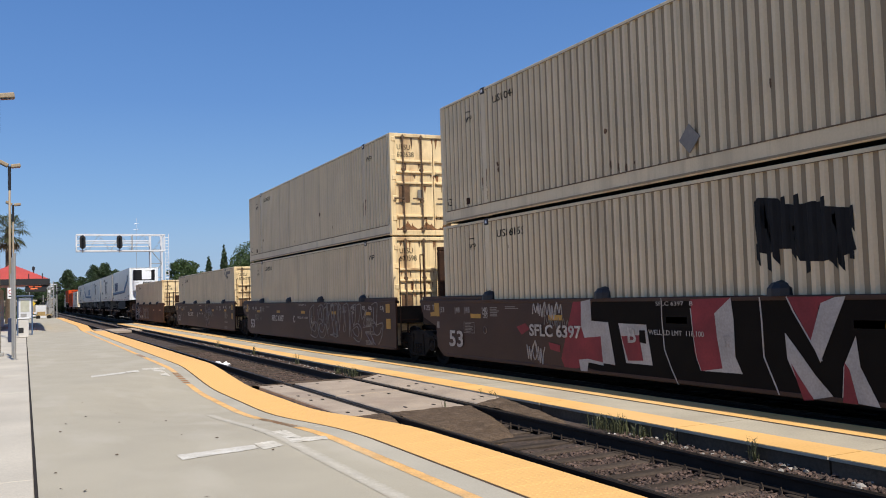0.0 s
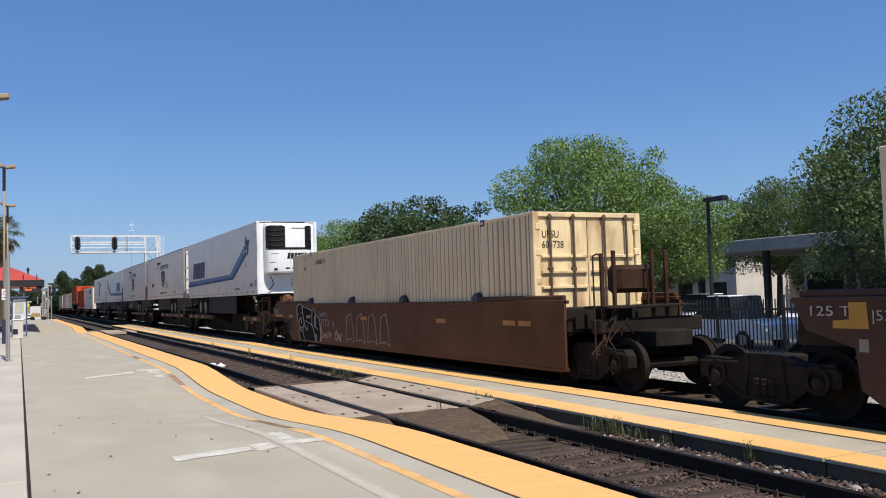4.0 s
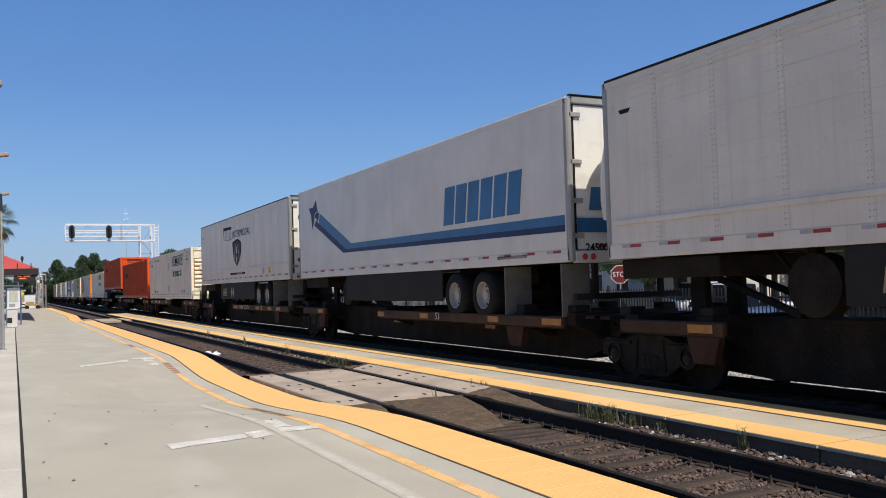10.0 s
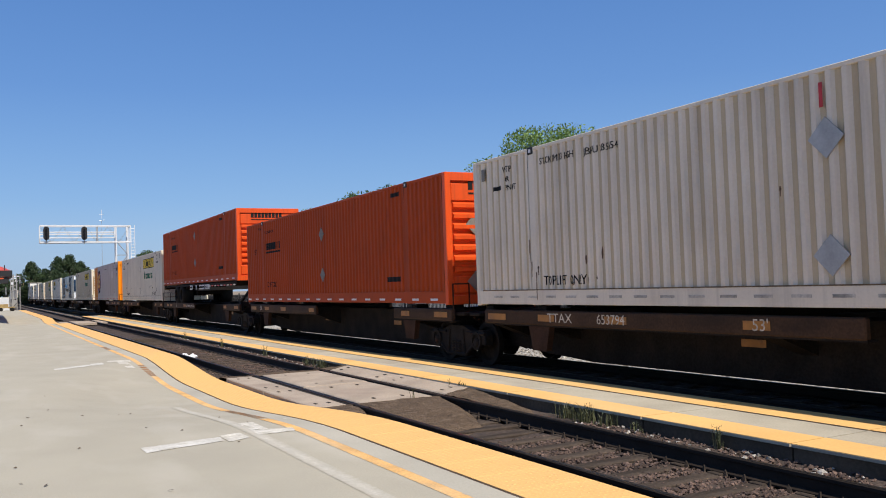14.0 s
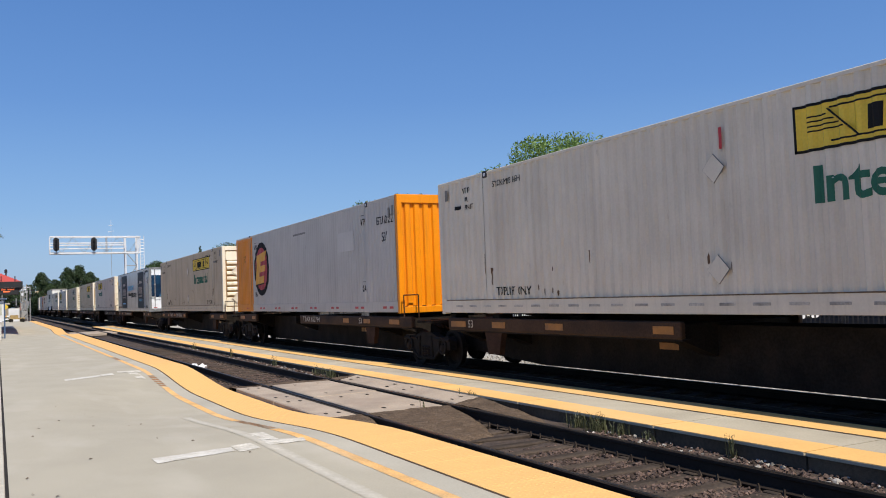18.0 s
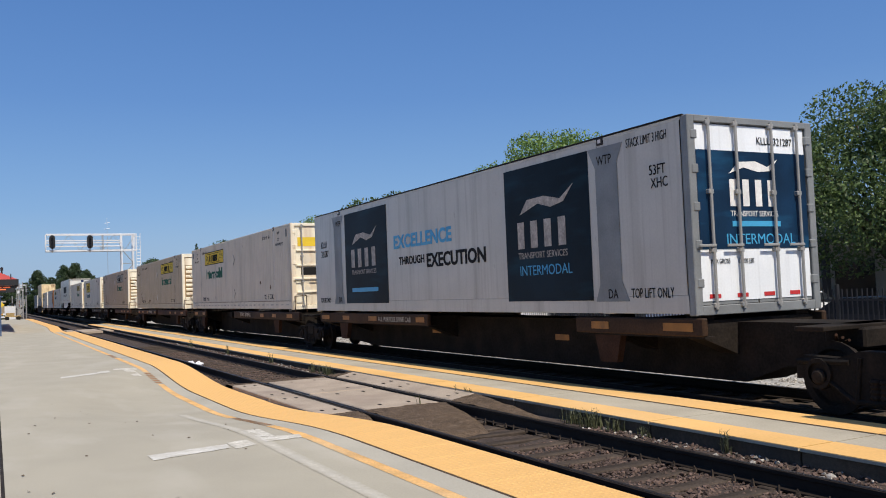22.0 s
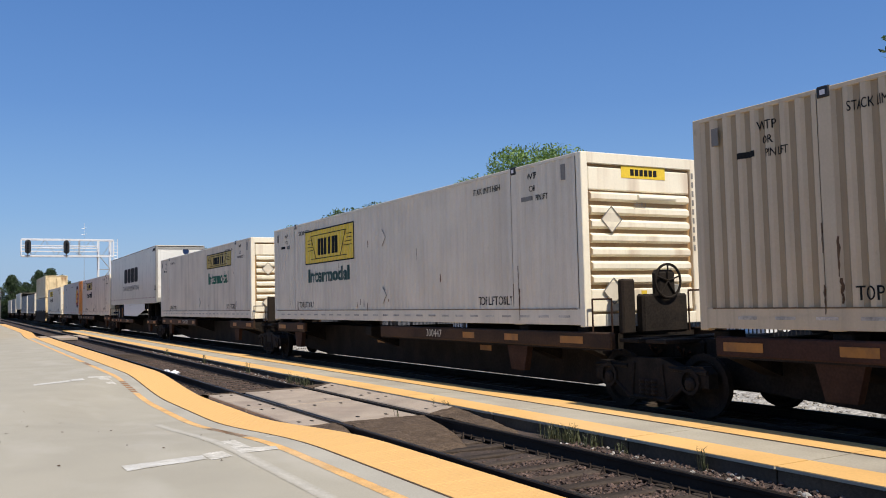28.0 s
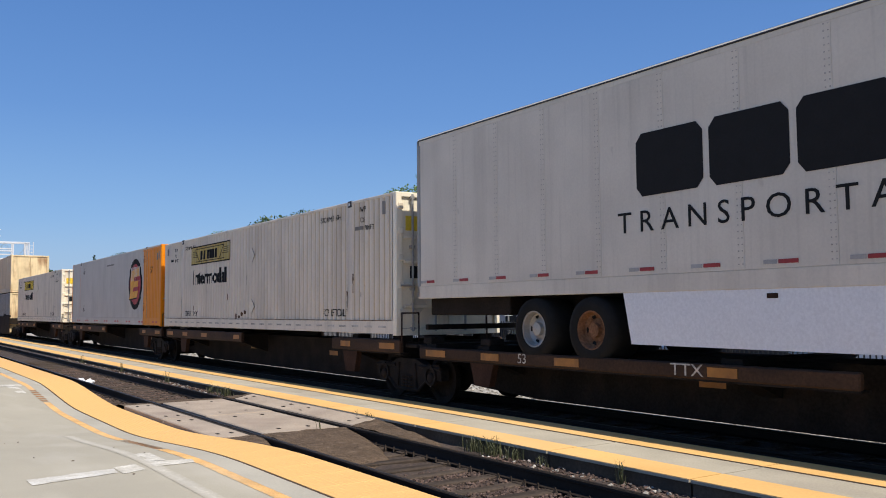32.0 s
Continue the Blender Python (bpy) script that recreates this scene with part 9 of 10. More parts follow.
# ---- what stands round the tracks ----
def leaves(name, clumps, count, size, mat, parent, seed):
    """A crown of many small leaves gathered in clumps (x, y, z, radius)."""
    rng = np.random.default_rng(seed)
    w = np.array([c[3] ** 2 for c in clumps])
    pick = rng.choice(len(clumps), count, p=w / w.sum())
    c = np.array(clumps)[pick]
    d = rng.normal(size=(count, 3))
    d /= np.linalg.norm(d, axis=1, keepdims=True)
    r = c[:, 3:] * (0.45 + 0.6 * rng.random((count, 1)) ** 0.7)
    p = c[:, :3] + d * r * np.array([1, 1, 0.8])
    a = rng.normal(size=(count, 3))
    a /= np.linalg.norm(a, axis=1, keepdims=True)
    b = np.cross(a, rng.normal(size=(count, 3)))
    b /= np.linalg.norm(b, axis=1, keepdims=True)
    s = size * rng.uniform(0.6, 1.4, (count, 1))
    v = np.stack([p - a * s, p - b * s * 0.45, p + a * s, p + b * s * 0.45], 1).reshape(-1, 3)
    me = bpy.data.meshes.new(name)
    me.vertices.add(len(v))
    me.vertices.foreach_set("co", v.ravel())
    me.loops.add(len(v))
    me.loops.foreach_set("vertex_index", np.arange(len(v)))
    me.polygons.add(count)
    me.polygons.foreach_set("loop_start", np.arange(0, len(v), 4))
    me.update(calc_edges=True)
    return part(name, me, mat, parent)


def tree_kind(seed, height, spread, trunk, mat, count, size):
    """Trunk, limbs and crown of a broad-leaved tree, standing at the origin."""
    rng = random.Random(seed)
    t = thing("tree", "broad-leaved green tree beyond the fence", "tree", (0, 0, 0), "trees along the railway")
    g = Geo()
    base, top = Vector((0, 0, 0)), Vector((rng.uniform(-0.3, 0.3), rng.uniform(-0.3, 0.3), trunk))
    g.rod(base, top, 0.05 * height ** 0.75, 10, 0.035 * height ** 0.75)
    clumps, limbs = [], Geo()
    n = 15
    for i in range(n):
        a = i * 2.4 + rng.uniform(-0.3, 0.3)
        s = (i + 0.5) / n
        z = trunk + (height - trunk) * (0.12 + 0.76 * s)
        rad = spread * (0.75 * math.sin(math.pi * (0.18 + 0.72 * s))) * rng.uniform(0.65, 1.15)
        tip = Vector((math.cos(a) * rad, math.sin(a) * rad, z))
        mid = top.lerp(tip, 0.5) + Vector((0, 0, 0.12 * height * (1 - s)))
        limbs.rod(top, mid, 0.012 * height, 6, 0.008 * height).rod(mid, tip, 0.008 * height, 6, 0.003 * height)
        clumps.append((*tip, spread * rng.uniform(0.26, 0.44)))
        for _ in range(2):
            o = Vector((rng.uniform(-1, 1), rng.uniform(-1, 1), rng.uniform(-0.5, 0.7))) * spread * 0.34
            clumps.append((*(tip + o), spread * rng.uniform(0.12, 0.22)))
    part("trunk", g, BARK, t, smooth=True)
    part("bough", limbs, BARK, t)
    leaves("crown", clumps, count, size, mat, t, seed)
    return t


def evergreen(seed, height, spread, mat, count, size):
    """A tall dense evergreen with a ragged outline, standing at the origin."""
    rng = random.Random(seed)
    t = thing("tree", "tall dark evergreen tree beyond the road", "tree", (0, 0, 0), "trees along the railway")
    part("trunk", Geo().rod((0, 0, 0), (0, 0, height * 0.85), 0.28, 8, 0.08), BARK, t, smooth=True)
    clumps, boughs = [], Geo()
    for i in range(46):
        s = (i + 0.5) / 46
        z, a = height * (0.10 + 0.82 * s), i * 2.4 + rng.uniform(-0.4, 0.4)
        rad = spread * min(1.0, 2.3 * (1 - s) ** 0.85) * rng.uniform(0.2, 1.05)
        tip = Vector((math.cos(a) * rad, math.sin(a) * rad, z))
        boughs.rod((0, 0, z - 0.25 * rad), tip, 0.06, 5, 0.02)
        clumps.append((*tip, spread * rng.uniform(0.2, 0.46) * (1.1 - 0.4 * s)))
    part("bough", boughs, BARK, t)
    leaves("crown", clumps, count, size, mat, t, seed)
    return t


TREES = {"a": tree_kind(11, 11.8, 5.2, 3.0, LEAF_LIGHT, 40000, 0.095), "b": tree_kind(12, 9.6, 5.0, 3.0, LEAF_MID, 46000, 0.088),
         "c": tree_kind(13, 9.2, 5.4, 2.4, LEAF, 20000, 0.15), "d": tree_kind(14, 10.5, 5.6, 3.0, LEAF_LIGHT, 36000, 0.105),
         "e": tree_kind(15, 12.0, 6.5, 2.5, LEAF_DARK, 9000, 0.34),
         "f": evergreen(16, 11.4, 3.4, LEAF_DARK, 14000, 0.20), "g": tree_kind(17, 10.4, 3.7, 2.0, LEAF, 14000, 0.18)}
USED = set()


def plant(kind, x, y, turn=0.0, scale=1.0, z=-0.42, label=""):
    src = TREES[kind]
    m = pose(x, y, z, 0, 0, turn)
    if kind in USED:
        t = copy_thing(src, m)
    else:
        src.matrix_basis = m
        USED.add(kind)
        t = src
    t.scale = (scale, scale, scale)
    if label:
        tagged(t, label)
    return t


plant("a", 27.0, 38.0, 20, 0.90)
plant("d", 28.5, 33.2, 70, 0.70, label="bright green broad-leaved tree beyond the fence")
plant("b", 25.0, 17.2, 10, 0.80, label="dense green tree beside the fence")
plant("c", 27.0, 56.0, 0, 0.95)
plant("c", 27.0, 65.0, 130, 0.98)
plant("d", 28.5, 77.0, 40, 0.86)
plant("a", 33.0, 100.0, 80, 0.85)
plant("c", 36.0, 118.0, 50, 1.05)
plant("b", 28.8, 11.6, 60, 1.22, label="tall bright green tree beyond the fence")
plant("d", 46.0, 24.0, 100, 0.85)
plant("b", 48.0, 44.0, 200, 0.95)
plant("c", 50.0, 60.0, 250, 0.9)
plant("f", 9.7, 235.0, 0, 1.0, label="dark evergreen tree beyond the station")
plant("f", 15.9, 235.0, 90, 1.09, label="tall dark evergreen tree beyond the road")
plant("f", 18.6, 237.0, 200, 1.15, label="tall dark evergreen tree beyond the road")
plant("f", 21.4, 240.0, 300, 1.0, label="dark evergreen tree beyond the road")
plant("g", 12.6, 246.0, 40, 0.85, label="green tree between two dark evergreens")
plant("g", 27.3, 170.0, 0, 1.02, label="broad green tree beside the signal gantry")
plant("g", 30.0, 176.0, 130, 0.86)
plant("c", 42.5, 172.0, 60, 1.38, label="large green tree behind the cypresses")
plant("e", -4.0, 240.0, 50, 0.62)
plant("c", -7.0, 140.0, 50, 0.8)
plant("e", -14.0, 150.0, 90, 0.7)
for i in range(14):
    plant("e", -60 + i * 16, 330 + (i * 37 % 40), i * 50, 0.75 + 0.1 * (i % 3), label="hazy dark tree in the distance")
for i in range(10):
    plant("e", 58 + (i * 7 % 11), 16 + i * 17, i * 70, 0.62 + 0.06 * (i % 4), label="dark tree behind the parking lot")

# slender cypresses
for x, y, h in ((28.4, 150.0, 9.9), (31.0, 150.0, 11.9)):
    t = thing("cypress", "slender dark cypress tree", "tree", (x, y, -0.42), "cypresses")
    part("trunk", Geo().rod((0, 0, 0), (0, 0, h * 0.5), 0.16, 8, 0.08), BARK, t)
    leaves("crown", [(0.1 * math.sin(i * 2.1), 0.1 * math.cos(i * 2.7), h * (0.08 + 0.9 * i / 39), 0.85 * (1 - (i / 41) ** 2.6)) for i in range(40)], 9000, 0.19, LEAF_DARK, t, 31 + int(h))

# palm
palm = thing("palm_tree", "tall fan palm with a skirt of dry fronds", "tree", (-1.35, 92.0, 0.0))
part("trunk", Geo().turned([(0, 0.42), (0.6, 0.34), (3, 0.30), (7.6, 0.28), (9.3, 0.30)], (0, 0, 0), "z", 12), BARK, palm, smooth=True)
rng_p = random.Random(5)
for ring, (count, rise, z_, ln_, mat_) in enumerate(((12, 1.25, 9.45, 1.5, LEAF_PALM), (18, 0.7, 9.3, 1.75, LEAF_PALM), (20, 0.1, 9.1, 1.8, LEAF_PALM), (20, -0.5, 8.8, 1.7, LEAF_PALM), (22, -1.3, 8.5, 1.5, DRY_FROND))):
    g = Geo()
    for i in range(count):
        # a stalk that ends in a fan of narrow drooping blades
        a = i * math.tau / count + ring * 0.4 + rng_p.uniform(-0.2, 0.2)
        up = math.atan(rise + rng_p.uniform(-0.3, 0.3))
        d = Vector((math.cos(a) * math.cos(up), math.sin(a) * math.cos(up), math.sin(up)))
        side = Vector((-math.sin(a), math.cos(a), 0))
        root, hub = Vector((0, 0, z_)), Vector((0, 0, z_)) + d * ln_ * rng_p.uniform(0.5, 0.65)
        g.rod(root, hub, 0.02, 4)
        for k in range(15):
            b = (k / 14 - 0.5) * 3.6 + rng_p.uniform(-0.08, 0.08)
            w = (d * math.cos(b) + side * math.sin(b)).normalized()
            ln = ln_ * rng_p.uniform(0.42, 0.62)
            q = w.cross(Vector((0, 0, 1))).normalized() * 0.028
            mid, tip = hub + w * ln * 0.6, hub + w * ln + Vector((0, 0, -0.32 * ln * rng_p.uniform(0.5, 1.6)))
            g.add([hub, mid - q, mid + q, tip], [(0, 1, 2), (1, 3, 2)])
    part("fronds", g, mat_, palm, "dry tan hanging fronds" if ring == 4 else "", mended=False)

# ---- signal gantry over the tracks ----
gantry = thing("signal_gantry", "whitened steel lattice signal gantry reaching over the tracks", "signal gantry", (0, 108.0, 0))
gx0, gx1, gz0, gz1 = 5.40, 15.15, 7.95, 9.85
for y in (-0.55, 0.55):
    for z in (gz0, gz1):
        part("chord", Geo().box(gx0, gx1, y - 0.07, y + 0.07, z - 0.08, z + 0.08, 0.01), WHITE_STEEL, gantry)
    for z in (gz0 + 0.55, gz0 + 0.95, gz0 + 1.2):
        part("hand_rail", Geo().rod((gx0, y, z), (gx1 - 1.6, y, z), 0.035, 6), WHITE_STEEL, gantry)
    n = 8
    for i in range(n + 1):
        x = gx0 + (gx1 - gx0) * i / n
        if i in (0, 5, n):
            part("upright", Geo().box(x - 0.04, x + 0.04, y - 0.04, y + 0.04, gz0, gz1), WHITE_STEEL if i in (0, n) else STEEL, gantry)
        if i < n:
            x2 = gx0 + (gx1 - gx0) * (i + 1) / n
            part("diagonal", Geo().rod((x, y, gz0 if i % 2 else gz1), (x2, y, gz1 if i % 2 else gz0), 0.014, 5), STEEL, gantry)
part("walkway", Geo().box(gx0, gx1 - 1.5, -0.5, 0.5, gz0 + 0.08, gz0 + 0.12), STEEL, gantry)
for x in (13.55, 14.85):
    for y in (-0.5, 0.5):
        part("mast_leg", Geo().box(x - 0.07, x + 0.07, y - 0.07, y + 0.07, -0.4, gz1, 0.01), WHITE_STEEL, gantry)
for i in range(5):
    z0, z1 = -0.2 + i * 1.65, -0.2 + (i + 1) * 1.65
    part("mast_brace", Geo().rod((13.55, -0.5, z0 if i % 2 else z1), (14.85, -0.5, z1 if i % 2 else z0), 0.045, 6), STEEL, gantry)
    part("mast_tie", Geo().box(13.55, 14.85, -0.54, -0.46, z1 - 0.04, z1 + 0.04), STEEL, gantry)
for x in (15.2, 15.62):
    part("ladder_rail", Geo().box(x - 0.03, x + 0.03, -0.6, -0.54, -0.4, gz1 + 0.1), WHITE_STEEL, gantry)
for i in range(27):
    part("ladder_rung", Geo().rod((15.2, -0.57, -0.1 + i * 0.37), (15.62, -0.57, -0.1 + i * 0.37), 0.028, 5), WHITE_STEEL, gantry)
for x in (6.05, 10.05):
    h = part("signal_head", Geo().add([(px, y, z) for y in (-0.85, -0.72) for px, z in [(x + 0.32 * math.cos(a), gz0 + 1.02 + (0.42 if math.sin(a) > 0 else -0.42) + 0.36 * math.sin(a)) for a in [k * math.tau / 20 for k in range(20)]]],
                                      [tuple(range(20))[::-1], tuple(range(20, 40))] + [(i, (i + 1) % 20, 20 + (i + 1) % 20, 20 + i) for i in range(20)]), DARK_STEEL, gantry, "black oval signal head")
    for dz in (-0.42, 0.0, 0.42):
        part("signal_hood", Geo().turned([(-0.85, 0.11), (-1.1, 0.12), (-1.1, 0.10), (-0.85, 0.09)], (x, 0, gz0 + 1.02 + dz), "y", 12), DARK_STEEL, h)
    part("signal_bracket", Geo().box(x - 0.05, x + 0.05, -0.75, -0.5, gz0 - 0.2, gz0 + 0.3), STEEL, gantry)

mast = thing("radio_mast", "thin distant radio mast with small aerials", "mast", (24.5, 220.0, -0.4))
part("pole", Geo().rod((0, 0, 0), (0, 0, 20.0), 0.06, 6, 0.03), STEEL, mast)
for z, w in ((21.4, 0.55), (20.0, 0.6)):
    part("aerial", Geo().rod((-w, 0, z - 0.1), (w, 0, z + 0.1), 0.05, 5), WHITE_STEEL, mast)
part("tip", Geo().rod((0, 0, 20.4), (0, 0, 22.6), 0.04, 5), WHITE_STEEL, mast)

# ---- station on the platform side ----
def lamp_post(x, y, h, turn):
    p = thing("platform_lamp", "tan steel platform lamp post with two box heads", "street lamp", (x, y, 0.185), "platform lamps")
    part("base", Geo().box(-0.16, 0.16, -0.16, 0.16, 0, 0.12, 0.02), STEEL, p)
    part("pole", Geo().rod((0, 0, 0.1), (0, 0, h - 0.15), 0.065, 10, 0.05), TAN_POLE, p, smooth=True)
    part("pole_top", Geo().rod((0, 0, h - 1.2), (0, 0, h), 0.075, 8), DARK_STEEL, p)
    for s in (-1, 1):
        g = Geo().box(0.06, 0.52, -0.15, 0.15, -0.09, 0.09, 0.03)
        head = part("lamp_head", g, TAN_POLE, p, "tan box lamp head")
        head.matrix_local = Matrix.Translation((0, 0, h)) @ pose(0, 0, 0, 0, -8 if s > 0 else -28, turn if s > 0 else turn + 180)
        part("lens", Geo().box(0.1, 0.48, -0.11, 0.11, -0.11, -0.088), GLASS, head)
    return p


lamp_post(-0.80, 32.0, 8.64, 0)
lamp_post(-0.68, 49.0, 8.79, 0)
lamp_post(-0.73, 69.0, 8.92, 0)


def sign_post(x, y, h, label, plate=None):
    p = thing("sign_post", label, "sign", (x, y, 0.185), "sign posts on the platform")
    part("post", Geo().rod((0, 0, 0), (0, 0, h), 0.045, 10), STEEL, p)
    part("foot", Geo().box(-0.1, 0.1, -0.1, 0.1, 0, 0.02), STEEL, p)
    if plate:
        z, w, hh = plate
        q = part("plate", Geo().box(-w / 2, w / 2, -0.06, -0.045, z, z + hh, 0.004), CAR_WHITE, p, "white sign plate")
        part("red_ring", Geo().turned([(-0.064, w * 0.36), (-0.064, w * 0.26)], (0, 0, z + hh * 0.62), "y", 18), RED_TAPE, q)
        part("bar", Geo().box(-w * 0.34, w * 0.34, -0.064, -0.061, z + hh * 0.16, z + hh * 0.24), BLACK, q)
    return p


sign_post(-0.30, 29.3, 3.25, "grey steel post with a small white sign", None)
sign_post(-0.36, 31.0, 3.2, "grey steel post beside the platform", None)
sign_post(-0.60, 46.0, 3.2, "grey post with a white no-entry sign", (2.0, 0.30, 0.52))

wall_seat = thing("concrete_bench", "long low concrete bench wall", "bench", (-2.35, 30.0, 0.185))
part("seat", Geo().box(-0.75, 0.75, -3, 9, 0.36, 0.5, 0.03), WALKWAY, wall_seat)
part("support", Geo().box(-0.6, 0.6, -2.8, 8.8, 0, 0.36), DARK_CONCRETE, wall_seat)

bin_ = thing("litter_bin", "white litter bin with a dark round emblem", "bin", (-0.10, 49.5, 0.185))
part("body", Geo().box(-0.22, 0.28, -0.25, 0.25, 0, 0.95, 0.04), STUCCO, bin_)
part("lid", Geo().box(-0.25, 0.31, -0.28, 0.28, 0.95, 1.03, 0.03), WHITE_STEEL, bin_)
part("emblem", Geo().box(-0.21, 0.03, -0.262, -0.251, 0.25, 0.52, 0.004), DARK_STEEL, bin_)
box2 = thing("post_box", "dark box on a blue steel foot", "box", (-0.55, 44.0, 0.185))
part("body", Geo().box(-0.16, 0.16, -0.16, 0.16, 0, 1.1, 0.03), material("dark_blue_paint", (0.02, 0.03, 0.07, 1), 0.5), box2)

shelter = thing("information_shelter", "small blue-framed glass shelter with a notice panel", "shelter", (-0.02, 54.0, 0.185))
FRAME_BLUE = material("blue_grey_frame_paint", (0.06, 0.10, 0.18, 1), 0.5, mottle=0.1)
for x in (-0.34, 0.38):
    for y in (-0.6, 0.6):
        part("post", Geo().box(x - 0.035, x + 0.035, y - 0.035, y + 0.035, 0, 2.15), FRAME_BLUE, shelter)
part("roof", Geo().box(-0.42, 0.46, -0.8, 0.8, 2.15, 2.22, 0.02), FRAME_BLUE, shelter)
part("notice_board", Geo().box(-0.3, 0.34, -0.62, -0.56, 0.95, 2.08, 0.01), WHITE_STEEL, shelter)
part("notice", Geo().box(-0.2, 0.24, -0.635, -0.622, 1.3, 1.95), SIGN_FADED, shelter, "greenish faded notice")
part("lower_panel", Geo().box(-0.2, 0.1, -0.64, -0.622, 1.02, 1.2, 0.004), STEEL, shelter)
# dark sheet on the ground stands in for the shelter's shadow
part("mat", Geo().box(0.6, 1.9, -1.2, 0.9, 0.0, 0.008), DARK_STEEL, shelter)

canopy = thing("station_canopy", "station canopy with a red metal hipped roof", "station building", (0, 62.0, 0.185))
ex0, ex1, ey0, ey1, ez, rz = -3.0, 1.45, 0.0, 26.0, 3.35, 3.98
g = Geo().add([(ex0, ey0, ez), (ex1, ey0, ez), (ex1, ey1, ez), (ex0, ey1, ez), (-0.78, 4.5, rz + 0.55), (-0.78, 21.5, rz + 0.55)], [(0, 1, 4), (1, 2, 5, 4), (2, 3, 5), (3, 0, 4, 5), (0, 3, 2, 1)])
roof = part("roof", g, ROOF_RED, canopy, "red ribbed metal roof")
for i in range(21):
    s = (i + 0.5) / 21
    x = ex0 + (ex1 - ex0) * s
    k = min(1.0, (x - ex0) / (-0.78 - ex0)) if x < -0.78 else min(1.0, (ex1 - x) / (ex1 + 0.78))
    part("roof_seam", Geo().rod((x, ey0, ez + 0.02), (x, ey0 + 4.5 * k, ez + (rz + 0.55 - ez) * k + 0.02), 0.025, 4), ROOF_RED, roof)
part("fascia", Geo().box(ex0, ex1 + 0.03, ey0 - 0.03, ey0 + 0.05, ez - 0.36, ez + 0.03).box(ex1 - 0.05, ex1 + 0.03, ey0, ey1, ez - 0.42, ez + 0.03), DARK_STEEL, canopy)
part("finial", Geo().box(0.5, 0.6, 3.9, 4.0, ez + 0.3, ez + 1.0).box(0.46, 0.64, 3.86, 4.04, ez + 0.75, ez + 0.95), DARK_STEEL, canopy)
for x in (-2.3,):
    for y in (2.0, 12.0, 22.0):
        part("post", Geo().box(x - 0.18, x + 0.18, y - 0.18, y + 0.18, 0, ez - 0.4, 0.02), STUCCO, canopy)
part("inner_wall", Geo().box(-2.6, -1.6, 7.0, 20.0, 0, ez - 0.4), STUCCO, canopy)
board = thing("departure_board", "black display board with amber lines under the canopy", "display board", (0.64, 62.2, 2.72))
part("case", Geo().box(-0.61, 0.61, -0.12, 0.12, 0, 0.42, 0.02), DARK_STEEL, board)
for i, (a, b) in enumerate(((-0.4, -0.15), (-0.05, 0.35), (-0.3, 0.1))):
    part("amber_line", Geo().box(a, b, -0.128, -0.122, 0.30 - 0.13 * (i // 2), 0.37 - 0.13 * (i // 2)), material("amber_glow", (1.0, 0.18, 0.05, 1), 0.5, mottle=0, grain=0, bump=0, emit=0.4), board)
for x_ in (-0.4, 0.4):
    part("hanger", Geo().rod((x_, 0, 0.5), (x_, 0, 1.2), 0.03), DARK_STEEL, board)

# low scrub, barriers and small far things at the platform's end
for i, (x, y, r) in enumerate(((0.2, 132, 1.3), (-2.4, 128, 1.6), (-0.8, 138, 1.8))):
    b = thing("shrub", "low dry shrub at the platform end", "shrub", (x, y, -0.2), "shrubs at the platform end")
    leaves("foliage", [(0, 0, r * 0.5, r * 0.8), (r * 0.6, 0.2, r * 0.4, r * 0.5), (-r * 0.5, -0.2, r * 0.45, r * 0.5)], 900, 0.12, LEAF if i % 2 else LEAF_DARK, b, 70 + i)
cart = thing("track_trolley", "dark low rail trolley with a rusty yellow frame", "trolley", (2.1, 118.0, 0.1))
part("frame", Geo().box(-0.9, 0.9, -0.6, 0.6, 0.45, 0.6, 0.02).box(-0.7, 0.2, -0.5, 0.5, 0.6, 0.95, 0.03), material("ochre_machine_paint", (0.36, 0.25, 0.10, 1), 0.7, mottle=0.3, size=3), cart)
for x in (-0.62, 0.62):
    for y in (-0.55, 0.55):
        part("wheel", Geo().turned([(-0.08, 0.0), (-0.08, 0.24), (0.08, 0.26), (0.08, 0.0)], (x, y, 0.28), "y", 14), TYRE, cart)
part("handle", Geo().pipe([(0.8, 0, 0.6), (1.1, 0, 1.0), (1.1, 0.4, 1.0)], 0.03), DARK_STEEL, cart)
gate = thing("crossing_gate_frame", "grey steel gate frame with struts at the road crossing", "gate", (2.95, 118.5, 0.0))
for x in (-0.34, 0.0, 0.34):
    part("post", Geo().box(x - 0.05, x + 0.05, -0.05, 0.05, 0, 4.2 if x else 4.7, 0.01), STEEL, gate)
for k in range(7):
    part("strut", Geo().rod((-0.34, 0, 0.4 + k * 0.55), (0.34, 0, 0.85 + k * 0.5), 0.03, 5), STEEL, gate)
part("gate_box", Geo().box(-0.25, 0.25, -0.25, -0.06, 0.5, 1.5, 0.03), STEEL, gate)
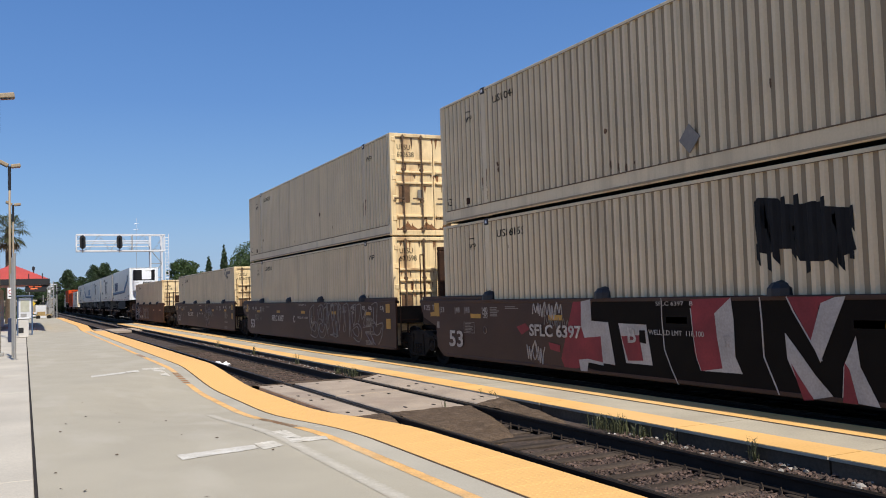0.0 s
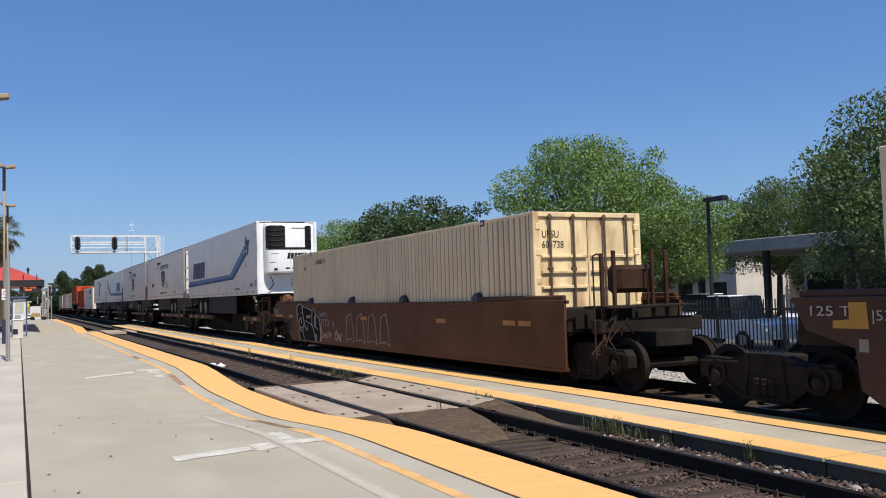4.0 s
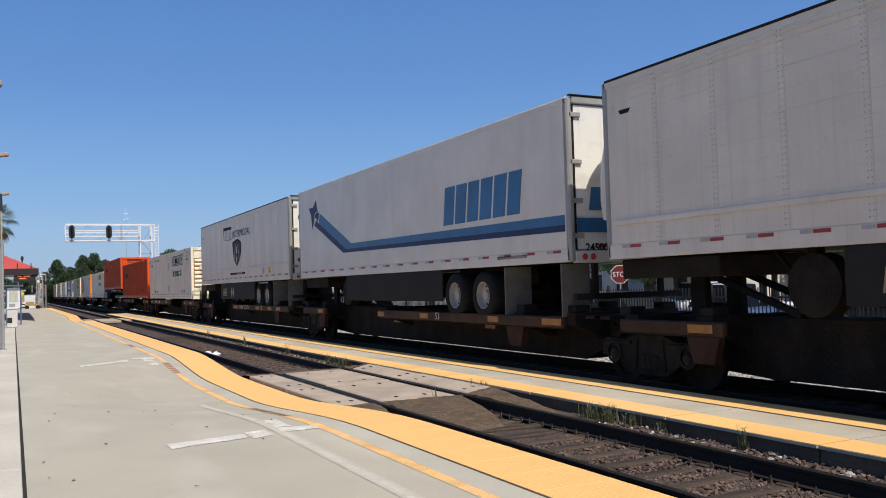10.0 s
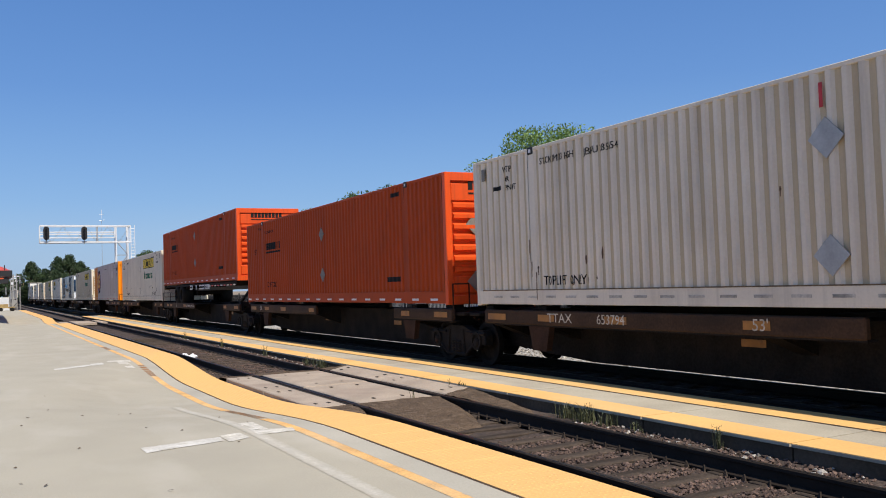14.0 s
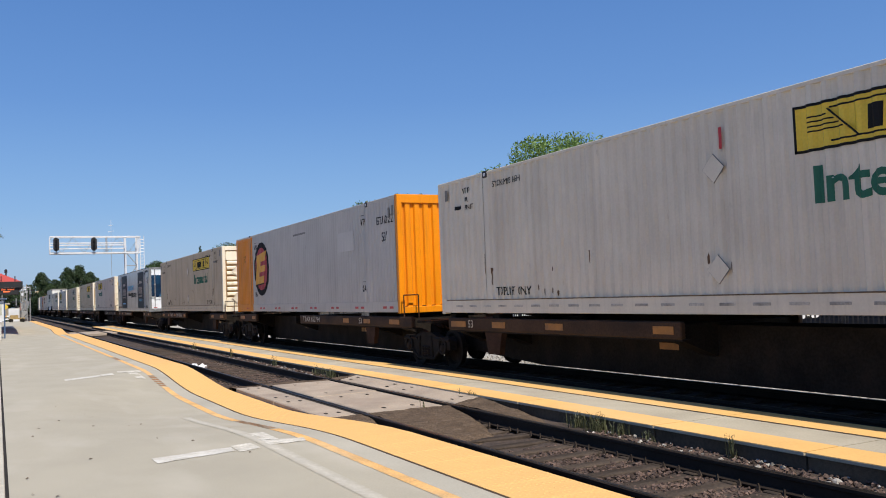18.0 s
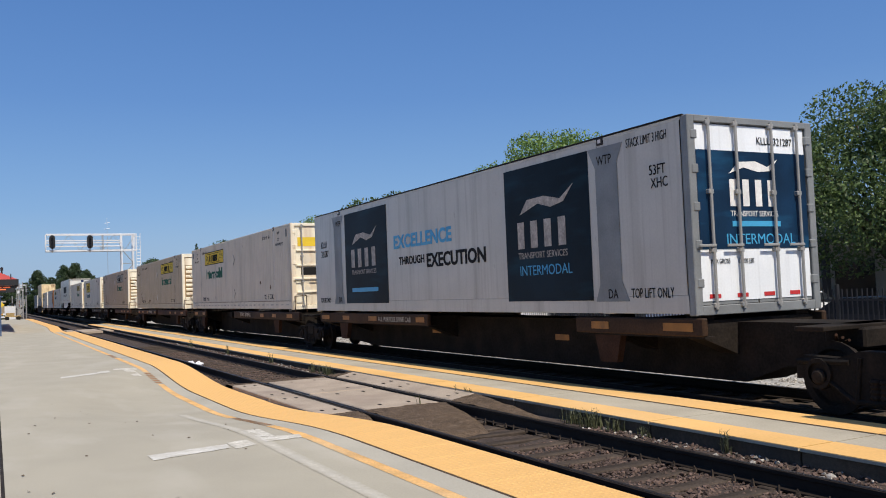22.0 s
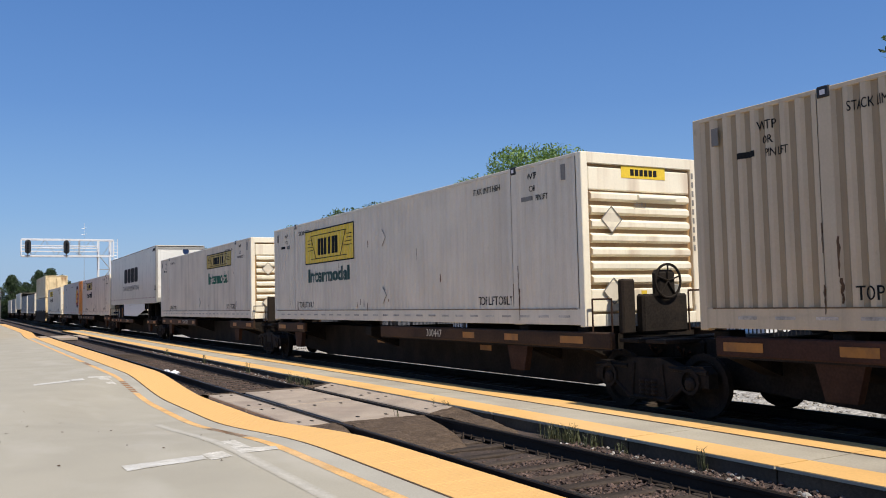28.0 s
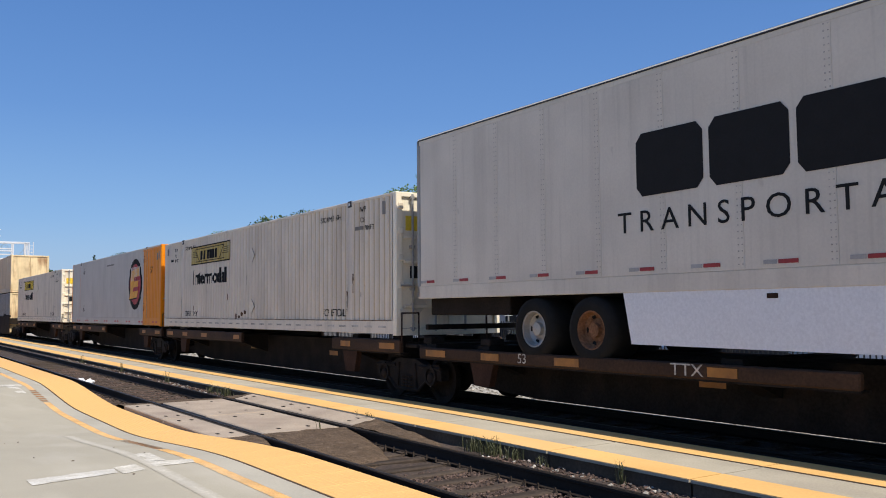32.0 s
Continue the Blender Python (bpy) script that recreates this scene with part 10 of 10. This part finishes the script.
for k in range(3):
    bar_ = thing("road_barrier", "white and orange striped road barrier", "barrier", (1.0 - k * 1.3, 126.0 + k * 3, -0.1), "barriers at the road crossing")
    for z in (0.5, 0.85):
        part("board", Geo().box(-0.55, 0.55, -0.03, 0.03, z, z + 0.2, 0.01), CAR_WHITE, bar_)
    part("stripe", Geo().box(-0.2, 0.1, -0.04, -0.031, 0.87, 1.03), GOLD, bar_)
    for x in (-0.45, 0.45):
        part("leg", Geo().box(x - 0.04, x + 0.04, -0.2, 0.2, 0, 0.06).box(x - 0.03, x + 0.03, -0.03, 0.03, 0.06, 1.05), STEEL, bar_)
signal_box = thing("equipment_cabinet", "pale grey railway equipment cabinet", "cabinet", (2.3, 150.0, -0.4))
part("body", Geo().box(-0.8, 0.8, -0.6, 0.6, 0.1, 2.3, 0.04), STUCCO, signal_box)
part("door", Geo().box(-0.7, 0.7, -0.63, -0.6, 0.25, 2.15, 0.01), WHITE_STEEL, signal_box)
for i, (x, y, h) in enumerate(((4.6, 150, 5.6), (4.0, 170, 6.2), (2.9, 165, 4.0), (5.2, 190, 7.0), (0.8, 175, 5.0))):
    p = thing("crossing_mast", "thin grey mast at the road crossing", "mast", (x, y, -0.4), "masts at the road crossing")
    part("pole", Geo().rod((0, 0, 0), (0, 0, h), 0.09, 6), STEEL, p)
    part("cross_arm", Geo().box(-0.6, 0.6, -0.05, 0.05, h - 0.7, h - 0.5).box(-0.18, 0.18, -0.12, 0.05, h - 1.7, h - 1.2), WHITE_STEEL if i % 2 else DARK_STEEL, p)
far_sign = thing("warning_sign", "yellow diamond warning sign by the road", "sign", (1.3, 172.0, -0.4))
part("post", Geo().rod((0, 0, 0), (0, 0, 3.0), 0.05, 6), STEEL, far_sign)
part("plate", Geo().add([(-0.5, -0.06, 2.6), (0, -0.06, 2.1), (0.5, -0.06, 2.6), (0, -0.06, 3.1), (-0.5, -0.04, 2.6), (0, -0.04, 2.1), (0.5, -0.04, 2.6), (0, -0.04, 3.1)], [(0, 1, 2, 3), (7, 6, 5, 4), (0, 4, 5, 1), (1, 5, 6, 2), (2, 6, 7, 3), (3, 7, 4, 0)]), SIGN_YELLOW, far_sign)
yard_house = thing("low_building", "low tan building across the road", "building", (-8.0, 205.0, -0.4))
part("wall", Geo().box(-8, 10, 0, 12, 0, 3.2), TAN_POLE, yard_house)
part("roof", Geo().box(-8.4, 10.4, -0.4, 12.4, 3.2, 3.5), WALKWAY, yard_house)
for i in range(5):
    part("window", Geo().box(-6.5 + i * 3.2, -5.0 + i * 3.2, -0.04, 0.04, 1.0, 2.3), GLASS, yard_house)

# ---- fence, parking lot and buildings beyond the train ----
lot = part("parking_lot", Geo().box(18.6, 46, -10, 110, -0.41, -0.40), LOT)
tagged(lot, "grey asphalt parking lot behind the fence", "parking lot", kind="structure")
stop_sign = thing("stop_sign", "red octagonal stop sign on a grey post in the lot", "sign", (20.0, 25.5, -0.50))
stop_sign.rotation_euler = (0, 0, math.radians(-38))
ring_ = [(0.36 * math.cos(math.tau * (i + 0.5) / 8), 2.44 + 0.36 * math.sin(math.tau * (i + 0.5) / 8)) for i in range(8)]
part("post", Geo().rod((0, 0.03, 0), (0, 0.03, 2.75), 0.03, 8), STEEL, stop_sign)
plate_ = part("plate", Geo().slab(ring_, lambda u, v, w: (u, -w, v), 0.006), CAR_WHITE, stop_sign)
# red is darkened for the tree shade the sign stands in
part("red_face", Geo().slab([(u * 0.93, 2.44 + (v - 2.44) * 0.93) for u, v in ring_], lambda u, v, w: (u, -0.007 - w, v), 0.003), material("weathered_sign_red", (0.15, 0.014, 0.014, 1), 0.6, mottle=0.15, size=4), plate_)
words("STOP", 0.27, CAR_WHITE, stop_sign, (-0.27, -0.016, 2.35), "end", 0.9)
fence = thing("iron_fence", "black iron picket fence beyond the track", "fence", (18.0, 0, -0.40))
n_pick = 0
rest = Geo()
for j in range(46):
    y0 = 2.0 + j * 2.4
    shared("post", "fence_post", lambda: Geo().box(-0.04, 0.04, -0.04, 0.04, 0, 1.95, 0.008), DARK_STEEL, fence).location = (0, y0, 0)
    for z in (0.25, 1.55):
        shared("fence_rail", ("fence_rail",), lambda: Geo().box(-0.02, 0.02, 0.04, 2.36, 0, 0.045), DARK_STEEL, fence).location = (0, y0, z)
    for k in range(17):
        y = y0 + 0.13 + k * 0.134
        if n_pick < 300:
            shared("picket", "picket", lambda: Geo().box(-0.013, 0.013, -0.013, 0.013, 0.12, 1.84), DARK_STEEL, fence).location = (0, y, 0)
            n_pick += 1
        else:
            rest.box(-0.013, 0.013, y - 0.013, y + 0.013, 0.12, 1.84)
tagged(part("picket_row", rest, DARK_STEEL, fence, mended=False), "far black pickets", kind="stuff")


def parked(x, y, turn, mat, tall, label):
    """A parked car or pickup: body, cabin glass, wheels, lamps."""
    c = thing("parked_car", label, "car", (x, y, -0.40), "parked cars")
    c.rotation_euler = (0, 0, radians(turn))
    ln, h = (5.2, 1.85) if tall else (4.6, 1.45)
    prof = [(-ln / 2, 0.35), (-ln / 2, 0.85), (-ln / 2 + 0.5, 0.98), (-ln / 2 + 1.3, 1.02), (ln / 2 - 1.6, 1.02), (ln / 2 - 0.2, 0.92), (ln / 2, 0.7), (ln / 2, 0.35)]
    n = len(prof)
    part("body", Geo().add([(a, s * 0.9, z) for s in (-1, 1) for a, z in prof], [tuple(range(n)), tuple(range(n, 2 * n))] + [(i, (i + 1) % n, n + (i + 1) % n, n + i) for i in range(n)]), mat, c)
    cab = [(-ln / 2 + (0.5 if not tall else 1.6), 1.0), (-ln / 2 + (1.1 if not tall else 1.8), h), (ln / 2 - 2.2, h), (ln / 2 - 1.4, 1.0)]
    part("cabin", Geo().add([(a, s * 0.76, z) for s in (-1, 1) for a, z in cab], [(0, 1, 2, 3), (4, 5, 6, 7), (0, 1, 5, 4), (1, 2, 6, 5), (2, 3, 7, 6), (3, 0, 4, 7)]), GLASS, c)
    part("roof", Geo().box(cab[1][0] + 0.05, cab[2][0] - 0.05, -0.74, 0.74, h - 0.02, h + 0.04, 0.02), mat, c)
    for sx in (-1, 1):
        for sy in (-1, 1):
            w = part("wheel", Geo().turned([(-0.1, 0.0), (-0.1, 0.2), (-0.11, 0.24), (-0.1, 0.33), (0.1, 0.33), (0.1, 0.0)], (sx * ln * 0.3, sy * 0.82, 0.33), "y", 16), TYRE, c)
            part("rim", Geo().turned([(sy * 0.112, 0.0), (sy * 0.112, 0.2)], (sx * ln * 0.3, sy * 0.82, 0.33), "y", 12), RIM, w)
    for sy in (-1, 1):
        part("headlight", Geo().box(ln / 2 - 0.1, ln / 2 + 0.01, sy * 0.7 - 0.15, sy * 0.7 + 0.15, 0.68, 0.82, 0.02), SILVER_TAPE, c)


CAR_RED = material("dark_red_car_paint", (0.22, 0.02, 0.02, 1), 0.25, mottle=0.03)
for i, (x, y, turn, mat_, tall) in enumerate(((23.5, 11, 90, CAR_WHITE, True), (23.2, 17.5, 92, CAR_DARK, False), (23.6, 24, 88, CAR_WHITE, True), (24.0, 31, 90, CAR_DARK, False),
                                             (23.5, 38, 91, CAR_WHITE, False), (31.0, 20, 5, CAR_RED, False), (31.5, 26, 0, CAR_WHITE, False), (31.0, 33, 2, CAR_WHITE, True), (31.0, 14, 0, CAR_DARK, True))):
    parked(x, y, turn, mat_, tall, {"white_car_paint": "white", "dark_car_paint": "dark grey", "dark_red_car_paint": "dark red"}[mat_.name] + (" pickup truck" if tall else " saloon car") + " parked behind the iron fence")

hall = thing("open_hall", "low open-sided hall with a flat grey roof", "building", (40.0, 24.0, -0.40))
part("roof", Geo().box(-3, 9, 0, 17, 4.15, 4.85, 0.03), material("grey_roof_sheet", (0.36, 0.36, 0.34, 1), 0.7, mottle=0.15), hall)
for y in (0.6, 5.8, 11.2, 16.4):
    part("post", Geo().box(-2.6, -2.3, y - 0.15, y + 0.15, 0, 4.15), DARK_STEEL, hall)
part("back_wall", Geo().box(6.5, 6.8, 0.5, 16.5, 0, 4.15), STUCCO, hall)
for i in range(4):
    part("opening", Geo().box(6.42, 6.5, 1.5 + i * 4, 4.2 + i * 4, 0.2, 3.0), GLASS, hall)
for i, (x, y, w, d, h) in enumerate(((52, 5, 14, 16, 5.0), (52, 52, 12, 24, 4.6), (54, 90, 12, 26, 4.8))):
    b = thing("low_building", "pale stucco building behind the parking lot", "building", (x, y, -0.40), "buildings behind the lot")
    part("wall", Geo().box(0, w, 0, d, 0, h), STUCCO, b)
    part("roof", Geo().box(-0.3, w + 0.3, -0.3, d + 0.3, h, h + 0.25), WALKWAY, b)
    for k in range(int(d / 4)):
        wn_ = part("window", Geo().box(-0.05, 0.02, 1 + k * 4, 2.8 + k * 4, 1.0, 2.6), GLASS, b)
        part("frame", Geo().box(-0.07, -0.05, 0.92 + k * 4, 1.0 + k * 4, 0.95, 2.65).box(-0.07, -0.05, 2.8 + k * 4, 2.88 + k * 4, 0.95, 2.65), WHITE_STEEL, wn_)
street = thing("parking_lot_lamp", "dark steel parking lot lamp with a flat head", "street lamp", (24.0, 25.3, -0.40))
part("pole", Geo().rod((0, 0, 0), (0, 0, 5.6), 0.07, 8), DARK_STEEL, street)
part("lamp_head", Geo().box(-0.15, 0.15, -0.95, 0.1, 5.5, 5.68, 0.03), DARK_STEEL, street)

# ---- small things on the ground ----
def weed_clump(x, y, z, n, h, spread, seed, mat=WEED):
    rng = random.Random(seed)
    g = Geo()
    for _ in range(n):
        bx, by = x + rng.gauss(0, spread), y + rng.gauss(0, spread * 1.6)
        bx = min(bx, 7.0)
        hh, a = h * rng.uniform(0.4, 1.2), rng.uniform(0, math.tau)
        lean = rng.uniform(0.05, 0.35) * hh
        w = 0.006
        p0, p1, p2 = Vector((bx, by, z)), Vector((bx + math.cos(a) * lean * 0.4, by + math.sin(a) * lean * 0.4, z + hh * 0.6)), Vector((bx + math.cos(a) * lean, by + math.sin(a) * lean, z + hh))
        s = Vector((-math.sin(a), math.cos(a), 0)) * w
        g.add([p0 - s, p0 + s, p1 + s, p1 - s, p2], [(0, 1, 2, 3), (3, 2, 4)])
        if rng.random() < 0.6:
            for q in range(3):
                c = p1.lerp(p2, q / 3)
                d = Vector((rng.uniform(-1, 1), rng.uniform(-1, 1), rng.uniform(0, 1))) * 0.035
                g.add([c, c + d + s, c + d * 1.6, c + d - s], [(0, 1, 2, 3)])
    o = part("weeds", g, mat, None, mended=False)
    return tagged(o, "sparse dry green weeds beside the island edge", "weeds", "weeds by the track", "stuff")


for i, (x, y, n, h, s) in enumerate(((6.92, 9.2, 60, 0.22, 0.06), (6.94, 8.75, 40, 0.17, 0.05), (6.92, 9.6, 50, 0.20, 0.06), (6.93, 8.2, 16, 0.14, 0.05), (6.93, 6.9, 18, 0.24, 0.03), (6.90, 19.2, 60, 0.22, 0.07), (6.90, 20.1, 30, 0.24, 0.06),
                                     (6.92, 24.0, 16, 0.28, 0.05), (6.92, 29.0, 14, 0.3, 0.05), (6.92, 35.0, 14, 0.3, 0.05), (6.0, 12.45, 6, 0.14, 0.03), (6.98, 12.6, 14, 0.07, 0.1))):
    weed_clump(x, y, -0.09 if i < 10 else (-0.01 if i == 10 else 0.09), n, h, s, 90 + i)

litter = thing("crumpled_bag", "crumpled white plastic bag on the ballast", "litter", (5.22, 25.9, -0.18))
rng_l = random.Random(3)
g = Geo()
for k in range(3):
    n = 12
    cx, cy, cz = rng_l.uniform(-0.15, 0.15), rng_l.uniform(-0.15, 0.15), 0.06
    vs = [(cx + math.cos(a) * math.sin(b) * 0.16 * rng_l.uniform(0.5, 1.2), cy + math.sin(a) * math.sin(b) * 0.16 * rng_l.uniform(0.5, 1.2), cz + math.cos(b) * 0.12 * rng_l.uniform(0.6, 1.2))
          for b in (0.4, 1.2, 2.0, 2.8) for a in [i * math.tau / n for i in range(n)]]
    g.add(vs, [(j * n + i, j * n + (i + 1) % n, (j + 1) * n + (i + 1) % n, (j + 1) * n + i) for j in range(3) for i in range(n)] + [tuple(range(n))[::-1], tuple(range(3 * n, 4 * n))])
part("bag", g, CAR_WHITE, litter)
pale_rock = thing("pale_rock", "pale stone beside the far rail", "stone", (6.84, 5.50, -0.10))
part("stone", Geo().turned([(0.0, 0.04), (0.02, 0.062), (0.045, 0.045), (0.06, 0.02), (0.062, 0.0)], (0, 0, 0), "z", 5), PALE_STONE, pale_rock)
# dead leaves and specks on the platform
rng_s = random.Random(8)
for i in range(22):
    x, y = rng_s.uniform(0.2, 3.0), rng_s.uniform(5.5, 16)
    s = rng_s.uniform(0.015, 0.035)
    o = part("dry_leaf", Geo().add([(-s, 0, 0.004), (0, -s * 0.5, 0.012), (s, 0, 0.005), (0, s * 0.5, 0.001)], [(0, 1, 2), (0, 2, 3)]), BARK)
    o.location = (x, y, platform_z(x, y) + 0.006)
    o.rotation_euler = (0, 0, rng_s.uniform(0, 6))
    tagged(o, "small dry brown leaf on the platform", "leaf", "dry leaves on the platform")

tactile_rows()


def motions():
    times = [0, 2, 4, 6, 8, 10, 12, 14, 16, 18, 20, 22, 24, 26, 28, 30, 32]
    for ob, front, z in MOVING:
        walk(ob, [(t, pose(TRAIN_X, front + travel(t), z)) for t in times])


motions()
